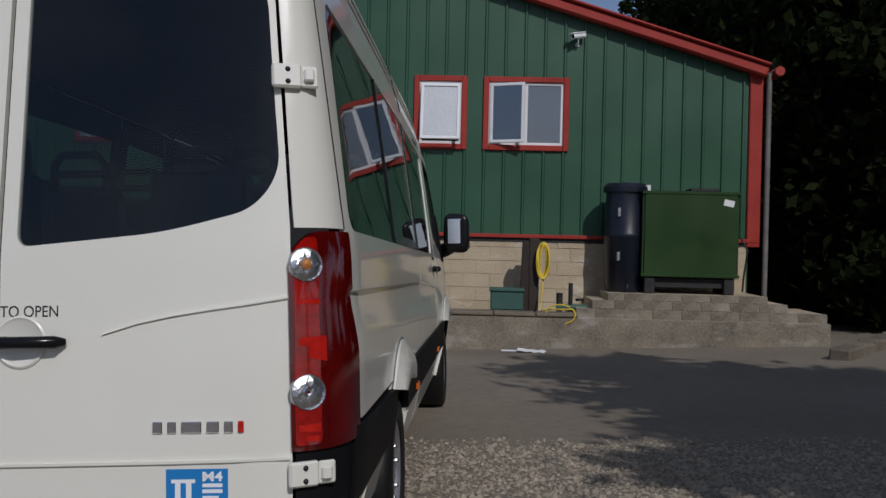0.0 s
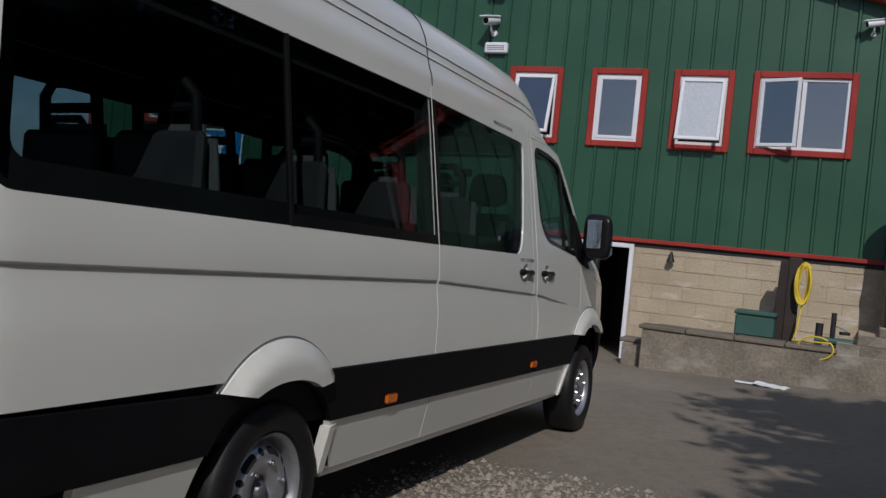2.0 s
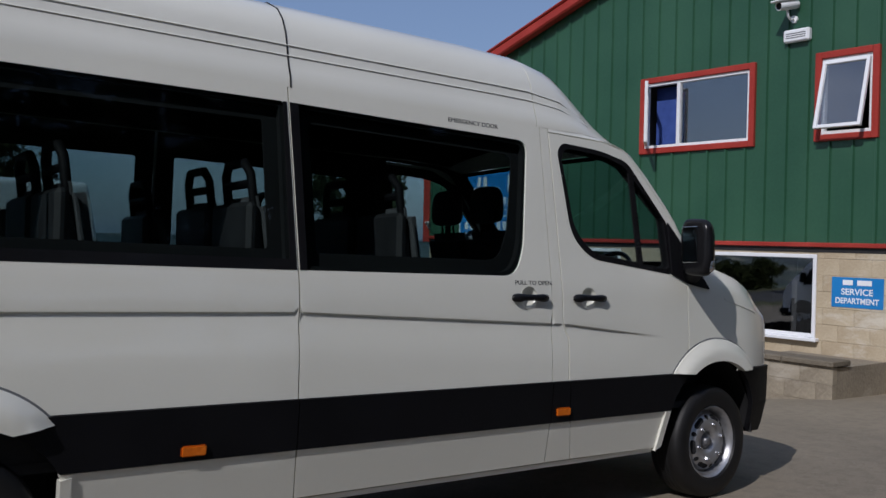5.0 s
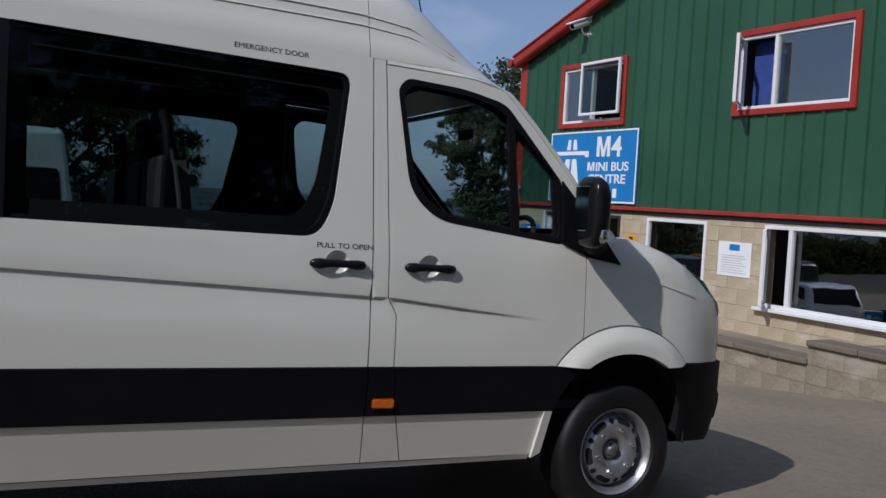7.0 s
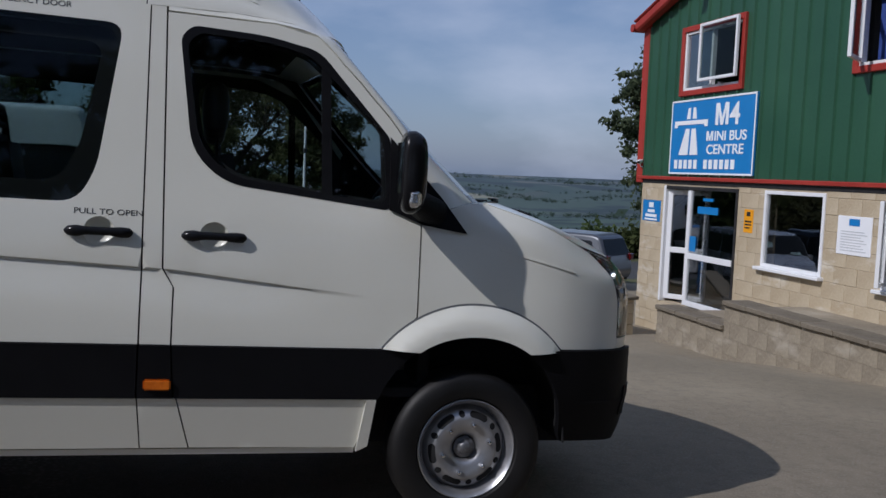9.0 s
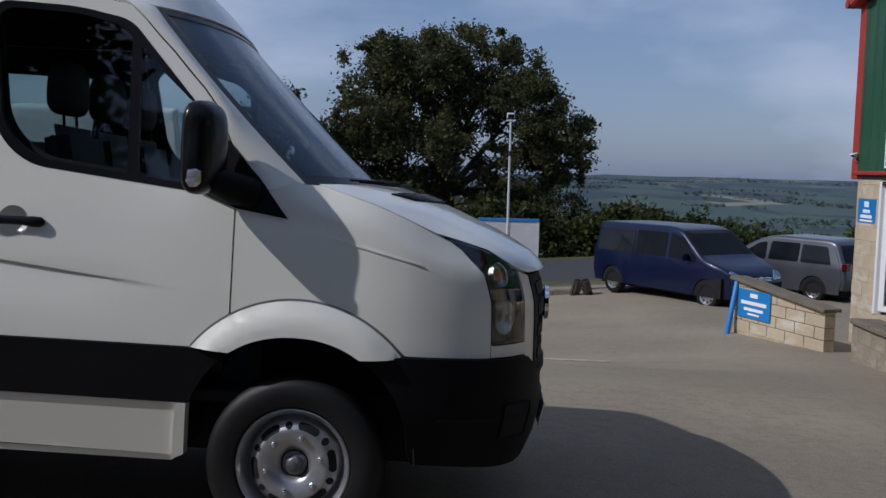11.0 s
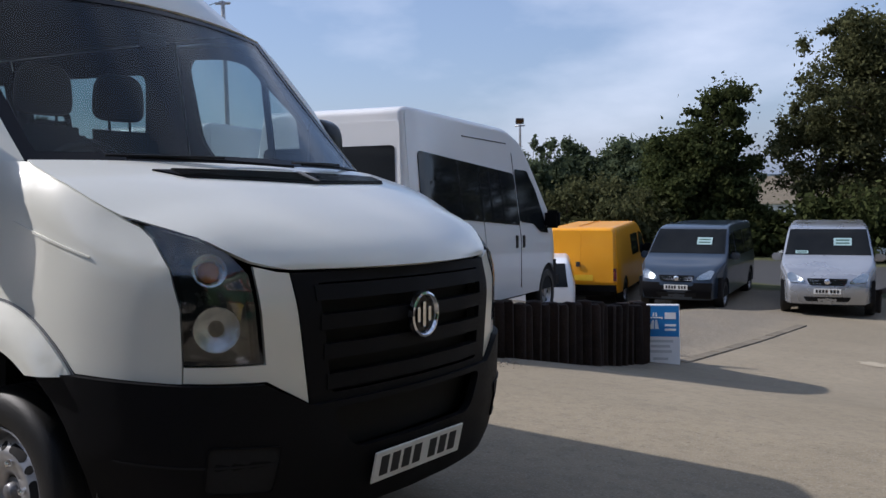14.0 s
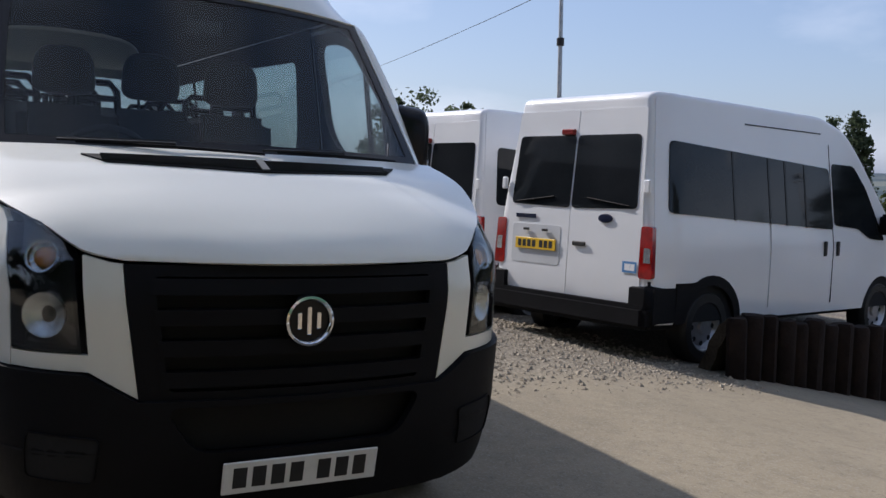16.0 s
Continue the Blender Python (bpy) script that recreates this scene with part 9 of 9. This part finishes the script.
def cottage(x, y, turn, w, d, h, label):
    z = ground_z(x, y)
    c = root("house", label, "house", m=pose(x, y, z, 0, 0, turn))
    part("wall", boxed(-w / 2, -d / 2, -0.5, w / 2, d / 2, h, 0.02), "white_sign", c, "white plastered walls")
    bm = bmesh.new()
    vs = [bm.verts.new(p) for p in ((-w / 2 - 0.3, -d / 2 - 0.3, h), (w / 2 + 0.3, -d / 2 - 0.3, h), (w / 2 + 0.3, d / 2 + 0.3, h), (-w / 2 - 0.3, d / 2 + 0.3, h), (-w / 2 - 0.3, 0, h + d * 0.36), (w / 2 + 0.3, 0, h + d * 0.36))]
    for f in ((0, 1, 5, 4), (2, 3, 4, 5), (0, 4, 3), (1, 2, 5), (0, 3, 2, 1)):
        bm.faces.new([vs[i] for i in f])
    roof = part("roof", bm, "cap", c, "brown tiled roof")
    part("chimney", boxed(w / 3, -0.3, h, w / 3 + 0.6, 0.3, h + d * 0.36 + 0.9), "cap", roof)
    for k in range(3):
        win = part("window", boxed(-w / 2 + 1.0 + k * (w - 2) / 2 - 0.5, -d / 2 - 0.03, h * 0.4, -w / 2 + 1.0 + k * (w - 2) / 2 + 0.5, -d / 2 - 0.001, h * 0.75), "black_glass", c)


def far_woods():
    """Copses and hedge lines in the valley and on the far slope."""
    rng = np.random.default_rng(77)
    clumps = []
    for _ in range(95):
        y = 130 + 2200 * rng.random() ** 1.4
        x = rng.uniform(-0.55, 1.0) * (y * 0.75 + 120)
        ln, k = rng.uniform(15, 110) * (0.6 + y / 1200), rng.uniform(-0.25, 0.25)
        for i in range(int(10 + ln / 5)):
            u = rng.uniform(-ln, ln)
            p, q = x + u, y + u * k + rng.normal() * 5
            r = rng.uniform(2.2, 4.6)
            clumps.append(((p, q, ground_z(p, q) + r * 0.7), r))
    for _ in range(230):
        q = rng.uniform(2350, 2900)
        p = rng.uniform(-0.5, 1.0) * 2300
        for i in range(7):
            u = p + rng.uniform(-90, 90)
            clumps.append(((u, q, ground_z(u, q) + 3.0), rng.uniform(4.0, 7.5)))
    tagged(finish("far_woods", leaf_mesh("far_woods", clumps, 26, 1.1, 5), "leaf_far_hazed"), "distant copses and hedge lines across the valley", "trees", kind="stuff")


far_woods()
cottage(-15.4, 75, 10, 9, 6, 4.6, "white cottage glimpsed through the roadside trees")
cottage(-6.5, 80, -8, 7, 6, 4.6, "low white house beyond the hedge")


def strew(name, label, zones, count, size, material, seed):
    """Loose stones: small irregular octahedra lying on the ground."""
    rng = np.random.default_rng(seed)
    verts, faces = [], []
    base = np.array([(1, 0, 0), (0, 1, 0), (-1, 0, 0), (0, -1, 0), (0, 0, 0.7), (0, 0, -0.4)], float)
    tri = [(0, 1, 4), (1, 2, 4), (2, 3, 4), (3, 0, 4), (1, 0, 5), (2, 1, 5), (3, 2, 5), (0, 3, 5)]
    for x0, x1, y0, y1, share in zones:
        for _ in range(int(count * share)):
            x, y = rng.uniform(x0, x1), rng.uniform(y0, y1)
            edge = min(x - x0, x1 - x, y - y0, y1 - y)
            if edge < 0.6 * rng.random():
                continue
            a, s = rng.random() * 6.28, size * (0.45 + rng.random() ** 3 * 1.3)
            q = base * (0.7 + 0.5 * rng.random((6, 3))) * s
            c, k = math.cos(a), math.sin(a)
            g = ground_z(x, y)
            o = len(verts)
            verts += [(x + u * c - v * k, y + u * k + v * c, g + w + s * 0.15) for u, v, w in q]
            faces += [tuple(o + i for i in f) for f in tri]
    me = bpy.data.meshes.new(name)
    me.from_pydata(verts, [], faces)
    tagged(finish(name, me, material), label, "gravel", kind="stuff")


def worn_mark(x, y, lx, ly, turn, seed):
    """A thin ragged remnant of pale road paint."""
    rng = random.Random(seed)
    k = 22
    pts = [(lx * math.cos(6.283 * i / k) * rng.uniform(0.7, 1.1), ly * math.sin(6.283 * i / k) * rng.uniform(0.6, 1.15)) for i in range(k)]
    a = radians(turn)
    world = [(x + u * math.cos(a) - v * math.sin(a), y + u * math.sin(a) + v * math.cos(a)) for u, v in pts]
    me = bpy.data.meshes.new("worn_paint")
    me.from_pydata([(p, q, ground_z(p, q) + 0.005) for p, q in world] + [(x, y, ground_z(x, y) + 0.005)], [], [(i, (i + 1) % k, k) for i in range(k)])
    tagged(finish("worn_paint", me, "worn"), "faded pale paint mark on the tarmac", "road marking", kind="structure")


for i, (x, y, lx, ly, turn) in enumerate(((0.72, 11.7, 0.5, 0.22, -25), (1.95, 8.9, 0.95, 0.17, -48), (1.3, 9.5, 0.3, 0.07, -30))):
    worn_mark(x, y, lx, ly, turn, i)
strew("loose_gravel", "loose pale gravel on the yard", [(-6.4, -1.6, -5.4, -0.4, 1.15), (-4.6, -1.0, 1.3, 4.9, 0.25), (-8.0, -2.4, -4.2, -2.2, 0.14)], 26000, 0.0165, "gravel", 21)

# ---- pieces of the building's base wall ----
block_rows()
